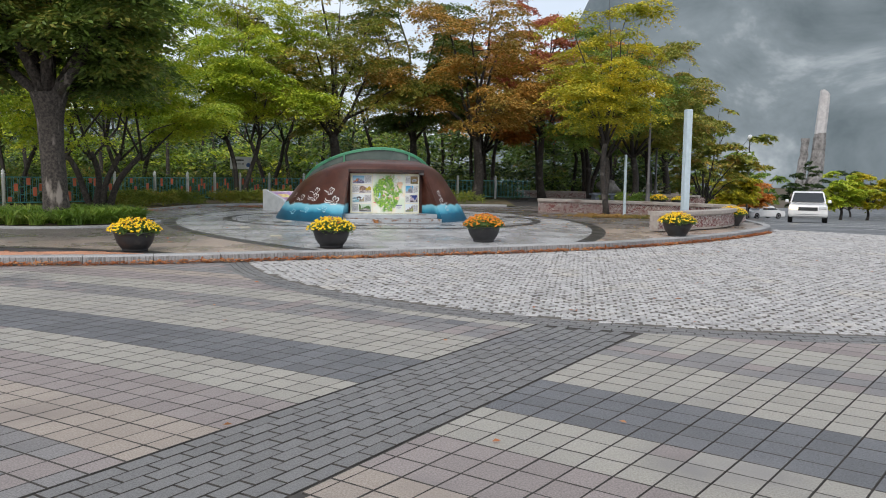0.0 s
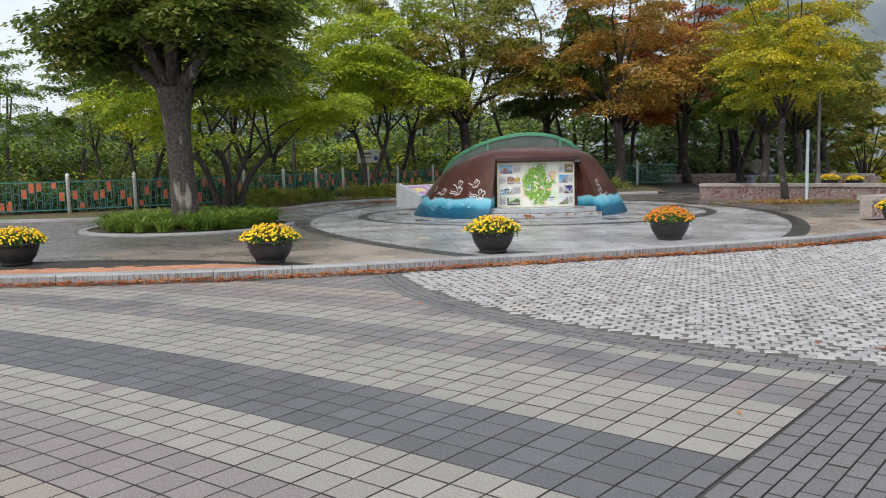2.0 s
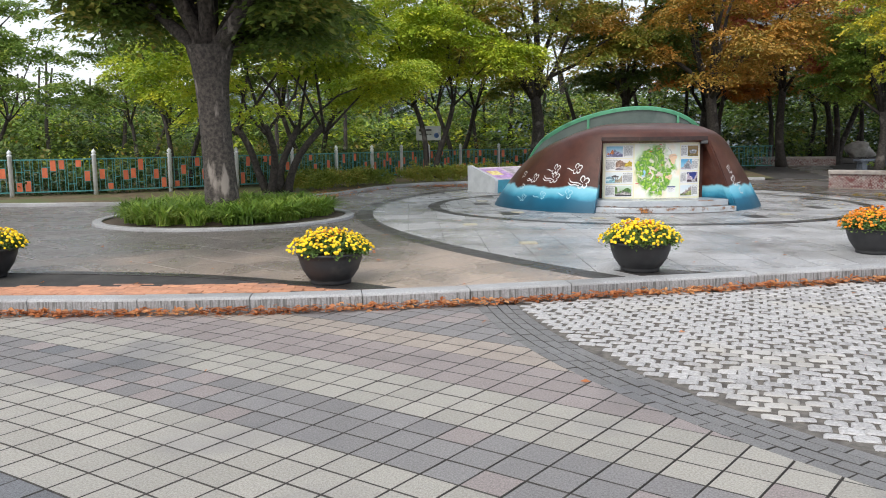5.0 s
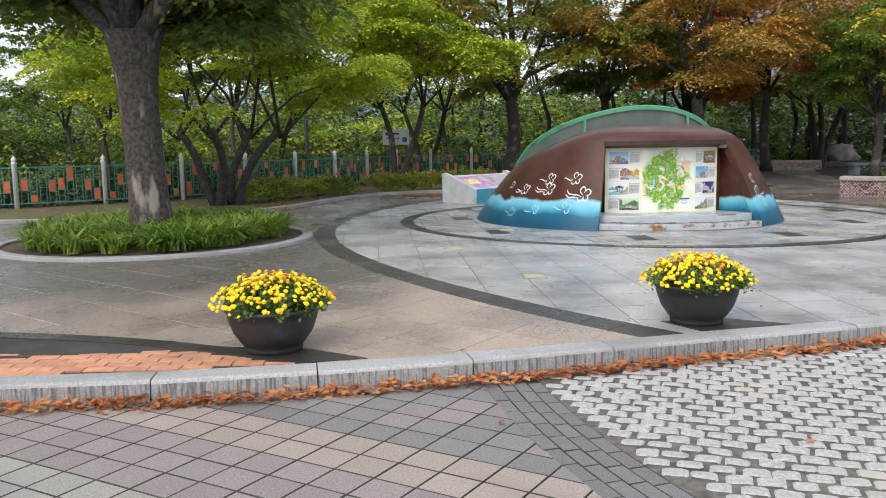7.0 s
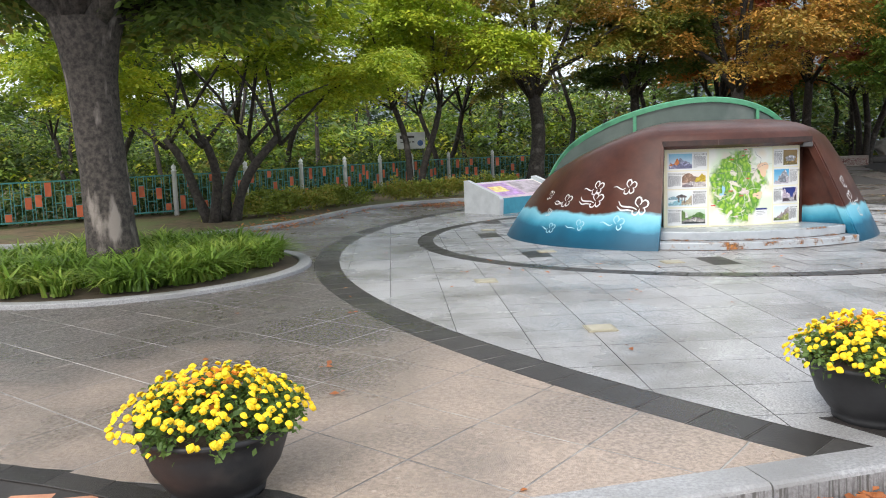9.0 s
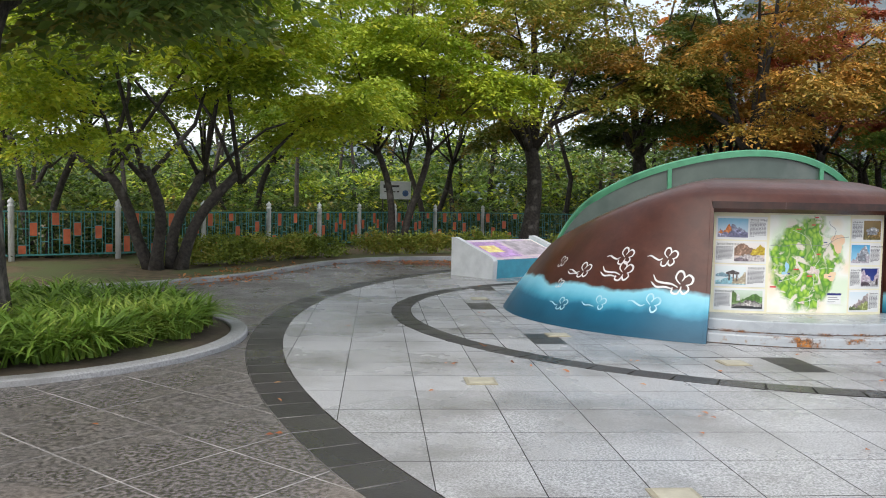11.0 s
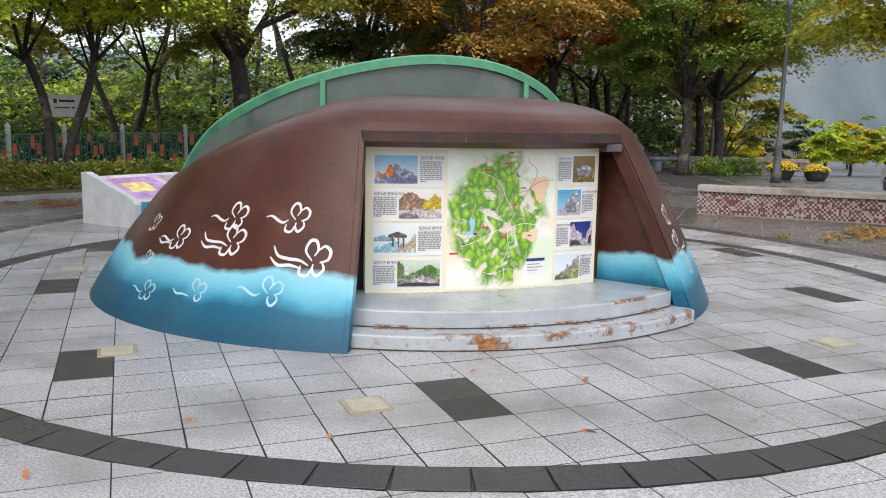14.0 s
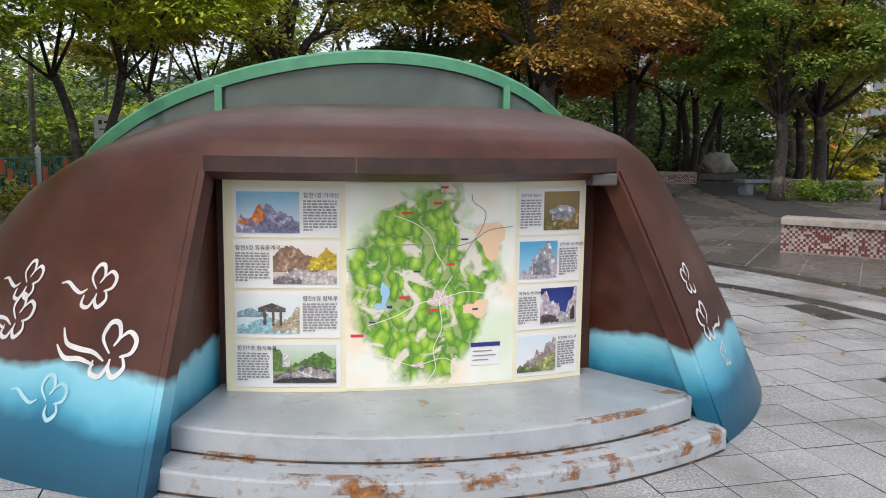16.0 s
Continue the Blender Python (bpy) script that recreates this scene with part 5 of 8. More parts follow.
for n_p, (a, b) in enumerate(zip(FENCE, FENCE[1:])):
    d = (b - a).normalized()
    ang = math.degrees(math.atan2(d.y, d.x))
    p_ = post_me if n_p == 0 else new("post", post_me.data)
    p_.parent = fence
    p_["label"] = "white ribbed fence post"
    p_.matrix_world = pose(a.x, a.y, FZ, 0, 0, ang)
    L = (b - a).length
    bm = bmesh.new()
    for z0 in (0.10, 0.905):
        box(bm, 0.05, L - 0.05, -0.013, 0.013, z0, z0 + 0.03)
    cols = 9
    wcol = (L - 0.16) / cols
    for k in range(cols):
        u0 = 0.08 + k * wcol
        for zz in RUNGS[(k + n_p) % 4]:
            box(bm, u0 + 0.03, u0 + wcol - 0.03 + (0.06 if k % 3 == 0 else 0.0), -0.008, 0.008, zz - 0.008, zz + 0.008)
    panel = part("panel", bm, M_TEAL, fence, "teal fence panel")
    panel.matrix_world = pose(a.x, a.y, FZ, 0, 0, ang)
    for k in range(cols):
        u0 = 0.08 + k * wcol
        for u in (u0 + 0.03, u0 + wcol - 0.03):
            bo = new("bar", bar_me)
            bo.parent = panel
            bo.matrix_basis = pose(u, 0, 0)
        if a.x < -7.0 and k % 4 != 2:
            lo, hi = RUNGS[(k + n_p) % 4]
            cell = ((0.13, lo), (lo, hi), (hi, 0.905))[(k * 2 + n_p + rn.randrange(2)) % 3]
            po = new("plate", plate_me)
            po.parent = panel
            po.matrix_basis = pose(u0 + wcol / 2, 0, (cell[0] + cell[1]) / 2) @ Matrix.Diagonal(((wcol - 0.07) / 0.136, 1.0, (cell[1] - cell[0] - 0.02) / 0.26, 1.0))

# ---- slanted info console behind the monument ----
M_CONS = mat("pale_grey_console", (0.60, 0.63, 0.65), (0.5, 0.53, 0.55), 4, 0.4, 0.55, bump=0.1)
M_PINKP = mat("printed_pink_panel", (0.76, 0.62, 0.70), (0.52, 0.40, 0.56), 3.5, 0.3, spot=(0.78, 0.72, 0.66), spot_scale=2.5, spot_lo=0.45, spot_hi=0.6)
cons = thing("info_console", Matrix.Translation((-5.98, 26.35, PLAZA_Z)) @ pose(0, 0, 0, 0, 0, -37), "pale grey slanted info console with pink printed panel", "info board")
for y0 in (0.0, 2.02):
    bm = bmesh.new()
    prof = [(0.0, 0.0), (1.0, 0.0), (1.02, 0.30), (0.98, 0.36), (0.08, 0.665), (0.0, 0.66)]
    aa = [bm.verts.new((x, y0, z)) for x, z in prof]
    bb = [bm.verts.new((x, y0 + 0.1, z)) for x, z in prof]
    bm.faces.new(aa)
    bm.faces.new(bb[::-1])
    for i in range(len(prof)):
        bm.faces.new((aa[i], bb[i], bb[(i + 1) % len(prof)], aa[(i + 1) % len(prof)]))
    flip_up(bm)
    part("side_panel", bm, M_CONS, cons, "pale grey sloping side panel")
bm = bmesh.new()
prof = [(0.02, 0.0), (0.93, 0.0), (0.93, 0.30), (0.06, 0.60), (0.02, 0.60)]
aa = [bm.verts.new((x, 0.1, z)) for x, z in prof]
bb = [bm.verts.new((x, 2.02, z)) for x, z in prof]
for i in range(len(prof)):
    bm.faces.new((aa[i], bb[i], bb[(i + 1) % len(prof)], aa[(i + 1) % len(prof)]))
flip_up(bm)
part("body", bm, mat("blue_console_paint", (0.06, 0.33, 0.45), (0.05, 0.26, 0.36), 4, 0.45), cons, "blue painted console body")
bm = bmesh.new()
sl = Vector((0.87, 0, -0.30)).normalized()
nn = Vector((0.30, 0, 0.87)).normalized()
for i, (t0, t1) in enumerate(((0.02, 0.90),)):
    pts = [Vector((0.06, 0.14, 0.60)) + sl * t0 + nn * 0.008, Vector((0.06, 0.14, 0.60)) + sl * t1 + nn * 0.008]
    q = [bm.verts.new(pts[0]), bm.verts.new(pts[1]), bm.verts.new(pts[1] + Vector((0, 1.84, 0))), bm.verts.new(pts[0] + Vector((0, 1.84, 0)))]
    bm.faces.new(q)
part("printed_panel", bm, M_PINKP, cons, "pink and purple printed panel")
for y0, y1, t0, t1, col in ((0.2, 0.95, 0.12, 0.8, (0.35, 0.22, 0.42)), (1.05, 1.9, 0.1, 0.75, (0.30, 0.27, 0.30)), (0.3, 0.7, 0.3, 0.6, (0.75, 0.5, 0.2))):
    bm = bmesh.new()
    o = Vector((0.06, 0, 0.60)) + nn * (0.012 if t0 < 0.2 else 0.016)
    q = [bm.verts.new(o + sl * t + Vector((0, y, 0))) for t, y in ((t0, y0), (t1, y0), (t1, y1), (t0, y1))]
    bm.faces.new(q)
    part("printed_photo", bm, mat("print_photo", col, tuple(min(1, c * 2) for c in col), 6, 0.3), cons)


# ---- low seat walls with mosaic faces ----
M_TES = [mat("mosaic_white", (0.50, 0.46, 0.43), (0.36, 0.33, 0.31), 20, 0.4, bump=0.2, island=0.12), mat("mosaic_red", (0.21, 0.06, 0.055), (0.12, 0.04, 0.04), 20, 0.4, bump=0.2, island=0.2)]


def seat_wall(line, h, label, end_cap=True, z=PLAZA_Z):
    t = thing("seat_wall", pose(0, 0, 0), label, "low wall", "mosaic seat walls")
    pts = resample(spline(line, 10), 0.30)
    half = 0.16
    for lo, hi, w, mm, nm in ((0.0, h - 0.09, half - 0.03, M_STONE, "wall_body"), (h - 0.09, h, half + 0.03, M_STONE, "coping")):
        bm = bmesh.new()
        rows = []
        for k, p in enumerate(pts):
            d = (pts[min(k + 1, len(pts) - 1)] - pts[max(k - 1, 0)]).normalized()
            nn = Vector((-d.y, d.x))
            a, b = p - nn * w, p + nn * w
            e = 0.012 if nm == "coping" else 0.0
            rows.append([bm.verts.new(c) for c in ((*a, z + lo - (0.03 if lo == 0 else 0)), (*a, z + hi - e), (*(a + nn * e), z + hi), (*(b - nn * e), z + hi), (*b, z + hi - e), (*b, z + lo - (0.03 if lo == 0 else 0)))])
        for r0, r1 in zip(rows, rows[1:]):
            for i in range(6):
                bm.faces.new((r0[i], r1[i], r1[(i + 1) % 6], r0[(i + 1) % 6]))
        bm.faces.new(rows[0])
        bm.faces.new(rows[-1])
        flip_up(bm)
        part(nm, bm, mm, t, "weathered pinkish concrete coping" if nm == "coping" else "")
    # mosaic chips on both faces
    rn = random.Random(int(line[0][0] * 10))
    fine = resample(spline(line, 10), 0.034)
    acc_ = [([], []), ([], [])]
    for sgn in (-1, 1):
        for k in range(len(fine) - 1):
            p, q = fine[k], fine[k + 1]
            d = (q - p).normalized()
            nn = Vector((-d.y, d.x)) * sgn
            for j in range(int((h - 0.12) / 0.034)):
                c = 1 if (k + j) % 2 == 0 and rn.random() < 0.8 or rn.random() < 0.15 else 0
                v, f = acc_[c]
                o = len(v)
                m0 = (p + q) / 2 + nn * (half - 0.028)
                m1 = m0 + nn * 0.007
                z0 = z + 0.02 + j * 0.034
                for ctr, s in ((m0, 0.016), (m1, 0.0135)):
                    for sx, sz in ((-1, 0), (1, 0), (1, 1), (-1, 1)):
                        xy = ctr + d * (sx * s)
                        v.append((xy.x, xy.y, z0 + sz * 2 * s))
                f.append((o + 4, o + 5, o + 6, o + 7))
                for i in range(4):
                    f.append((o + i, o + (i + 1) % 4, o + 4 + (i + 1) % 4, o + 4 + i))
    for c in (0, 1):
        joined("mosaic_chips", *acc_[c], M_TES[c], t, ("white mosaic chips", "dark red mosaic chips")[c])
    return t


seat_wall([(3.05, 27.95), (4.3, 27.2), (5.8, 26.35), (7.2, 25.2), (8.3, 23.9)], 0.46, "long low seat wall with red and white mosaic")
seat_wall([(4.95, 19.35), (6.0, 20.2), (7.1, 21.4), (7.9, 22.9), (8.4, 23.7)], 0.42, "low seat wall with red mosaic beside planters")
seat_wall([(2.8, 47.0), (5.2, 46.6), (7.3, 46.4)], 0.40, "far low seat wall by the trees")
seat_wall([(8.2, 41.5), (10.5, 40.6), (12.0, 39.8)], 0.40, "far low seat wall near the road")


# ---- poles, lamps, sign ----
def plain_pole(name, x, y, h, w, label, category, square=True):
    t = thing(name, pose(x, y, zp(x, y) - 0.005, 0, 0, 20), label, category)
    bm = bmesh.new()
    if square:
        box(bm, -w / 2, w / 2, -w / 2, w / 2, 0.0, h, 0.02)
    else:
        lathe(bm, [(w / 2, 0), (w / 2 * 0.9, h - 0.03), (w / 2 * 0.6, h)], 14)
    part("shaft", bm, M_PALE, t)
    bm = bmesh.new()
    box(bm, -w * 0.9, w * 0.9, -w * 0.9, w * 0.9, 0, 0.02, 0.004)
    part("base_plate", bm, M_PALE, t)
    return t


plain_pole("steel_post", 6.36, 22.05, 3.05, 0.17, "tall pale blue square steel post", "post")
plain_pole("steel_post", 5.48, 25.78, 1.92, 0.09, "short pale blue round steel post", "post", False)


def street_lamp(x, y, z, h, label, two=False):
    t = thing("street_lamp", pose(x, y, z), label, "street lamp", "globe street lamps")
    bm = bmesh.new()
    lathe(bm, [(0.13, 0), (0.13, 0.25), (0.10, 0.3), (0.085, 0.9), (0.095, 0.95), (0.06, 1.0), (0.045, h - 0.4), (0.06, h - 0.38), (0.05, h - 0.3), (0.09, h - 0.2)], 14)
    part("pole", bm, M_DARKM, t, smooth=True)
    bm = bmesh.new()
    lathe(bm, [(0.07, h - 0.2), (0.16, h - 0.1), (0.19, h + 0.02), (0.17, h + 0.14), (0.10, h + 0.23), (0.02, h + 0.26)], 18)
    part("globe", bm, M_WHITE, t, "white glass globe", smooth=True)
    if two:
        bm = bmesh.new()
        lathe(bm, [(0.05, h - 1.6), (0.15, h - 1.5), (0.17, h - 1.4), (0.12, h - 1.28), (0.02, h - 1.24)], 16)
        part("globe", bm, M_WHITE, t, "white glass globe", smooth=True)
    return t


street_lamp(8.3, 35.4, PLAZA_Z - 0.01, 4.7, "dark metal street lamp with white globe")
street_lamp(24.2, 70, zr(24.2, 70), 6.8, "dark metal street lamp by the road", True)
street_lamp(24, 88, zr(24, 88), 5.0, "distant dark street lamp by the road")
street_lamp(10.8, 45.0, PLAZA_Z - 0.01, 5.6, "slim dark street lamp among trees")

sgn = thing("notice_sign", pose(-9.8, 37.8, PLAZA_Z + 0.03, 0, 0, 12), "white notice sign on two thin posts behind fence", "sign")
bm = bmesh.new()
box(bm, -0.49, 0.49, -0.025, 0.025, 1.31, 1.88, 0.008)
part("board", bm, M_WHITE, sgn)
for u in (-0.40, 0.40):
    bm = bmesh.new()
    lathe(bm, [(0.022, 0), (0.022, 1.32)], 8)
    bmesh.ops.translate(bm, verts=bm.verts, vec=(u, 0, 0))
    part("post", bm, M_DARKM, sgn)
M_INK = mat("dark_ink", (0.04, 0.04, 0.045), (0.03, 0.03, 0.03), 5, 0.6)
for x0, x1, z0, z1 in ((-0.38, -0.30, 1.66, 1.77), (-0.25, 0.12, 1.69, 1.75), (-0.36, 0.0, 1.53, 1.56), (0.04, 0.12, 1.53, 1.57)):
    bm = bmesh.new()
    box(bm, x0, x1, -0.031, -0.026, z0, z1)
    part("lettering_bar", bm, M_INK, sgn)
bm = bmesh.new()
bmesh.ops.create_circle(bm, cap_ends=True, segments=14, radius=0.1)
bmesh.ops.rotate(bm, verts=bm.verts, matrix=Matrix.Rotation(radians(90), 3, "X"))
bmesh.ops.translate(bm, verts=bm.verts, vec=(0.32, -0.031, 1.50))
part("picture", bm, mat("blue_print", (0.08, 0.2, 0.45), (0.05, 0.1, 0.25), 8, 0.5), sgn, "blue printed picture")


# ---- trees ----
def spray_leaves(name, sprays, n, leaf, material, parent, seed, aspect=2.0, droop=0.35, far=False):
    """Leaves set out on flat drooping sprays (x, y, z, radius), as one mesh."""
    r = np.random.RandomState(seed)
    c = np.asarray(sprays, float)
    w = c[:, 3] ** 2
    idx = r.choice(len(c), n, p=w / w.sum())
    rad = c[idx, 3]
    az = r.rand(n) * math.tau
    q = np.sqrt(r.rand(n)) * (1 + 0.15 * r.normal(size=n))
    tilt = r.normal(size=(len(c), 2)) * 0.22
    px, py = q * rad * np.cos(az), q * rad * np.sin(az)
    pz = px * tilt[idx, 0] + py * tilt[idx, 1] - droop * rad * q * q + r.normal(size=n) * 0.07 * rad
    pos = np.stack([c[idx, 0] + px, c[idx, 1] + py, c[idx, 2] + pz], 1)
    a2 = az + r.normal(size=n) * 0.9
    d = np.stack([np.cos(a2), np.sin(a2), -0.35 + 0.35 * r.normal(size=n)], 1)
    d /= np.linalg.norm(d, axis=1)[:, None]
    nrm = r.normal(size=(n, 3)) * 0.38 + np.array([0, 0, 1.0])
    side = np.cross(nrm, d)
    side /= np.linalg.norm(side, axis=1)[:, None] + 1e-9
    fold = np.cross(d, side)
    L = leaf * (0.6 + 0.8 * r.rand(n))[:, None]
    W = L / aspect / 2
    if far:
        v = np.stack([pos + side * W * 1.2, pos + d * L + side * W * (r.rand(n)[:, None] - 0.5), pos - side * W * 1.2], 1)
        tri, nf = np.arange(n * 3), n
    else:
        v = np.stack([pos, pos + d * L * 0.45 + side * W + fold * W * 0.3, pos + d * L, pos + d * L * 0.45 - side * W + fold * W * 0.3], 1)
        tri, nf = (np.arange(n)[:, None] * 4 + np.array([0, 1, 2, 0, 2, 3])).reshape(-1), n * 2
    me = bpy.data.meshes.new(name)
    me.vertices.add(v.shape[0] * v.shape[1])
    me.vertices.foreach_set("co", v.reshape(-1))
    me.loops.add(nf * 3)
    me.loops.foreach_set("vertex_index", tri.astype(np.int32))
    me.polygons.add(nf)
    me.polygons.foreach_set("loop_start", (np.arange(nf) * 3).astype(np.int32))
    me.update(calc_edges=True)
    me.validate()
    me.materials.append(material)
    ob = new(name, me)
    if parent:
        ob.parent = parent
    return ob


def tree_at(name, x, y, z, seed, h, tr, z0, cr, n_leaf, leaf, material, label, multi=1, clusters=85, spread=0.55, group="park trees", crotch=0.0, stem=None, bark=None):
    """A tree: sinuous tapered stems, rising limbs with side branches, flat sprays of leaves round their ends."""
    rn = random.Random(seed)
    t = thing("tree", pose(x, y, z), label, "tree", group)
    bm = bmesh.new()
    sprays = []
    stems = []
    for s in range(multi):
        a = rn.uniform(0, math.tau) if multi == 1 else s * math.tau / multi + rn.uniform(-0.4, 0.4)
        off = 0.0 if multi == 1 else 0.14
        fork = crotch or z0 * (0.95 if multi == 1 else 1.1) + 0.2
        out = 0.1 if multi == 1 else rn.uniform(0.5, 1.1)
        if stem:
            pts, rad = [p for p, _ in stem], [q for _, q in stem]
        else:
            pts, rad = [], []
            r0 = tr if multi == 1 else tr * 0.55
            for k in range(8):
                q = k / 7
                bend = 0.09 * math.sin(4.5 * q + seed + s)
                pts.append((off * math.cos(a) + out * math.cos(a) * q ** 1.2 + bend, off * math.sin(a) + out * math.sin(a) * q ** 1.2 + 0.6 * bend, -0.05 + fork * q))
                rad.append(r0 * ((1.4 if k == 0 else 1.1 if k == 1 else 1.0) - 0.25 * q))
        tube(bm, pts, rad, 14 if stem else 10)
        stems.append((Vector(pts[-1]), rad[-1] * (0.7 if stem else 1.0), a))
    nl = 9 if multi == 1 else max(3, 10 // multi)
    per = max(3, clusters // (nl * multi))
    for st, r0, a0 in stems:
        for k in range(nl):
            a = a0 + k * 2.4 + rn.uniform(-0.35, 0.35)
            f = (k + 0.5) / nl
            reach = cr * 0.8 * math.sin(math.pi * (0.30 + 0.62 * f)) * rn.uniform(0.8, 1.12)
            end = Vector((reach * math.cos(a), reach * math.sin(a), z0 + (h - z0) * (0.16 + 0.78 * f)))
            if multi > 1:
                end.x += st.x * 0.6
                end.y += st.y * 0.6
            start = st + Vector((0, 0, -0.2))
            rise = (end.z - start.z)
            wig = [Vector((rn.uniform(-0.16, 0.16), rn.uniform(-0.16, 0.16), rn.uniform(-0.08, 0.12))) * (cr / 3) for _ in range(3)]
            q1 = start.lerp(end, 0.25) + Vector((0, 0, rise * 0.06)) + wig[0]
            mid = start.lerp(end, 0.5) + Vector((0, 0, rise * 0.08)) + wig[1]
            q3 = start.lerp(end, 0.76) + Vector((0, 0, rise * 0.04)) + wig[2]
            tube(bm, [start, q1, mid, q3, end], [r0 * 0.56, r0 * 0.42, r0 * 0.31, r0 * 0.2, r0 * 0.06], 6)
            chain = [q1, mid, q3, end]
            for b in range(per):
                g = rn.uniform(0.35, 3.0)
                i = min(2, int(g))
                src = chain[i].lerp(chain[i + 1], g - i)
                aa = a + rn.choice((-1, 1)) * rn.uniform(0.3, 1.5)
                rr = cr * rn.uniform(0.14, 0.42)
                c = src + Vector((rr * math.cos(aa), rr * math.sin(aa), rr * rn.uniform(-0.12, 0.42)))
                c.z = max(c.z, z0 + rn.uniform(0.0, 0.5))
                sprays.append((c.x, c.y, c.z, spread * rn.uniform(0.6, 1.3)))
                if b < 7:
                    m2 = src.lerp(c, 0.5) + Vector((0, 0, 0.05 * rr))
                    sprays.append((m2.x, m2.y, max(m2.z, z0), spread * rn.uniform(0.45, 0.8)))
                    tube(bm, [src, m2, c], [r0 * 0.13, r0 * 0.085, r0 * 0.03], 4)
    part("trunk", bm, bark or M_BARK, t, "grey-brown bark", smooth=True)
    spray_leaves("crown", sprays, n_leaf, leaf, material, t, seed, far=y > 40)
    return t


L_DARK = leaf_mat("dark_green_rusty_leaf", (0.05, 0.10, 0.02), (0.13, 0.20, 0.035), (0.36, 0.25, 0.055))
L_BIG = leaf_mat("deep_green_leaf", (0.065, 0.12, 0.022), (0.16, 0.24, 0.04), (0.38, 0.31, 0.065))
# darkest leaf greens, with the shade of dense foliage put into the colour
L_SHADE = leaf_mat("painted_shade_leaf", (0.018, 0.045, 0.012), (0.045, 0.085, 0.02), (0.10, 0.14, 0.03))
L_LIME = leaf_mat("yellow_green_leaf", (0.17, 0.30, 0.02), (0.40, 0.50, 0.035), (0.68, 0.64, 0.05))
L_MID = leaf_mat("mid_green_leaf", (0.08, 0.17, 0.03), (0.19, 0.30, 0.045), (0.38, 0.42, 0.07))
L_OLIVE = leaf_mat("olive_autumn_leaf", (0.12, 0.19, 0.03), (0.32, 0.33, 0.05), (0.60, 0.34, 0.07))
L_RUST = leaf_mat("rust_autumn_leaf", (0.32, 0.18, 0.03), (0.62, 0.24, 0.045), (0.80, 0.38, 0.06))
L_RED = leaf_mat("dull_red_leaf", (0.30, 0.09, 0.05), (0.50, 0.15, 0.08), (0.52, 0.28, 0.10))
L_GOLD = leaf_mat("golden_leaf", (0.20, 0.28, 0.025), (0.48, 0.45, 0.03), (0.80, 0.60, 0.03))
L_BROWN = leaf_mat("orange_brown_leaf", (0.17, 0.18, 0.03), (0.44, 0.27, 0.05), (0.70, 0.34, 0.07))
M_BARK_BIG = mat("flaking_grey_bark", (0.085, 0.072, 0.062), (0.022, 0.019, 0.017), 18, 0.85, bump=1.0, bscale=26, spot=(0.25, 0.22, 0.195), spot_scale=5.0, spot_lo=0.56, spot_hi=0.66)
M_BARK_BIG.node_tree.nodes["Noise Texture.001"].inputs["Detail"].default_value = 9
mp_ = M_BARK_BIG.node_tree.nodes.new("ShaderNodeMapping")
mp_.inputs["Scale"].default_value = (1.0, 1.0, 0.33)
M_BARK_BIG.node_tree.links.new(M_BARK_BIG.node_tree.nodes["Geometry"].outputs["Position"], mp_.inputs["Vector"])
M_BARK_BIG.node_tree.links.new(mp_.outputs[0], M_BARK_BIG.node_tree.nodes["Noise Texture.001"].inputs["Vector"])
BZ = PLAZA_Z + 0.03
BIG_STEM = [((0.10, 0.0, -0.1), 0.33), ((0.085, 0.0, 0.12), 0.30), ((0.06, 0.0, 0.5), 0.272), ((0.03, 0.01, 1.1), 0.258), ((0.0, 0.0, 1.7), 0.256), ((-0.015, 0.0, 2.15), 0.275), ((-0.02, 0.0, 2.5), 0.32), ((-0.02, 0.0, 2.8), 0.40)]
tree_at("tree", -8.70, 18.2, BZ + 0.06, 1, 8.2, 0.30, 2.45, 2.8, 76000, 0.14, L_BIG, "large dark green tree turning rust on grass island", 1, 190, 0.72, stem=BIG_STEM, bark=M_BARK_BIG)
tree_at("tree", -10.7, 25.1, BZ, 2, 7.4, 0.19, 1.4, 3.5, 84000, 0.098, L_LIME, "multi-stemmed yellow-green tree beside the fence", 4, 190, 0.58)
tree_at("tree", -14.1, 26.6, BZ, 3, 6.0, 0.14, 2.2, 2.0, 20000, 0.09, L_MID, "slender green tree at the fence", 2, 50, 0.45)
tree_at("tree", -8.6, 33.6, BZ, 4, 9.6, 0.19, 2.3, 3.7, 60000, 0.12, L_LIME, "yellow-green tree behind low hedge", 2, 130, 0.66)
tree_at("tree", -5.4, 37.3, BZ, 5, 10.8, 0.27, 2.9, 4.4, 46000, 0.13, L_OLIVE, "tall olive tree turning brown behind monument", 1, 150, 0.74)
tree_at("tree", 1.05, 38.4, BZ, 6, 10.4, 0.25, 2.9, 4.3, 46000, 0.13, L_BROWN, "tall tree with brown and orange leaves behind monument", 1, 150, 0.74)
tree_at("tree", -2.0, 41.5, BZ, 7, 11.2, 0.22, 3.0, 4.2, 46000, 0.15, L_DARK, "tall dark green tree in the park", 1, 140, 0.74)
tree_at("tree", 4.8, 25.5, PLAZA_Z - 0.01, 8, 7.2, 0.09, 2.3, 2.1, 34000, 0.09, L_GOLD, "young tree with golden yellow leaves by seat wall", 1, 90, 0.48)
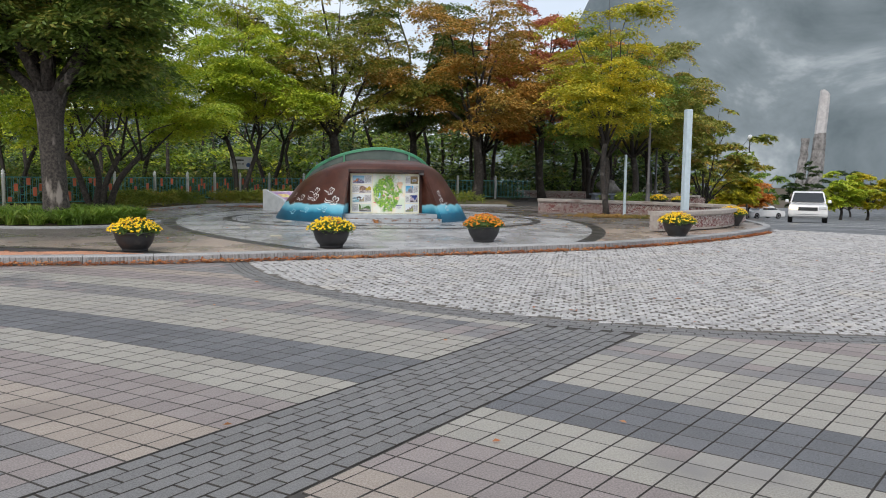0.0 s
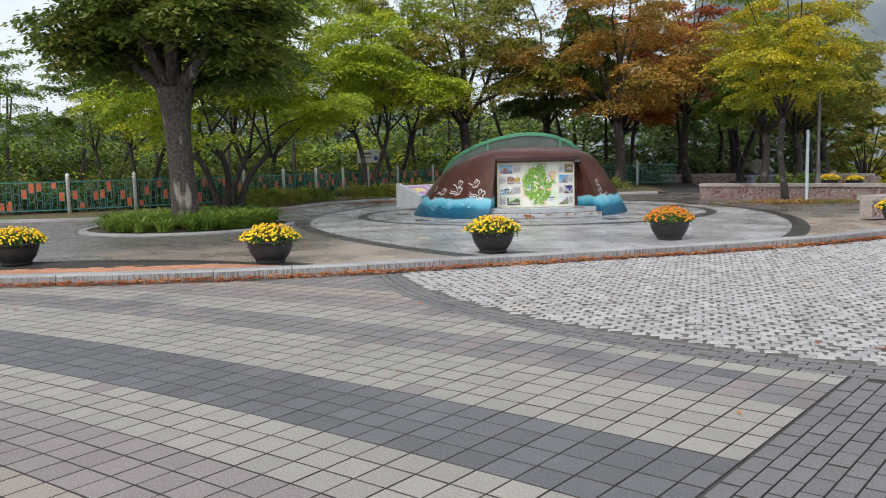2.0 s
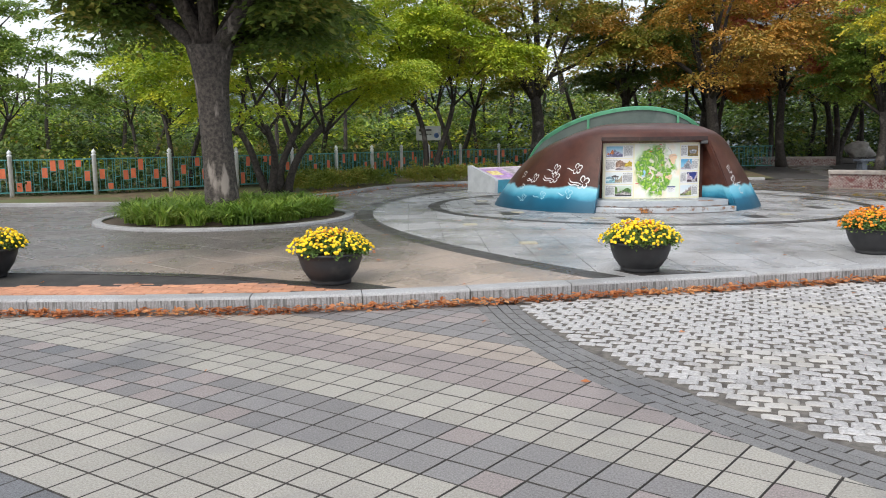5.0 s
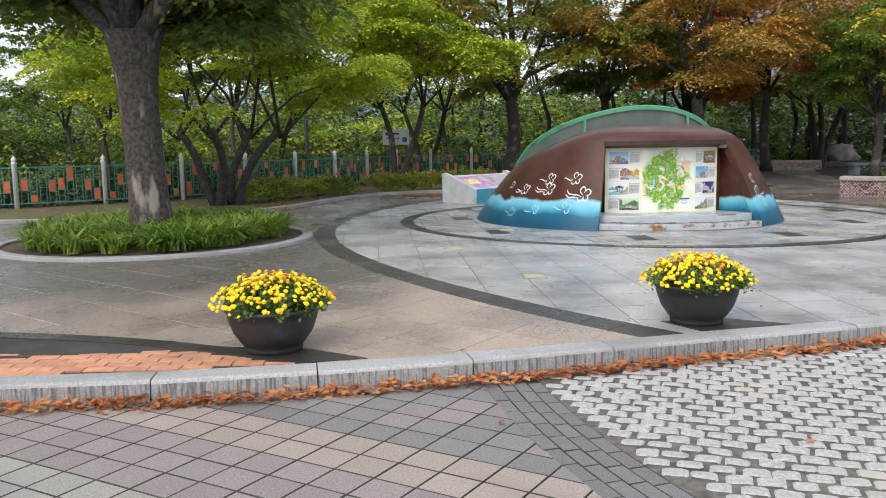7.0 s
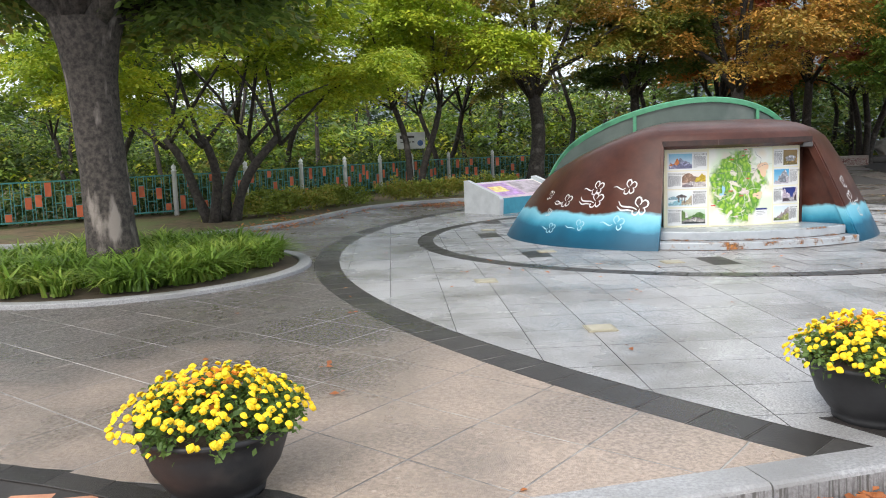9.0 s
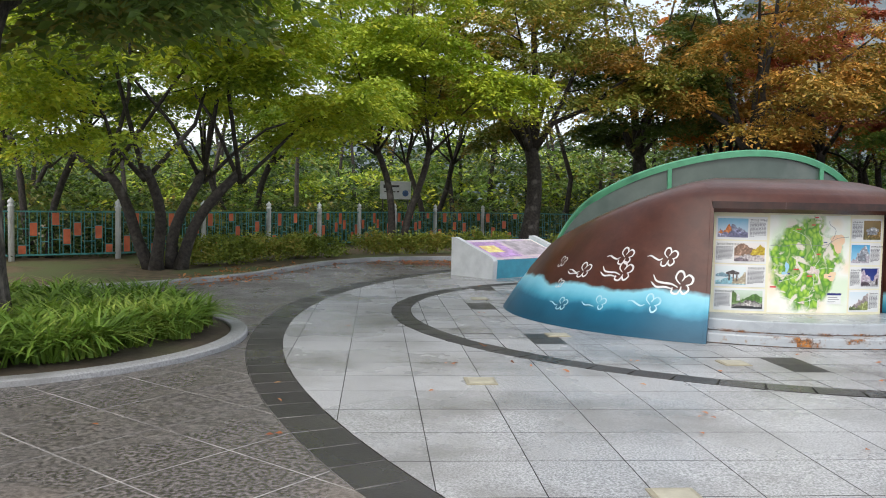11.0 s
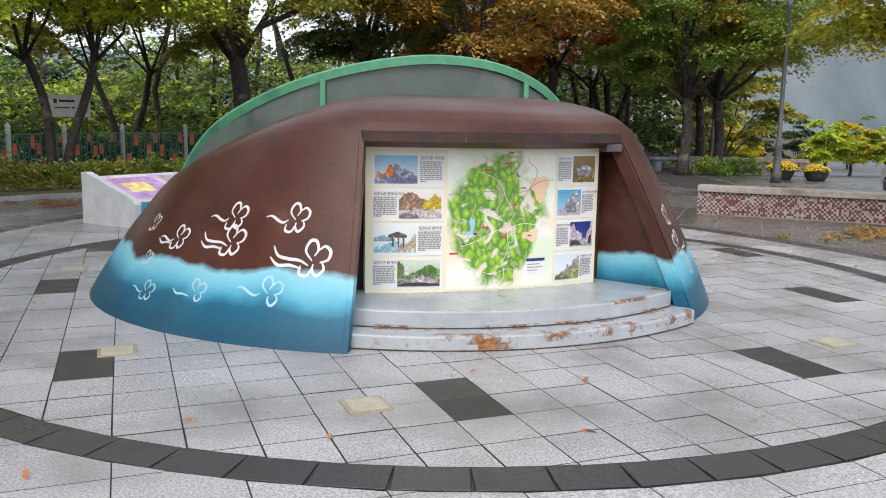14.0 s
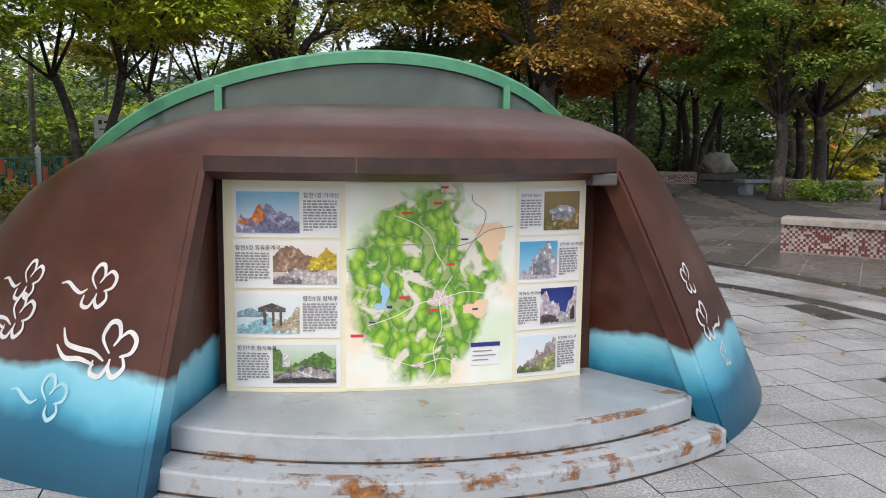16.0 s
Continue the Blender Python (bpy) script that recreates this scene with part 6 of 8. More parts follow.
tree_at("tree", 4.6, 44.5, BZ, 9, 11.6, 0.2, 3.4, 3.6, 34000, 0.15, L_RED, "tall tree with dull red autumn leaves", 1, 90, 0.6)
tree_at("tree", 7.6, 48.0, PLAZA_Z - 0.01, 10, 9.6, 0.27, 2.6, 4.6, 52000, 0.15, L_RUST, "spreading tree with rust orange leaves", 3, 120, 0.62)
tree_at("tree", 7.0, 38.2, PLAZA_Z - 0.01, 11, 8.6, 0.17, 2.2, 3.1, 38000, 0.11, L_MID, "green street tree beside lamp post", 1, 110, 0.56)
tree_at("tree", 8.6, 39.6, PLAZA_Z - 0.01, 12, 8.8, 0.17, 2.3, 3.6, 44000, 0.12, L_OLIVE, "yellowing street tree beside lamp post", 1, 120, 0.6)
tree_at("tree", 13.4, 53.5, PLAZA_Z - 0.01, 13, 9.5, 0.25, 2.2, 3.4, 34000, 0.17, L_OLIVE, "olive green street tree near road", 1, 85, 0.6)
tree_at("tree", -13.0, 33.5, BZ, 14, 9.8, 0.18, 2.0, 3.9, 50000, 0.125, L_LIME, "yellow-green tree behind the fence", 2, 130, 0.68)
tree_at("tree", -18.0, 31.0, BZ, 15, 7.8, 0.14, 1.8, 3.0, 30000, 0.115, L_MID, "pale green tree behind the fence", 2, 60, 0.52)
tree_at("tree", -24.5, 31.0, BZ, 16, 7.2, 0.15, 2.0, 3.0, 22000, 0.12, L_MID, "pale green tree far behind the fence", 2, 60, 0.55)
tree_at("tree", -20.5, 25.0, BZ, 17, 7.6, 0.14, 2.2, 2.7, 24000, 0.12, L_MID, "green tree at the end of the fence", 1, 60, 0.5)
tree_at("tree", -9.5, 41.5, BZ, 18, 9.0, 0.2, 2.4, 3.4, 34000, 0.15, L_OLIVE, "olive tree in the park behind sign", 2, 90, 0.6)
tree_at("tree", 10.5, 45.5, PLAZA_Z - 0.01, 19, 8.8, 0.18, 2.4, 3.0, 40000, 0.15, L_OLIVE, "autumn street tree by the seat wall", 1, 80, 0.55)
tree_at("tree", 1.5, 47.0, BZ, 20, 10.0, 0.22, 2.6, 3.8, 34000, 0.17, L_RUST, "rust coloured tree in the park", 1, 90, 0.62)
for i, (x, y, h, mm, lb) in enumerate(((17.2, 58, 9.0, L_OLIVE, "olive roadside tree in autumn leaf"), (20.8, 70, 10.5, L_OLIVE, "olive roadside tree far off"), (25.5, 84, 10.5, L_MID, "green roadside tree far off"), (26.5, 78, 4.6, L_RUST, "small orange roadside tree far off"),
                                       (30.5, 88, 4.8, L_RUST, "small orange roadside tree far off"), (22.5, 68, 4.2, L_GOLD, "small golden tree at the roadside"), (37.5, 82, 5.2, L_LIME, "yellow-green tree across the road"), (41, 84, 5.4, L_GOLD, "yellow tree across the road"),
                                       (44.5, 84, 5.2, L_LIME, "yellow-green tree across the road"), (48.5, 85, 5.2, L_MID, "green tree across the road"), (53, 86, 5.4, L_LIME, "yellow-green tree across the road"), (33.5, 112, 7.0, L_MID, "green tree at the end of the road"),
                                       (40.0, 112, 7.2, L_MID, "green tree at the end of the road"), (46.5, 114, 8.0, L_SHADE, "dark green tree at the end of the road"), (54, 116, 8.0, L_SHADE, "dark green tree at the end of the road"), (62, 118, 8.0, L_MID, "green tree at the end of the road"))):
    tree_at("tree", x, y, zr(x, y) - 0.05, 30 + i, h, 0.15, 1.1, h * 0.45, 9000, 0.29, mm, lb, 1, 45, 0.55, group="roadside trees")

# ---- dense park greenery behind the fence ----
rn = random.Random(77)
fs = resample(FENCE, 0.25)
# first layer is leaves coloured as if shaded, close behind the fence
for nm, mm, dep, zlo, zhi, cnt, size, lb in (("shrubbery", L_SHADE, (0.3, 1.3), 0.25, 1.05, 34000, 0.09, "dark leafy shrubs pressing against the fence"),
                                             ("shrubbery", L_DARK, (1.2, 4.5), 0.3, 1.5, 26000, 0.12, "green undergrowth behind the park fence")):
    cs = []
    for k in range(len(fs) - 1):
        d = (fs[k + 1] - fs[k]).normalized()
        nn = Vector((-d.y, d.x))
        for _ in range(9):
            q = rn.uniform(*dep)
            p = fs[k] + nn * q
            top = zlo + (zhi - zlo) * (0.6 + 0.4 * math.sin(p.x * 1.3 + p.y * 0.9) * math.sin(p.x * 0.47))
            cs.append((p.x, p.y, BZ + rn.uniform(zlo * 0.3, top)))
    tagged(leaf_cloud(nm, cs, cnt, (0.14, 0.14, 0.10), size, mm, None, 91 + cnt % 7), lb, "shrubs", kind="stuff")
# the shade-coloured sprays gather low, for the dark under the canopy
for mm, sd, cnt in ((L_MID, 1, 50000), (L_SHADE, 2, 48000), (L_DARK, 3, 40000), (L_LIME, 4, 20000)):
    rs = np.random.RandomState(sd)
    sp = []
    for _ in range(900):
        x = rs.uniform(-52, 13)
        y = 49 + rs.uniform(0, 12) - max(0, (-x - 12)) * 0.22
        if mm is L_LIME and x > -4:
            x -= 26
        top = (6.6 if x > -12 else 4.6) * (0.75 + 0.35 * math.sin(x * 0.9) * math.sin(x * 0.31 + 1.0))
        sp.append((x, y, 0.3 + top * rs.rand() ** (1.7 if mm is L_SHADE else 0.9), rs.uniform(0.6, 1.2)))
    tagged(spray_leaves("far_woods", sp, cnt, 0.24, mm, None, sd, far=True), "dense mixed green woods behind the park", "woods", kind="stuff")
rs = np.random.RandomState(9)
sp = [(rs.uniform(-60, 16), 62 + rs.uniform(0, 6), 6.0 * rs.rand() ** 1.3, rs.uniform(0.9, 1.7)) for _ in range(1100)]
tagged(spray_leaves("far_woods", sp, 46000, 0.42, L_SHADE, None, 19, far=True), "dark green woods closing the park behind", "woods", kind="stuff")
bm = bmesh.new()
rs = random.Random(5)
for _ in range(48):
    x, y = rs.uniform(-40, 10), rs.uniform(44, 56)
    tube(bm, [(x, y, 0), (x + rs.uniform(-0.3, 0.3), y, 2.5), (x + rs.uniform(-0.8, 0.8), y, 6)], [0.13, 0.10, 0.05], 6)
tagged(bm_to("woods_trunks", bm, M_BARK), "dark trunks of the woods behind the park", "woods", kind="stuff")

# ---- mountains with painted mist ----
M_MOUNT = bpy.data.materials.new("painted_mist_mountain")
M_MOUNT.use_nodes = True
n, l = M_MOUNT.node_tree.nodes, M_MOUNT.node_tree.links
geo = n.new("ShaderNodeNewGeometry")
mp = n.new("ShaderNodeMapping")
mp.inputs["Scale"].default_value = (0.0065, 0.0065, 0.0075)
mp.inputs["Rotation"].default_value = (0.0, 0.5, 0.0)
l.new(geo.outputs["Position"], mp.inputs["Vector"])
t1 = n.new("ShaderNodeTexNoise")
t1.inputs["Scale"].default_value = 1.0
t1.inputs["Detail"].default_value = 6
t1.inputs["Roughness"].default_value = 0.6
t1.inputs["Distortion"].default_value = 0.5
l.new(mp.outputs[0], t1.inputs["Vector"])
# mist and haze are painted: slate to pale grey, by noise
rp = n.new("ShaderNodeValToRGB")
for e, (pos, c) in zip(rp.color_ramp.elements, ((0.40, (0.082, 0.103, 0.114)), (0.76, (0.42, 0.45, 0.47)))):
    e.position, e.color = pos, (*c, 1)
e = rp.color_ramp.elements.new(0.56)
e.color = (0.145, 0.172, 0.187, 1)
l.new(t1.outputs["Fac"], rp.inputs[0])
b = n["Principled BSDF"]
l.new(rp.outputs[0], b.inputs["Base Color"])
# the slopes also glow a little, to stand in for hazy air
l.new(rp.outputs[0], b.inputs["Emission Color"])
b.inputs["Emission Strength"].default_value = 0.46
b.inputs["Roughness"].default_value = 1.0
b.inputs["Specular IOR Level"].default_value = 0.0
bm = bmesh.new()
cols = []
for k in range(121):
    az = radians(-75 + k * 1.25)
    r = 620
    deg = math.degrees(az)
    top = 62 + 26 * noise.noise(Vector((k * 0.09, 1.7, 0))) + 8 * noise.noise(Vector((k * 0.4, 5.0, 0)))
    w = max(0.0, min(1.0, (deg - 2) / 12))
    top += 230 * w * w * (3 - 2 * w)
    col = []
    for j in range(9):
        q = j / 8
        rr = r + 160 * q + 18 * noise.noise(Vector((k * 0.2, q * 3, 2)))
        col.append(bm.verts.new((rr * math.sin(az), rr * math.cos(az), -12 + top * q)))
    cols.append(col)
for a, c in zip(cols, cols[1:]):
    for j in range(8):
        bm.faces.new((a[j], a[j + 1], c[j + 1], c[j]))
tagged(bm_to("mountain_backdrop", bm, M_MOUNT, smooth=True), "dark blue-grey mountain slopes with painted mist and glow", "mountain", kind="structure")

# ---- stone pylon far across the road ----
M_PYL = mat("rough_stone_pylon", (0.30, 0.29, 0.28), (0.12, 0.115, 0.11), 1.2, 0.9, bump=1.0, bscale=4)
M_PYLT = mat("pale_stone_pylon", (0.55, 0.54, 0.53), (0.42, 0.41, 0.41), 1.5, 0.8)
pyl = thing("stone_pylon", pose(62.7, 150, -3.2, 0, 0, 0), "tall rough stone memorial pylon in two leaning shafts", "monument")
for nm, x0, w, h0, h, lean, mm, lb in (("shaft", 0.0, 1.35, 0.0, 13.0, 0.075, M_PYL, "rough stone shaft"), ("shaft", -2.5, 0.9, 0.0, 12.0, 0.075, M_PYL, "shorter rough stone shaft"), ("cap_stone", 0.0, 0.98, 12.8, 20.6, 0.072, M_PYLT, "pale smooth cap stone cut aslant")):
    bm = bmesh.new()
    lathe(bm, [(w * (1.05 - 0.28 * q) if nm == "shaft" else w * (1.0 - 0.12 * q), h0 + (h - h0) * q) for q in (k / 12 for k in range(13))], 9)
    for v in bm.verts:
        if nm == "cap_stone" and v.co.z > 18.5:
            v.co.z -= max(0.0, v.co.x * 0.9 + 0.3) * (v.co.z - 18.5) / 2.1
        rough = 0.05 if nm == "cap_stone" else 0.28
        v.co.x += rough * noise.noise(v.co * 1.1) + lean * v.co.z
        v.co.y += rough * noise.noise(v.co * 1.1 + Vector((4, 0, 0)))
    bmesh.ops.translate(bm, verts=bm.verts, vec=(x0, 0, 0))
    part(nm, bm, mm, pyl, lb)


# ---- parked and stopped vehicles ----
M_CARW = mat("white_car_paint", (0.78, 0.79, 0.80), (0.72, 0.73, 0.74), 3, 0.15, spec=0.6)
M_CARG = mat("dark_car_glass", (0.02, 0.025, 0.03), (0.015, 0.02, 0.022), 3, 0.05)
M_TYRE = mat("black_rubber", (0.02, 0.02, 0.02), (0.012, 0.012, 0.012), 20, 0.8)
M_RIM = mat("grey_alloy", (0.45, 0.45, 0.46), (0.35, 0.35, 0.36), 20, 0.3, metal=0.8)
M_LAMP = bpy.data.materials.new("lit_headlamp")
M_LAMP.use_nodes = True
M_LAMP.node_tree.nodes["Principled BSDF"].inputs["Emission Color"].default_value = (1.0, 0.72, 0.35, 1)
M_LAMP.node_tree.nodes["Principled BSDF"].inputs["Emission Strength"].default_value = 6.0
M_LENS = mat("clear_lamp_lens", (0.6, 0.62, 0.64), (0.5, 0.52, 0.54), 8, 0.1)


def car(m, suv, label, lit=False):
    t = thing("car", m, label, "car", "cars")
    L, W = (4.6, 1.86) if suv else (4.7, 1.82)
    roof = 1.66 if suv else 1.42
    belt = 1.02 if suv else 0.92
    low = 0.30 if suv else 0.24
    body = [(-L / 2, low + 0.1), (-L / 2, 0.72), (-L / 2 + 0.12, belt - 0.12), (-L / 2 + 1.15, belt + 0.0), (L / 2 - (0.25 if suv else 0.95), belt + 0.02), (L / 2 - 0.04, belt - 0.08), (L / 2, 0.6), (L / 2 - 0.05, low), (-L / 2 + 0.1, low)]
    cabin = [(-L / 2 + 1.15, belt - 0.02), (-L / 2 + 1.95, roof - 0.06), (-L / 2 + 2.3, roof), (L / 2 - (0.75 if suv else 1.6), roof), (L / 2 - (0.28 if suv else 0.75), belt - 0.02)]
    for nm, prof, w0, w1, mm in (("body", body, W / 2, W / 2 - 0.05, M_CARW), ("cabin", cabin, W / 2 - 0.07, W / 2 - 0.20, M_CARW)):
        bm = bmesh.new()
        zmin, zmax = min(p[1] for p in prof), max(p[1] for p in prof)
        aa, bb = [], []
        for x, z in prof:
            w = w0 + (w1 - w0) * (z - zmin) / (zmax - zmin)
            aa.append(bm.verts.new((x, -w, z)))
            bb.append(bm.verts.new((x, w, z)))
        bm.faces.new(aa)
        bm.faces.new(bb[::-1])
        for i in range(len(prof)):
            bm.faces.new((aa[i], bb[i], bb[(i + 1) % len(prof)], aa[(i + 1) % len(prof)]))
        flip_up(bm)
        bmesh.ops.bevel(bm, geom=list(bm.edges), offset=0.05, segments=2, affect="EDGES")
        part(nm, bm, mm, t)
    # windscreen, rear and side glass set just proud of the cabin
    x0, x1, xr0, xr1 = -L / 2 + 1.22, -L / 2 + 1.93, L / 2 - (0.74 if suv else 1.58), L / 2 - (0.3 if suv else 0.8)
    bm = bmesh.new()
    wa, wb = W / 2 - 0.16, W / 2 - 0.26
    bm.faces.new([bm.verts.new(c) for c in ((x0 - 0.06, -wa, belt + 0.07), (x0 - 0.06, wa, belt + 0.07), (x1 - 0.09, wb, roof - 0.10), (x1 - 0.09, -wb, roof - 0.10))])
    part("windscreen", bm, M_CARG, t)
    for sg in (-1, 1):
        bm = bmesh.new()
        ya, yb = sg * (W / 2 - 0.075), sg * (W / 2 - 0.185)
        bm.faces.new([bm.verts.new(c) for c in ((x0 + 0.2, ya, belt + 0.06), (xr1 - 0.15, ya, belt + 0.06), (xr0 - 0.05, yb, roof - 0.1), (x1 + 0.12, yb, roof - 0.1))])
        part("side_window", bm, M_CARG, t)
        for xw in (-L / 2 + 0.9, L / 2 - 0.95):
            bm = bmesh.new()
            lathe(bm, [(0.2, -0.1), (0.31, -0.1), (0.335, -0.07), (0.335, 0.07), (0.31, 0.1), (0.2, 0.1)], 20)
            bmesh.ops.rotate(bm, verts=bm.verts, matrix=Matrix.Rotation(radians(90), 3, "X"))
            bmesh.ops.translate(bm, verts=bm.verts, vec=(xw, sg * (W / 2 - 0.1), 0.335))
            wh = part("wheel", bm, M_TYRE, t)
            bm = bmesh.new()
            lathe(bm, [(0.2, -0.02), (0.2, 0.105), (0.05, 0.09)], 14)
            bmesh.ops.rotate(bm, verts=bm.verts, matrix=Matrix.Rotation(radians(-90 * sg), 3, "X"))
            bmesh.ops.translate(bm, verts=bm.verts, vec=(xw, sg * (W / 2 - 0.1), 0.335))
            part("rim", bm, M_RIM, wh)
        bm = bmesh.new()
        box(bm, -L / 2 - 0.02, -L / 2 + 0.2, sg * (W / 2 - 0.25) - 0.18, sg * (W / 2 - 0.25) + 0.18, 0.70, 0.86, 0.03)
        part("headlight", bm, M_LAMP if (lit and sg == 1) else M_LENS, t, "lit headlight" if (lit and sg == 1) else "")
        bm = bmesh.new()
        box(bm, -L / 2 + 1.35, -L / 2 + 1.5, sg * (W / 2 + 0.08) - 0.09, sg * (W / 2 + 0.08) + 0.09, belt + 0.02, belt + 0.17, 0.03)
        part("mirror", bm, M_CARW, t)
    bm = bmesh.new()
    box(bm, -L / 2 - 0.02, -L / 2 + 0.05, -0.45, 0.45, 0.62, 0.80, 0.015)
    part("grille", bm, M_CARG, t)
    bm = bmesh.new()
    box(bm, -L / 2 - 0.03, -L / 2 + 0.05, -0.26, 0.26, 0.45, 0.56, 0.008)
    part("number_plate", bm, M_WHITE, t)
    return t


car(pose(18.6, 44.0, zr(18.6, 44.0), 0, 2.0, 68), True, "white sport utility car with one lit headlight", True)
car(pose(33.4, 92, zr(33.4, 92), 0, 0, 20), False, "white sedan parked at the roadside behind trees")

# road lines
M_LINE = mat("white_road_paint", (0.72, 0.72, 0.70), (0.6, 0.6, 0.58), 8, 0.6, bump=0.2, bscale=80)
for line, w in (([(12.4, 38), (12.0, 34), (12.6, 30.5), (14.5, 27.2), (18, 24.5), (24, 22)], 0.16), ([(16, 60), (14.8, 50), (14.2, 42), (15.5, 35), (19, 30), (26, 26.5)], 0.16), ([(22, 60), (20, 46), (21, 36), (26, 31), (34, 28)], 0.14), ([(12.6, 25.2), (15, 22.6), (19, 20.6)], 0.14)):
    bm = bmesh.new()
    pts = spline(line, 12)
    rows = []
    for k, p in enumerate(pts):
        d = (pts[min(k + 1, len(pts) - 1)] - pts[max(k - 1, 0)]).normalized()
        nn = Vector((-d.y, d.x)) * w / 2
        rows.append((bm.verts.new((*(p - nn), zr(p.x, p.y) + 0.012)), bm.verts.new((*(p + nn), zr(p.x, p.y) + 0.012))))
    for a, c in zip(rows, rows[1:]):
        bm.faces.new((a[0], a[1], c[1], c[0]))
    for f in bm.faces:
        f.normal_update()
        if f.normal.z < 0:
            f.normal_flip()
    tagged(bm_to("road_line", bm, M_LINE), "worn white painted road line", "road line", kind="structure")

# boulder on a plinth, stone bench, low green bush
bld = thing("boulder", pose(9.0, 49.5, PLAZA_Z - 0.01), "pale rough boulder on a dark stone plinth", "rock")
bm = bmesh.new()
bmesh.ops.create_icosphere(bm, subdivisions=4, radius=0.6)
for v in bm.verts:
    u = v.co.normalized()
    cut = min(1.0, 0.62 / max(abs(u.x * 0.8 + u.z * 0.6), 0.01), 0.7 / max(abs(u.z * 0.75 - u.x * 0.5 + u.y * 0.4), 0.01), 0.75 / max(abs(u.y * 0.8 + u.z * 0.3), 0.01))
    v.co = Vector((u.x * 0.72, u.y * 0.45, u.z * 0.62)) * cut * (1 + 0.3 * noise.noise(u * 1.6 + Vector((3, 1, 2))) + 0.1 * noise.noise(u * 5) + 0.04 * noise.noise(u * 14))
    v.co.x += 0.25 * max(v.co.z, 0)
    v.co.z = max(v.co.z, -0.3) + 0.58
part("stone", bm, M_ROCK, bld, smooth=True)
bm = bmesh.new()
box(bm, -0.95, 0.95, -0.6, 0.6, 0, 0.3, 0.04)
part("plinth", bm, M_BLACK, bld, "dark stone plinth")
M_SLATE = mat("blue_grey_slate", (0.17, 0.2, 0.25), (0.11, 0.13, 0.16), 6, 0.5, 0.7, bump=0.3)
bn = thing("stone_bench", pose(7.2, 40.2, PLAZA_Z - 0.01, 0, 0, 20), "low blue-grey stone bench", "bench")
bm = bmesh.new()
box(bm, -0.65, 0.65, -0.24, 0.24, 0.34, 0.44, 0.02)
part("seat", bm, M_SLATE, bn)
for u in (-0.42, 0.42):
    bm = bmesh.new()
    box(bm, u - 0.12, u + 0.12, -0.18, 0.18, 0, 0.345, 0.02)
    part("leg", bm, M_SLATE, bn)
L_LITTER = leaf_mat("grass_and_litter", (0.12, 0.17, 0.03), (0.34, 0.22, 0.07), (0.52, 0.30, 0.10))
rn = random.Random(4)
tagged(leaf_cloud("low_bush", [(8.1 + rn.gauss(0, 0.5), 38.3 + rn.gauss(0, 0.25), PLAZA_Z + 0.1 + rn.random() * 0.35) for _ in range(60)], 4000, (0.07, 0.07, 0.05), 0.08, L_MID, None, 5), "low green bush at the foot of street trees", "bush", kind="stuff")
tagged(leaf_cloud("grass_patch", [(4.9 + rn.gauss(0, 0.75), 25.0 + rn.gauss(0, 0.3), PLAZA_Z + 0.02 + rn.random() * 0.04) for _ in range(120)], 3600, (0.06, 0.06, 0.012), 0.055, L_LITTER, None, 6), "thin grass and dry leaf litter at the young tree", "grass", kind="stuff")

# ---- fallen leaves ----
M_DRY = leaf_mat("dry_leaf", (0.24, 0.075, 0.025), (0.50, 0.18, 0.06), (0.66, 0.36, 0.15))
rs = np.random.RandomState(12)
gl = resample(KERB_LINE, 0.02)
cs = []
for p in gl:
    if -9 < p.x < 8.6 and p.y < 22.5:
        d = 0.055 + abs(rs.normal()) * 0.045
        k = KERB[min(range(len(KERB) - 1), key=lambda i: (KERB[i] - p).length_squared)]
        cs.append((p.x + 0.35 * d + 0.02, p.y - 0.93 * d, 0.012 + 0.035 * rs.rand()))
ob = leaf_cloud("fallen_leaves", cs, 5600, (0.03, 0.03, 0.010), 0.060, M_DRY, None, 8, up=1.5, aspect=1.9)
tagged(ob, "brown and orange dry leaves along the gutter", "fallen leaves", kind="stuff")
cs = []
while len(cs) < 420:
    x, y = rs.uniform(-11, 8), rs.uniform(1.5, 31)
    p = Vector((x, y))
    if (p - HULL_C).length < 2.7:
        continue
    ks = kerb_side(p)
    if -0.05 < ks < 0.25 or (ks < 0 and rs.rand() < 0.75) or (ks > 0 and x < 2 and rs.rand() < 0.45):
        continue
    cs.append((x, y, (zp(x, y) if ks > 0 else 0.0) + 0.012))
M_YLEAF = leaf_mat("fallen_yellow_leaf", (0.30, 0.16, 0.05), (0.60, 0.42, 0.12), (0.72, 0.62, 0.28))
wet = [(rs.uniform(1.2, 8.0), rs.uniform(18.5, 30.0)) for _ in range(420)]
wet = [(x, y, zp(x, y) + 0.01) for x, y in wet if (Vector((x, y)) - HULL_C).length > 2.9 and kerb_side(Vector((x, y))) > 0.3]
tagged(leaf_cloud("scattered_leaves", wet, 420, (0.02, 0.02, 0.001), 0.045, M_YLEAF, None, 14, up=1.6, aspect=1.6), "scattered yellow leaves on the wet plaza paving", "fallen leaves", kind="stuff")
tagged(leaf_cloud("scattered_leaves", cs, 480, (0.02, 0.02, 0.001), 0.05, M_DRY, None, 9, up=1.6, aspect=1.7), "scattered brown and yellow leaves on the wet paving", "fallen leaves", kind="stuff")
cs = [(-7.9 + 4.2 * q + rs.normal() * 0.3, 28.2 + 2.3 * q + rs.normal() * 0.35, PLAZA_Z + 0.012) for q in rs.rand(160)]
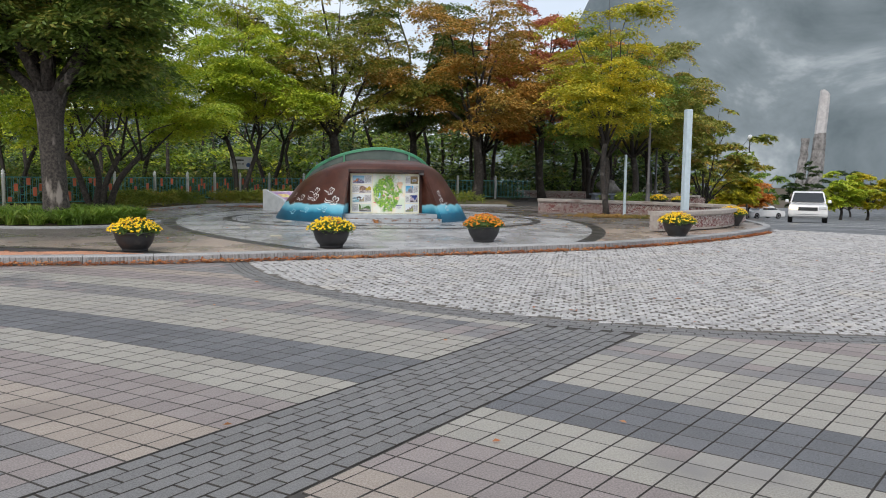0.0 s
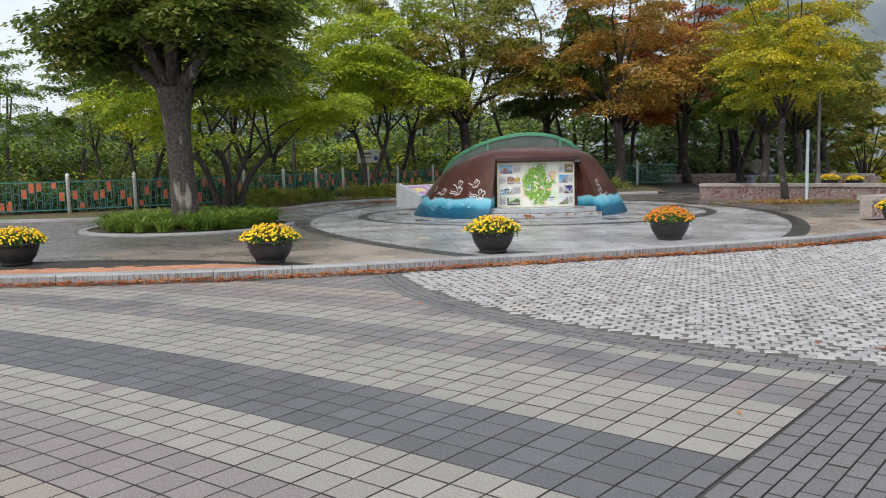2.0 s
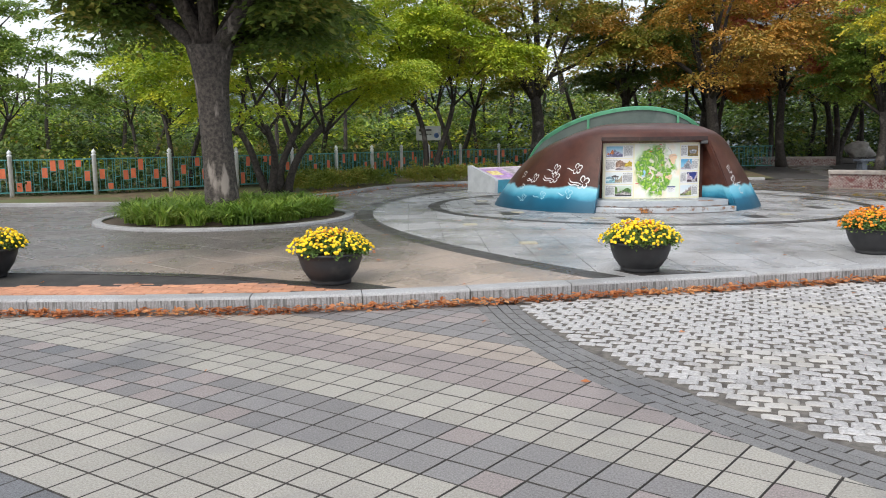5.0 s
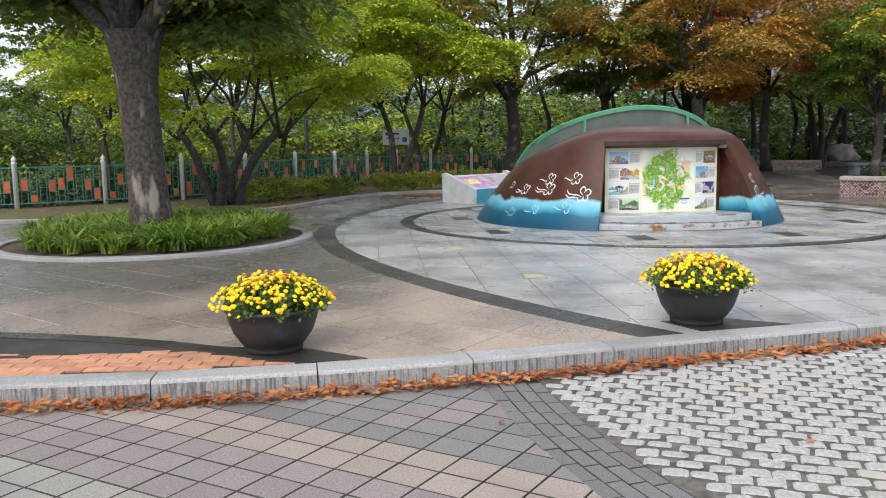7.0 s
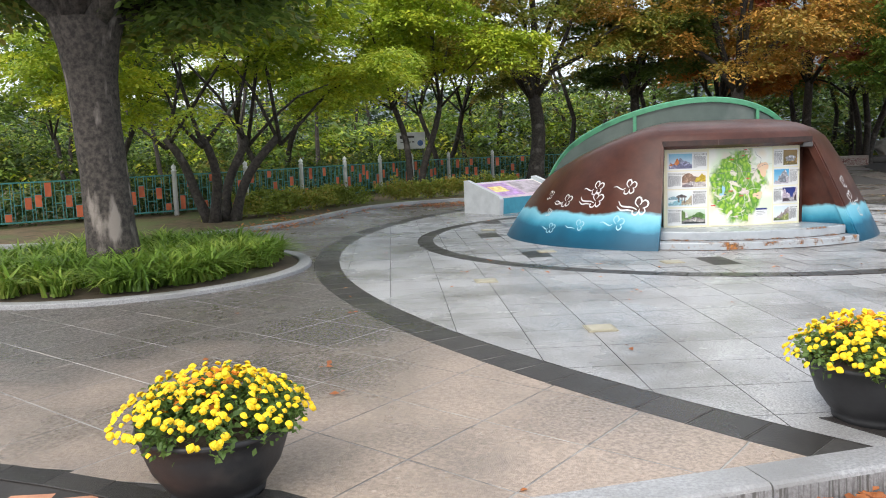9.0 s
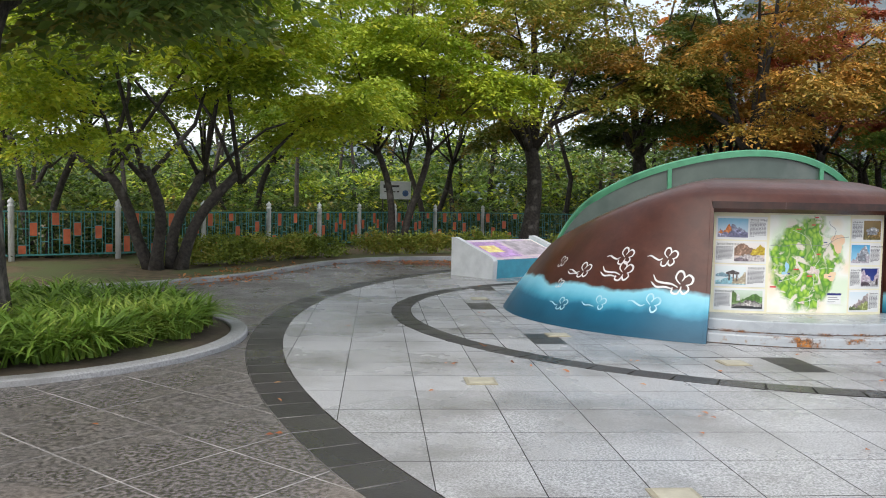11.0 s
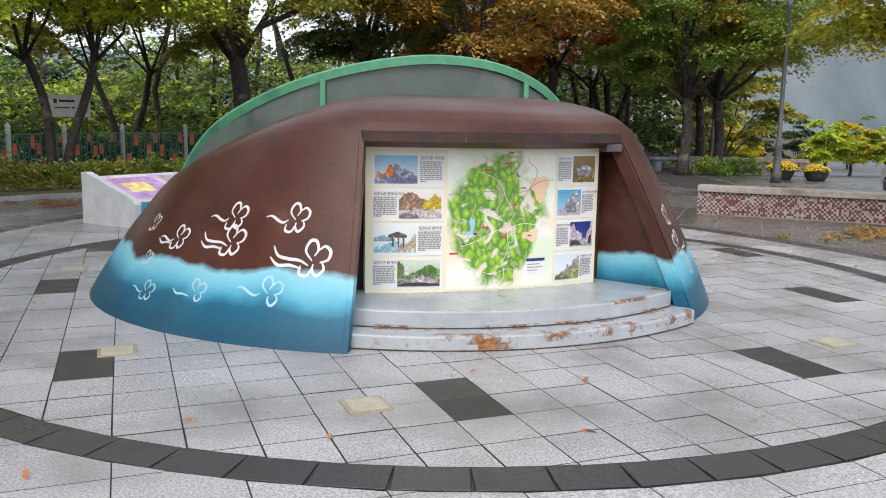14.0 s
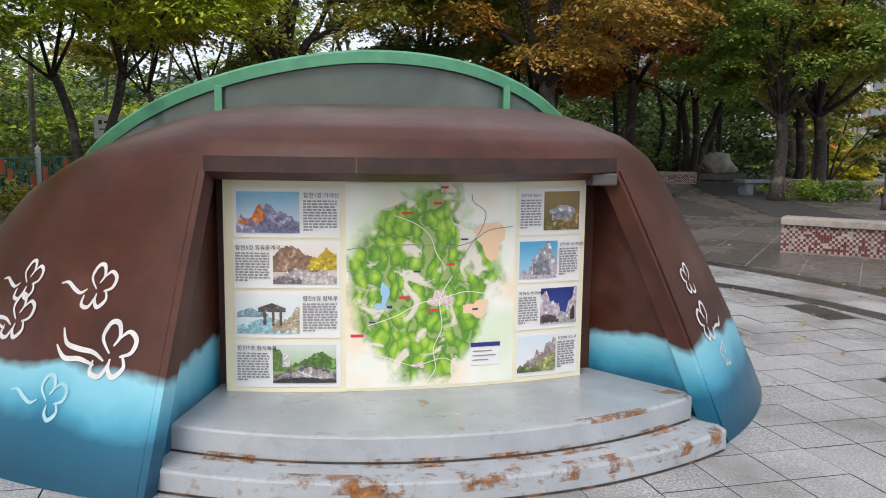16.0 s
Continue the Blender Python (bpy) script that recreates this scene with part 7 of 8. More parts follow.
cs += [(-9.0 + rs.normal() * 0.4, 24.6 + rs.normal() * 1.6, PLAZA_Z + 0.05) for q in range(60)]
tagged(leaf_cloud("leaf_drift", cs, 1900, (0.12, 0.12, 0.004), 0.06, M_DRY, None, 10, up=1.6, aspect=1.7), "drift of red-brown leaves by the bed kerb", "fallen leaves", kind="stuff")


# ---- printed content of the map board ----
def photo_mat(name, stops, nscale=3.0, amount=0.35, detail=6.0):
    """A printed landscape: colour bands from bottom to top, broken up by noise."""
    m = bpy.data.materials.new(name)
    m.use_nodes = True
    n, l = m.node_tree.nodes, m.node_tree.links
    b = n["Principled BSDF"]
    tc = n.new("ShaderNodeTexCoord")
    sep = n.new("ShaderNodeSeparateXYZ")
    l.new(tc.outputs["Generated"], sep.inputs[0])
    t = n.new("ShaderNodeTexNoise")
    t.inputs["Scale"].default_value = nscale
    t.inputs["Detail"].default_value = detail
    t.inputs["Roughness"].default_value = 0.65
    l.new(tc.outputs["Generated"], t.inputs["Vector"])
    ma = n.new("ShaderNodeMath")
    ma.operation = "MULTIPLY_ADD"
    ma.inputs[1].default_value = amount * 3.6
    l.new(t.outputs["Fac"], ma.inputs[0])
    sb = n.new("ShaderNodeMath")
    sb.operation = "SUBTRACT"
    sb.inputs[1].default_value = amount * 1.8
    l.new(sep.outputs["Z"], sb.inputs[0])
    l.new(sb.outputs[0], ma.inputs[2])
    r = n.new("ShaderNodeValToRGB")
    while len(r.color_ramp.elements) < len(stops):
        r.color_ramp.elements.new(0.5)
    for e, (pos, c) in zip(r.color_ramp.elements, stops):
        e.position, e.color = pos, (*c, 1)
    l.new(ma.outputs[0], r.inputs[0])
    l.new(r.outputs[0], b.inputs["Base Color"])
    b.inputs["Roughness"].default_value = 0.3
    return m


def map_print():
    """Green hill country on cream paper, with towns, water and paths."""
    m = bpy.data.materials.new("printed_relief_map")
    m.use_nodes = True
    n, l = m.node_tree.nodes, m.node_tree.links
    b = n["Principled BSDF"]
    tc = n.new("ShaderNodeTexCoord")
    mp = n.new("ShaderNodeMapping")
    mp.inputs["Location"].default_value = (-MAP_U0 - 0.925, 0, -MAP_Z0 - 0.50)
    l.new(tc.outputs["Object"], mp.inputs["Vector"])
    sc = n.new("ShaderNodeMapping")
    sc.inputs["Scale"].default_value = (2.55, 0.0, 1.98)
    l.new(mp.outputs[0], sc.inputs["Vector"])
    ln = n.new("ShaderNodeVectorMath")
    ln.operation = "LENGTH"
    l.new(sc.outputs[0], ln.inputs[0])
    t = n.new("ShaderNodeTexNoise")
    t.inputs["Scale"].default_value = 4.5
    t.inputs["Detail"].default_value = 6
    l.new(tc.outputs["Object"], t.inputs["Vector"])
    ad = n.new("ShaderNodeMath")
    ad.operation = "MULTIPLY_ADD"
    ad.inputs[1].default_value = 0.95
    l.new(t.outputs["Fac"], ad.inputs[0])
    l.new(ln.outputs["Value"], ad.inputs[2])
    mk = n.new("ShaderNodeMapRange")
    mk.inputs["From Min"].default_value, mk.inputs["From Max"].default_value = 1.27, 1.44
    mk.inputs["To Min"].default_value, mk.inputs["To Max"].default_value = 1.0, 0.0
    l.new(ad.outputs[0], mk.inputs["Value"])
    # hills: rounded cells, lit crowns and dark flanks, cream valleys between
    wob = n.new("ShaderNodeTexNoise")
    wob.inputs["Scale"].default_value, wob.inputs["Detail"].default_value = 9, 4
    l.new(tc.outputs["Object"], wob.inputs["Vector"])
    shift = n.new("ShaderNodeVectorMath")
    shift.operation = "MULTIPLY_ADD"
    shift.inputs[1].default_value = (0.10, 0.0, 0.10)
    l.new(wob.outputs["Color"], shift.inputs[0])
    l.new(tc.outputs["Object"], shift.inputs[2])
    hs = n.new("ShaderNodeMapping")
    hs.inputs["Scale"].default_value = (23.0, 0.0, 14.0)
    hs.inputs["Rotation"].default_value = (0.0, 0.5, 0.0)
    l.new(shift.outputs[0], hs.inputs["Vector"])
    v = n.new("ShaderNodeTexVoronoi")
    v.inputs["Scale"].default_value = 1.0
    l.new(hs.outputs[0], v.inputs["Vector"])
    hr = n.new("ShaderNodeValToRGB")
    stops = ((0.05, (0.50, 0.66, 0.10)), (0.28, (0.32, 0.54, 0.06)), (0.50, (0.17, 0.38, 0.035)), (0.66, (0.08, 0.24, 0.03)), (0.80, (0.30, 0.42, 0.14)))
    while len(hr.color_ramp.elements) < len(stops):
        hr.color_ramp.elements.new(0.5)
    for e, (pos, c) in zip(hr.color_ramp.elements, stops):
        e.position, e.color = pos, (*c, 1)
    l.new(v.outputs["Distance"], hr.inputs[0])
    val = n.new("ShaderNodeTexNoise")
    val.inputs["Scale"].default_value, val.inputs["Detail"].default_value, val.inputs["Distortion"].default_value = 7.5, 8, 0.8
    l.new(tc.outputs["Object"], val.inputs["Vector"])
    vm = n.new("ShaderNodeMapRange")
    vm.inputs["From Min"].default_value, vm.inputs["From Max"].default_value = 0.54, 0.60
    l.new(val.outputs["Fac"], vm.inputs["Value"])
    hills = n.new("ShaderNodeMix")
    hills.data_type = "RGBA"
    hills.inputs["B"].default_value = (0.72, 0.68, 0.58, 1)
    l.new(vm.outputs[0], hills.inputs["Factor"])
    l.new(hr.outputs[0], hills.inputs["A"])
    # pale wash outside, peach to the upper right
    w = n.new("ShaderNodeTexNoise")
    w.inputs["Scale"].default_value = 2.6
    l.new(tc.outputs["Object"], w.inputs["Vector"])
    wr = n.new("ShaderNodeValToRGB")
    for e, (pos, c) in zip(wr.color_ramp.elements, ((0.35, (0.70, 0.80, 0.62)), (0.62, (0.86, 0.74, 0.56)))):
        e.position, e.color = pos, (*c, 1)
    e = wr.color_ramp.elements.new(0.5)
    e.color = (0.84, 0.85, 0.78, 1)
    l.new(w.outputs["Fac"], wr.inputs[0])
    mx = n.new("ShaderNodeMix")
    mx.data_type = "RGBA"
    l.new(mk.outputs[0], mx.inputs["Factor"])
    l.new(wr.outputs[0], mx.inputs["A"])
    l.new(hills.outputs["Result"], mx.inputs["B"])
    l.new(mx.outputs["Result"], b.inputs["Base Color"])
    b.inputs["Roughness"].default_value = 0.3
    return m


M_CARD = mat("printed_white_card", (0.80, 0.81, 0.80), (0.76, 0.77, 0.76), 3, 0.3)
M_TEXTGREY = mat("printed_small_text", (0.30, 0.30, 0.32), (0.24, 0.24, 0.26), 60, 0.5)
curved_panel("map_sheet", 0.555, 1.375, 0.015, 0.99, 0.004, map_print(), "printed green relief map", map_board)
M_SKIES = [photo_mat("print_sky_%s" % nm, ((0.1, lo), (0.9, hi)), 2.5, 0.12) for nm, lo, hi in
           (("dawn", (0.62, 0.66, 0.72), (0.22, 0.48, 0.66)), ("mist", (0.62, 0.50, 0.46), (0.80, 0.76, 0.72)), ("lake", (0.66, 0.78, 0.82), (0.74, 0.80, 0.80)), ("grove", (0.22, 0.34, 0.12), (0.58, 0.68, 0.58)),
            ("wood", (0.10, 0.09, 0.04), (0.30, 0.20, 0.08)), ("clear", (0.30, 0.58, 0.74), (0.08, 0.36, 0.62)), ("night", (0.04, 0.07, 0.30), (0.015, 0.03, 0.18)), ("pale", (0.78, 0.80, 0.80), (0.62, 0.72, 0.78)))]
PRINT = {}


def ink(col):
    """A mottled printing ink of one hue."""
    if col not in PRINT:
        PRINT[col] = mat("print_ink", col, tuple(c * 0.45 for c in col), 55, 0.35, spot=tuple(min(0.9, c * 1.9 + 0.05) for c in col), spot_scale=38, spot_lo=0.55, spot_hi=0.7)
    return PRINT[col]


def ridge(p0, p1, z0, z1, x0, x1, base, top, peak, rough, col, seed, off, parent):
    """A printed landform: fills from base up to a jagged line that is highest at peak; all as shares of the photo."""
    bm = bmesh.new()
    last = None
    n_ = 26
    for k in range(n_ + 1):
        q = x0 + (x1 - x0) * k / n_
        slope = 1.0 - abs(q - peak) / max(0.2, abs(x1 - x0)) * 1.15
        hgt = base + (top - base) * max(0.04, slope + rough * noise.noise(Vector((q * 7, seed, 0))) + rough * 0.5 * noise.noise(Vector((q * 21, seed, 4))))
        hgt = min(0.985, max(base + 0.01, hgt))
        u = MAP_U0 + p0 + (p1 - p0) * q
        row = [bm.verts.new((u, map_v(u) - off, MAP_Z0 + z0 + (z1 - z0) * zz)) for zz in (base, hgt)]
        if last:
            bm.faces.new((last[0], row[0], row[1], last[1]))
        last = row
    part("printed_shape", bm, ink(col), parent)


# shapes of each photo: from, to, foot, top, peak, roughness, ink
SCENES = [
    [(0, 1, 0, 0.66, 0.52, 0.25, (0.30, 0.32, 0.44)), (0.02, 0.45, 0.1, 0.62, 0.36, 0.5, (0.72, 0.22, 0.06)), (0, 1, 0, 0.42, 0.62, 0.35, (0.20, 0.20, 0.33)), (0, 0.5, 0, 0.24, 0.0, 0.4, (0.30, 0.30, 0.42))],
    [(0, 0.75, 0.3, 0.98, 0.28, 0.2, (0.32, 0.20, 0.14)), (0.5, 1, 0.35, 0.9, 0.85, 0.35, (0.62, 0.44, 0.04)), (0, 1, 0, 0.42, 0.5, 0.3, (0.52, 0.47, 0.48)), (0.5, 0.98, 0.0, 0.34, 0.72, 0.4, (0.66, 0.60, 0.58)), (0, 0.45, 0.0, 0.2, 0.2, 0.5, (0.22, 0.18, 0.20))],
    [(0, 0.5, 0.42, 0.66, 0.2, 0.15, (0.30, 0.48, 0.58)), (0, 1, 0, 0.44, 0.5, 0.02, (0.36, 0.66, 0.76)), (0.52, 1, 0.05, 0.7, 0.98, 0.5, (0.52, 0.44, 0.32)), (0.34, 0.78, 0.56, 0.80, 0.56, 0.06, (0.12, 0.11, 0.11)), (0.42, 0.47, 0.22, 0.6, 0.44, 0.0, (0.14, 0.10, 0.08)), (0.56, 0.60, 0.2, 0.6, 0.58, 0.0, (0.14, 0.10, 0.08)), (0.68, 0.72, 0.2, 0.6, 0.7, 0.0, (0.14, 0.10, 0.08))],
    [(0.3, 1, 0.35, 0.82, 0.75, 0.3, (0.10, 0.22, 0.05)), (0, 0.4, 0.3, 0.95, 0.05, 0.3, (0.16, 0.28, 0.08)), (0, 1, 0, 0.52, 0.6, 0.35, (0.16, 0.15, 0.15)), (0.15, 0.27, 0.42, 0.84, 0.2, 0.05, (0.72, 0.73, 0.72)), (0.3, 0.95, 0.12, 0.44, 0.6, 0.5, (0.46, 0.44, 0.42)), (0, 1, 0, 0.16, 0.5, 0.3, (0.05, 0.055, 0.06))],
    [(0, 1, 0, 0.5, 0.9, 0.4, (0.34, 0.22, 0.08)), (0.15, 0.88, 0.42, 0.68, 0.52, 0.2, (0.48, 0.50, 0.54)), (0.22, 0.8, 0.26, 0.52, 0.5, 0.3, (0.30, 0.31, 0.34)), (0, 1, 0, 0.26, 0.1, 0.4, (0.20, 0.16, 0.05))],
    [(0.3, 1, 0.2, 0.9, 0.68, 0.3, (0.42, 0.43, 0.48)), (0, 1, 0, 0.5, 0.6, 0.4, (0.58, 0.54, 0.60)), (0.35, 0.8, 0.1, 0.62, 0.6, 0.6, (0.24, 0.26, 0.30))],
    [(0, 0.62, 0.15, 0.98, 0.12, 0.3, (0.62, 0.52, 0.62)), (0.58, 1, 0.15, 0.98, 0.98, 0.4, (0.66, 0.58, 0.66)), (0, 1, 0, 0.34, 0.6, 0.2, (0.50, 0.48, 0.50)), (0, 0.5, 0.05, 0.34, 0.2, 0.5, (0.10, 0.07, 0.09)), (0.82, 0.95, 0.1, 0.5, 0.9, 0.1, (0.07, 0.05, 0.05))],
    [(0, 1, 0, 0.92, 0.95, 0.22, (0.46, 0.40, 0.40)), (0, 1, 0, 0.66, 0.75, 0.4, (0.34, 0.28, 0.28)), (0.3, 1, 0, 0.5, 0.9, 0.5, (0.30, 0.34, 0.12)), (0, 0.6, 0, 0.2, 0.2, 0.5, (0.14, 0.18, 0.07))],
]


def board_text(body, u, z, size, parent):
    """Lettering that stands on the curved board."""
    cu = bpy.data.curves.new("title_text", "FONT")
    cu.body = body
    cu.size = size
    cu.extrude = 0.0003
    cu.materials.append(M_INK)
    ob = new("title_text", cu)
    ob.parent = parent
    uu = MAP_U0 + u
    slope = math.degrees(math.asin((uu + 0.04 - MAP_CU) / MAP_R))
    ob.matrix_basis = pose(uu, map_v(uu) - 0.0135, MAP_Z0 + z, 90, 0, slope)
    return ob


CARDS = [
    (0.045, 0.530, 0.735, 0.965, 0.06, 0.345, 0.362, "합천1경 가야산", 0),
    (0.045, 0.530, 0.498, 0.722, 0.222, 0.512, 0.052, "합천3경 홍류동계곡", 1),
    (0.045, 0.530, 0.262, 0.485, 0.055, 0.340, 0.355, "합천5경 함벽루", 2),
    (0.045, 0.530, 0.025, 0.248, 0.215, 0.508, 0.052, "합천7경 황계폭포", 3),
    (1.392, 1.735, 0.735, 0.965, 1.525, 1.722, 1.400, "합천2경 해인사", 4),
    (1.392, 1.735, 0.498, 0.722, 1.400, 1.605, 1.615, "합천4경 남산제일봉", 5),
    (1.392, 1.735, 0.262, 0.485, 1.520, 1.722, 1.400, "합천6경 백리벚꽃길", 6),
    (1.392, 1.735, 0.025, 0.248, 1.400, 1.610, 1.620, "합천8경 모산재", 7),
]
rn = random.Random(3)
for u0, u1, z0, z1, p0, p1, tx, title, k in CARDS:
    card = curved_panel("caption_card", u0, u1, z0, z1, 0.004, M_CARD, "white card with photo and caption", monument)
    curved_panel("photo", p0, p1, z0 + 0.022, z1 - 0.018, 0.006, M_SKIES[k], "colour landscape photo", card)
    for i, (x0, x1, base, top, peak, rough, col) in enumerate(SCENES[k]):
        ridge(p0, p1, z0 + 0.022, z1 - 0.018, x0, x1, base, top, peak, rough, col, 7.3 * k + i, 0.0072 + 0.0006 * i, monument)
    tw = (p0 - tx if tx < p0 else u1 - tx) - 0.016
    board_text(title, tx, z1 - 0.042, 0.026 if tw > 0.12 else 0.017, card)
    n_l = 11
    for i in range(n_l):
        zz = z1 - 0.064 - i * (z1 - z0 - 0.085) / n_l
        frac = 1.0 if i < n_l - 1 else 0.35
        u = tx
        end = tx + tw * frac
        bm = bmesh.new()
        while u < end - 0.006:
            w = min(rn.uniform(0.010, 0.026), end - u)
            uu = MAP_U0 + u
            bm.faces.new([bm.verts.new(c) for c in ((uu, map_v(uu) - 0.0085, MAP_Z0 + zz), (uu + w, map_v(uu + w) - 0.0085, MAP_Z0 + zz), (uu + w, map_v(uu + w) - 0.0085, MAP_Z0 + zz + 0.0075), (uu, map_v(uu) - 0.0085, MAP_Z0 + zz + 0.0075))])
            u += w + 0.005
        part("text_line", bm, M_TEXTGREY, card)
M_NAVY = mat("printed_navy", (0.03, 0.04, 0.22), (0.02, 0.03, 0.18), 8, 0.4)
M_REDP = mat("printed_red_label", (0.66, 0.05, 0.06), (0.6, 0.04, 0.05), 8, 0.4)
M_WATER = mat("printed_water", (0.35, 0.60, 0.78), (0.3, 0.55, 0.74), 8, 0.4)
M_TOWN = mat("printed_town", (0.78, 0.68, 0.62), (0.52, 0.40, 0.40), 75, 0.4)
M_PEACH = mat("printed_peach", (0.86, 0.55, 0.36), (0.80, 0.62, 0.42), 20, 0.4)
lg = curved_panel("legend_card", 1.155, 1.305, 0.105, 0.215, 0.008, M_CARD, "white legend card with navy heading", monument)
curved_panel("legend_heading", 1.155, 1.305, 0.197, 0.218, 0.0115, M_NAVY, "", lg)
for i in range(3):
    curved_panel("text_line", 1.165, 1.165 + (0.10, 0.12, 0.08)[i], 0.172 - i * 0.022, 0.178 - i * 0.022, 0.0115, M_TEXTGREY, "", lg)
for u, z, mm, w, h in [(0.815, 0.845, M_REDP, 0.05, 0.012), (0.965, 0.89, M_REDP, 0.04, 0.012), (1.0, 0.965, M_REDP, 0.035, 0.011), (0.575, 0.265, M_REDP, 0.06, 0.013), (0.80, 0.445, M_REDP, 0.055, 0.012), (0.94, 0.38, M_REDP, 0.05, 0.012),
                       (0.745, 0.40, M_NAVY, 0.025, 0.014), (1.16, 0.38, M_NAVY, 0.03, 0.008), (0.66, 0.33, M_NAVY, 0.03, 0.008), (1.03, 0.60, M_REDP, 0.04, 0.011), (0.87, 0.57, M_NAVY, 0.035, 0.008), (1.1, 0.72, M_NAVY, 0.035, 0.008)]:
    curved_panel("map_label", u, u + w, z, z + h, 0.0085, mm, "", map_board, n_=1)


def blot(u, z, ru, rz, mm, seed, off, name):
    """An irregular printed patch on the board."""
    r = random.Random(seed)
    bm = bmesh.new()
    pts = []
    for k in range(16):
        a = k * math.tau / 16
        q = 1 + 0.35 * math.sin(3 * a + seed) * r.uniform(0.3, 1) + r.uniform(-0.12, 0.12)
        uu = MAP_U0 + u + ru * q * math.cos(a)
        pts.append(bm.verts.new((uu, map_v(uu) - off, MAP_Z0 + z + rz * q * math.sin(a))))
    bm.faces.new(pts)
    for f in bm.faces:
        f.normal_update()
        if f.normal.y > 0:
            f.normal_flip()
    part(name, bm, mm, map_board)


blot(0.735, 0.47, 0.020, 0.055, M_WATER, 1, 0.0065, "printed_lake")
blot(0.71, 0.41, 0.03, 0.014, M_WATER, 2, 0.0068, "printed_lake")
blot(1.0, 0.44, 0.055, 0.04, M_TOWN, 3, 0.0065, "printed_town")
blot(0.90, 0.12, 0.03, 0.014, M_TOWN, 4, 0.0065, "printed_town")
blot(1.18, 0.385, 0.062, 0.045, M_PEACH, 5, 0.0067, "printed_plain")
blot(1.25, 0.72, 0.07, 0.09, M_PEACH, 6, 0.0063, "printed_plain")
M_ROADP = mat("printed_route", (0.25, 0.25, 0.27), (0.2, 0.2, 0.22), 20, 0.5)
M_ROADW = mat("printed_pale_route", (0.86, 0.84, 0.80), (0.8, 0.78, 0.74), 20, 0.5)
for line, mm, w in (([(0.56, 0.68), (0.63, 0.69), (0.70, 0.68), (0.80, 0.70), (0.92, 0.70), (1.05, 0.69), (1.15, 0.71), (1.24, 0.765), (1.36, 0.78)], M_ROADP, 0.004), ([(1.15, 0.94), (1.16, 0.90), (1.22, 0.85), (1.20, 0.77), (1.15, 0.70), (1.10, 0.62), (1.06, 0.55)], M_ROADP, 0.004),
                    ([(0.56, 0.58), (0.63, 0.565), (0.68, 0.57)], M_ROADP, 0.003), ([(1.06, 0.55), (1.0, 0.44), (1.01, 0.30), (0.97, 0.20), (0.98, 0.10), (0.93, 0.03)], M_ROADW, 0.0035), ([(0.66, 0.32), (0.78, 0.36), (0.90, 0.42), (1.0, 0.44), (1.12, 0.47), (1.22, 0.46), (1.33, 0.45)], M_ROADW, 0.0035), ([(0.78, 0.84), (0.88, 0.80), (0.95, 0.74), (0.98, 0.66), (1.02, 0.6)], M_ROADW, 0.003), ([(0.62, 0.2), (0.75, 0.16), (0.88, 0.12), (1.02, 0.15), (1.1, 0.1)], M_ROADW, 0.003)):
    bm = bmesh.new()
    pts = spline(line, 8)
    rows = []
    for k, p in enumerate(pts):
        d = (pts[min(k + 1, len(pts) - 1)] - pts[max(k - 1, 0)]).normalized()
        nn = Vector((-d.y, d.x)) * w / 2
        rows.append([bm.verts.new((MAP_U0 + q.x, map_v(MAP_U0 + q.x) - 0.0075, MAP_Z0 + q.y)) for q in (p - nn, p + nn)])
    for a, c in zip(rows, rows[1:]):
        bm.faces.new((a[0], c[0], c[1], a[1]))
    part("printed_route", bm, mm, map_board)

# small black bracket at the board's upper corner
bm = bmesh.new()
box(bm, 0.80, 0.93, -1.80, -1.70, 1.19, 1.25, 0.01)
part("bracket", bm, M_DARKM, monument, "dark metal bracket")

# ---- white painted flowers on the shell ----
M_PAINTW = mat("white_brush_paint", (0.72, 0.72, 0.72), (0.6, 0.6, 0.6), 14, 0.45)
M_PAINTB = mat("pale_blue_brush_paint", (0.42, 0.66, 0.74), (0.3, 0.56, 0.66), 14, 0.45)


def on_shell(th, s, a, b):
    """A point a metres along and b metres up the shell from (th, s), 4 mm proud."""
    z = prof_at(s)[1] + b
    s2 = z_to_s(max(0.02, z))
    r = 2.35
    t2 = th + a / r
    p = shell(t2, s2)
    e = 1e-3
    nrm = (shell(t2 + e, s2) - p).cross(shell(t2, s2 + e) - p).normalized()
    return p + nrm * 0.004


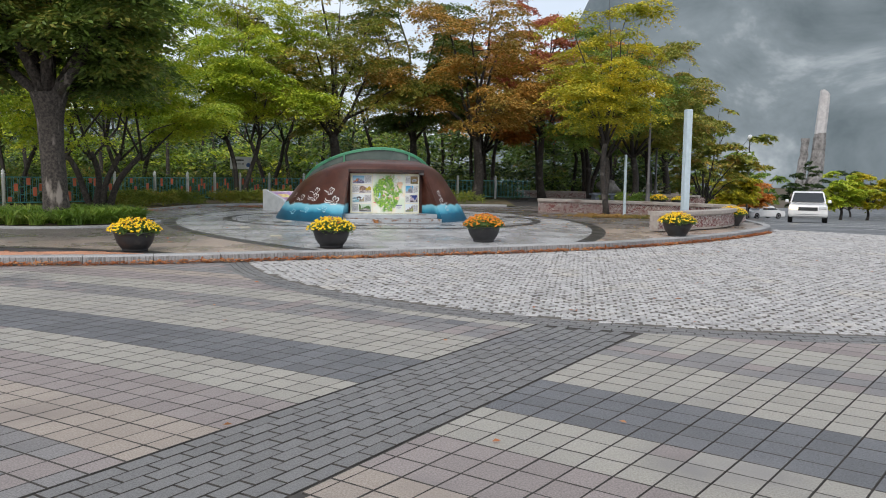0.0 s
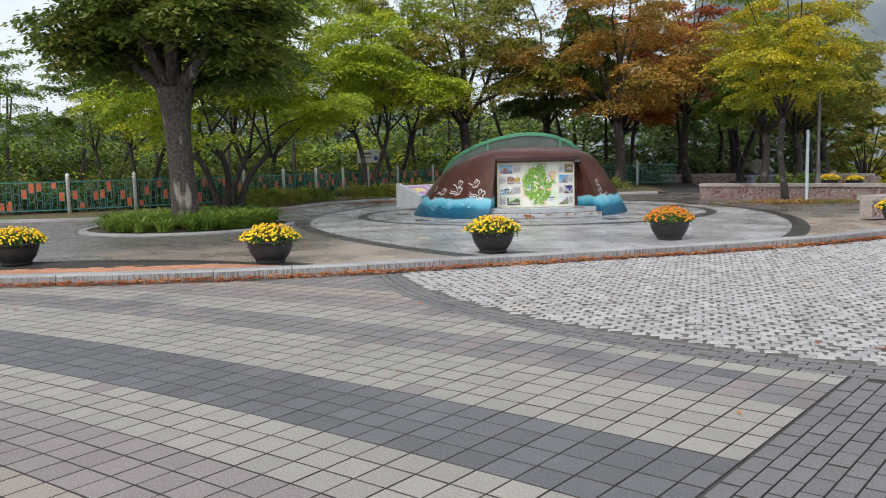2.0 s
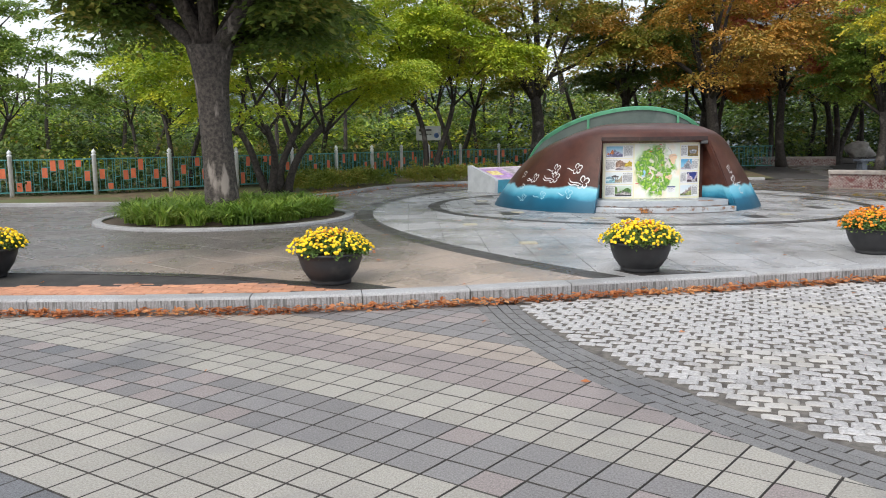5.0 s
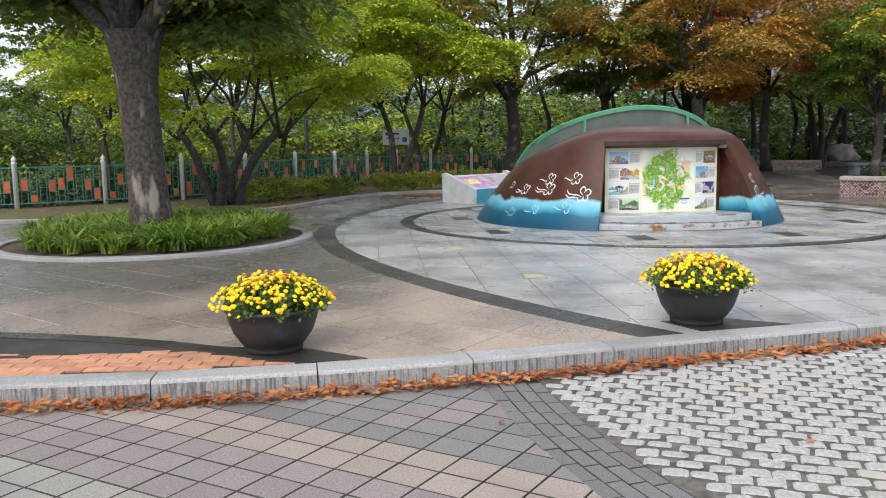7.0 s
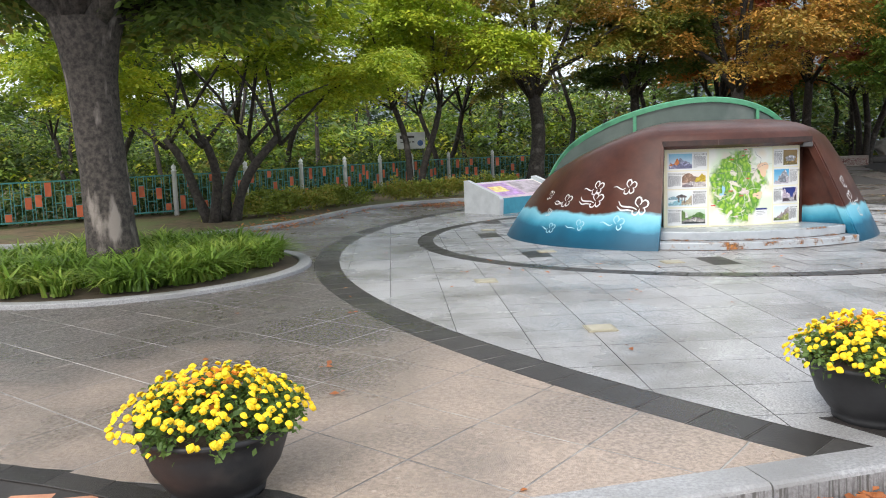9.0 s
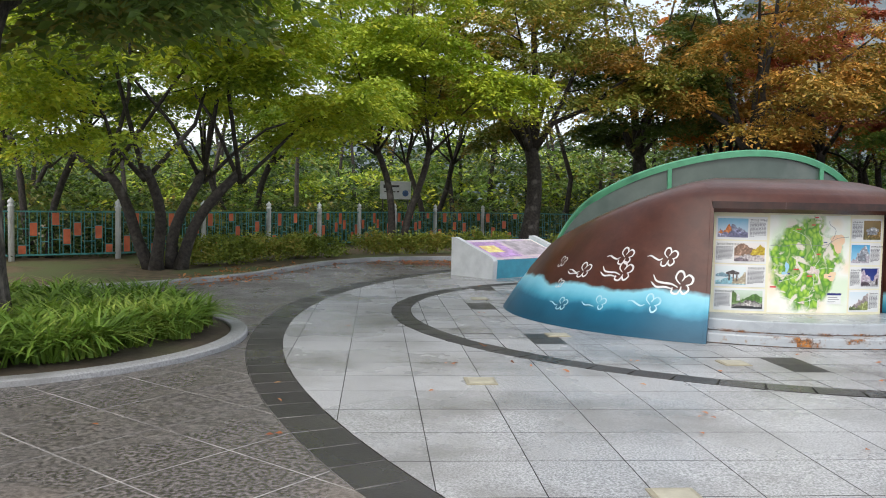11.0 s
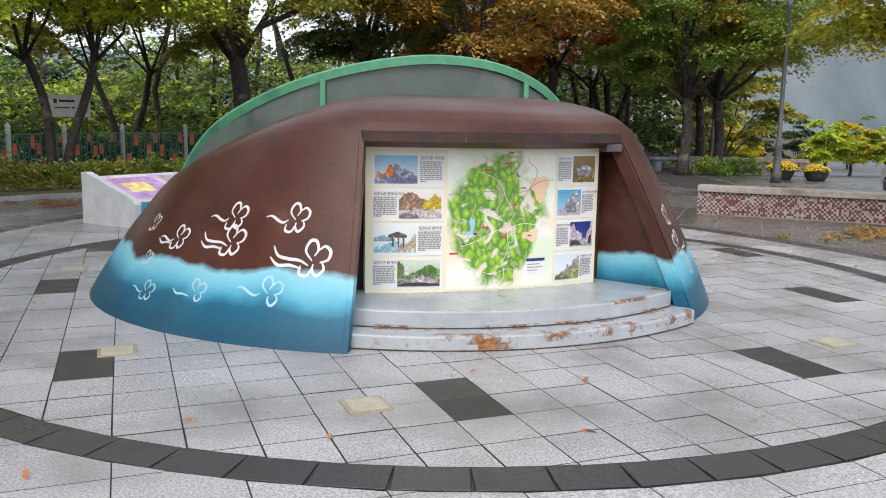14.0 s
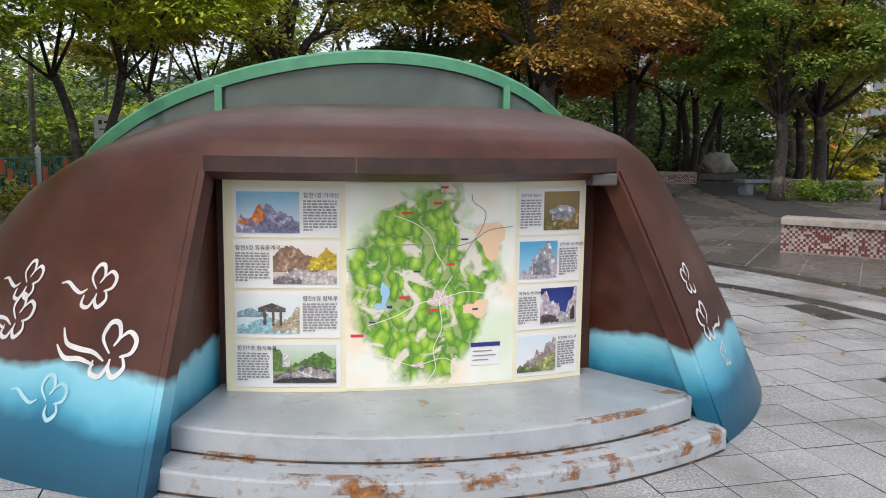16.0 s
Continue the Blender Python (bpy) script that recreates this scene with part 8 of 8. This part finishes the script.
def brush(bm, th, s, pts, w0, w1, k, mir):
    line = spline(pts, 7)
    rows = []
    n_ = len(line) - 1
    for i, p in enumerate(line):
        d = (line[min(i + 1, n_)] - line[max(i - 1, 0)]).normalized()
        q = i / n_
        w = (w0 + (w1 - w0) * math.sin(math.pi * min(1, q * 0.9 + 0.05))) * k / 2
        nn = Vector((-d.y, d.x)) * w
        rows.append([bm.verts.new(on_shell(th, s, mir * (p.x * k + sg * nn.x), p.y * k + sg * nn.y)) for sg in (-1, 1)])
    for a, c in zip(rows, rows[1:]):
        bm.faces.new((a[0], c[0], c[1], a[1]))


BLOOM = [[(0.02, 0.0), (-0.03, 0.06), (-0.01, 0.12), (0.03, 0.12), (0.05, 0.07), (0.03, 0.03)], [(0.05, 0.06), (0.09, 0.09), (0.13, 0.06), (0.12, 0.01), (0.07, -0.01)], [(0.08, 0.0), (0.10, -0.05), (0.06, -0.09), (0.03, -0.06), (0.03, -0.02)], [(0.03, -0.03), (0.0, -0.09), (-0.05, -0.08), (-0.05, -0.03)]]
TAIL1 = [(-0.24, 0.03), (-0.19, 0.035), (-0.13, 0.0), (-0.08, -0.02), (-0.04, 0.0)]
TAIL2 = [(-0.25, 0.09), (-0.21, 0.03), (-0.14, 0.01), (-0.06, 0.0), (0.0, -0.03)]
TAIL3 = [(-0.26, 0.02), (-0.20, -0.03), (-0.12, -0.03), (-0.04, -0.05)]


def flower(th, s, k, tails, mm=None, mir=1, petals=4):
    bm = bmesh.new()
    for p in BLOOM[:petals] + tails:
        brush(bm, th, s, p, 0.004, 0.021, k * 0.84, mir)
    bmesh.ops.recalc_face_normals(bm, faces=bm.faces)
    return part("painted_flower", bm, mm or M_PAINTW, monument, "white brush-painted flower" if mm is None else "pale blue brush-painted flower")


flower(-1.204, 0.294, 0.75, [])
flower(-1.035, 0.250, 0.95, [TAIL1, TAIL3])
flower(-0.845, 0.285, 0.95, [TAIL1])
flower(-0.835, 0.238, 1.05, [TAIL2, TAIL3])
flower(-0.655, 0.276, 0.95, [TAIL1])
flower(-0.590, 0.206, 1.15, [TAIL2, TAIL3])
flower(-1.144, 0.206, 0.6, [])
flower(-1.083, 0.130, 0.8, [TAIL1], M_PAINTB)
flower(-0.900, 0.141, 0.8, [TAIL3], M_PAINTB, 1, 3)
flower(-0.690, 0.147, 0.95, [TAIL1], M_PAINTB, 1, 3)
flower(0.640, 0.265, 0.75, [], None, -1)
flower(0.655, 0.205, 0.95, [TAIL3], None, -1)
flower(0.700, 0.155, 0.6, [], None, -1)
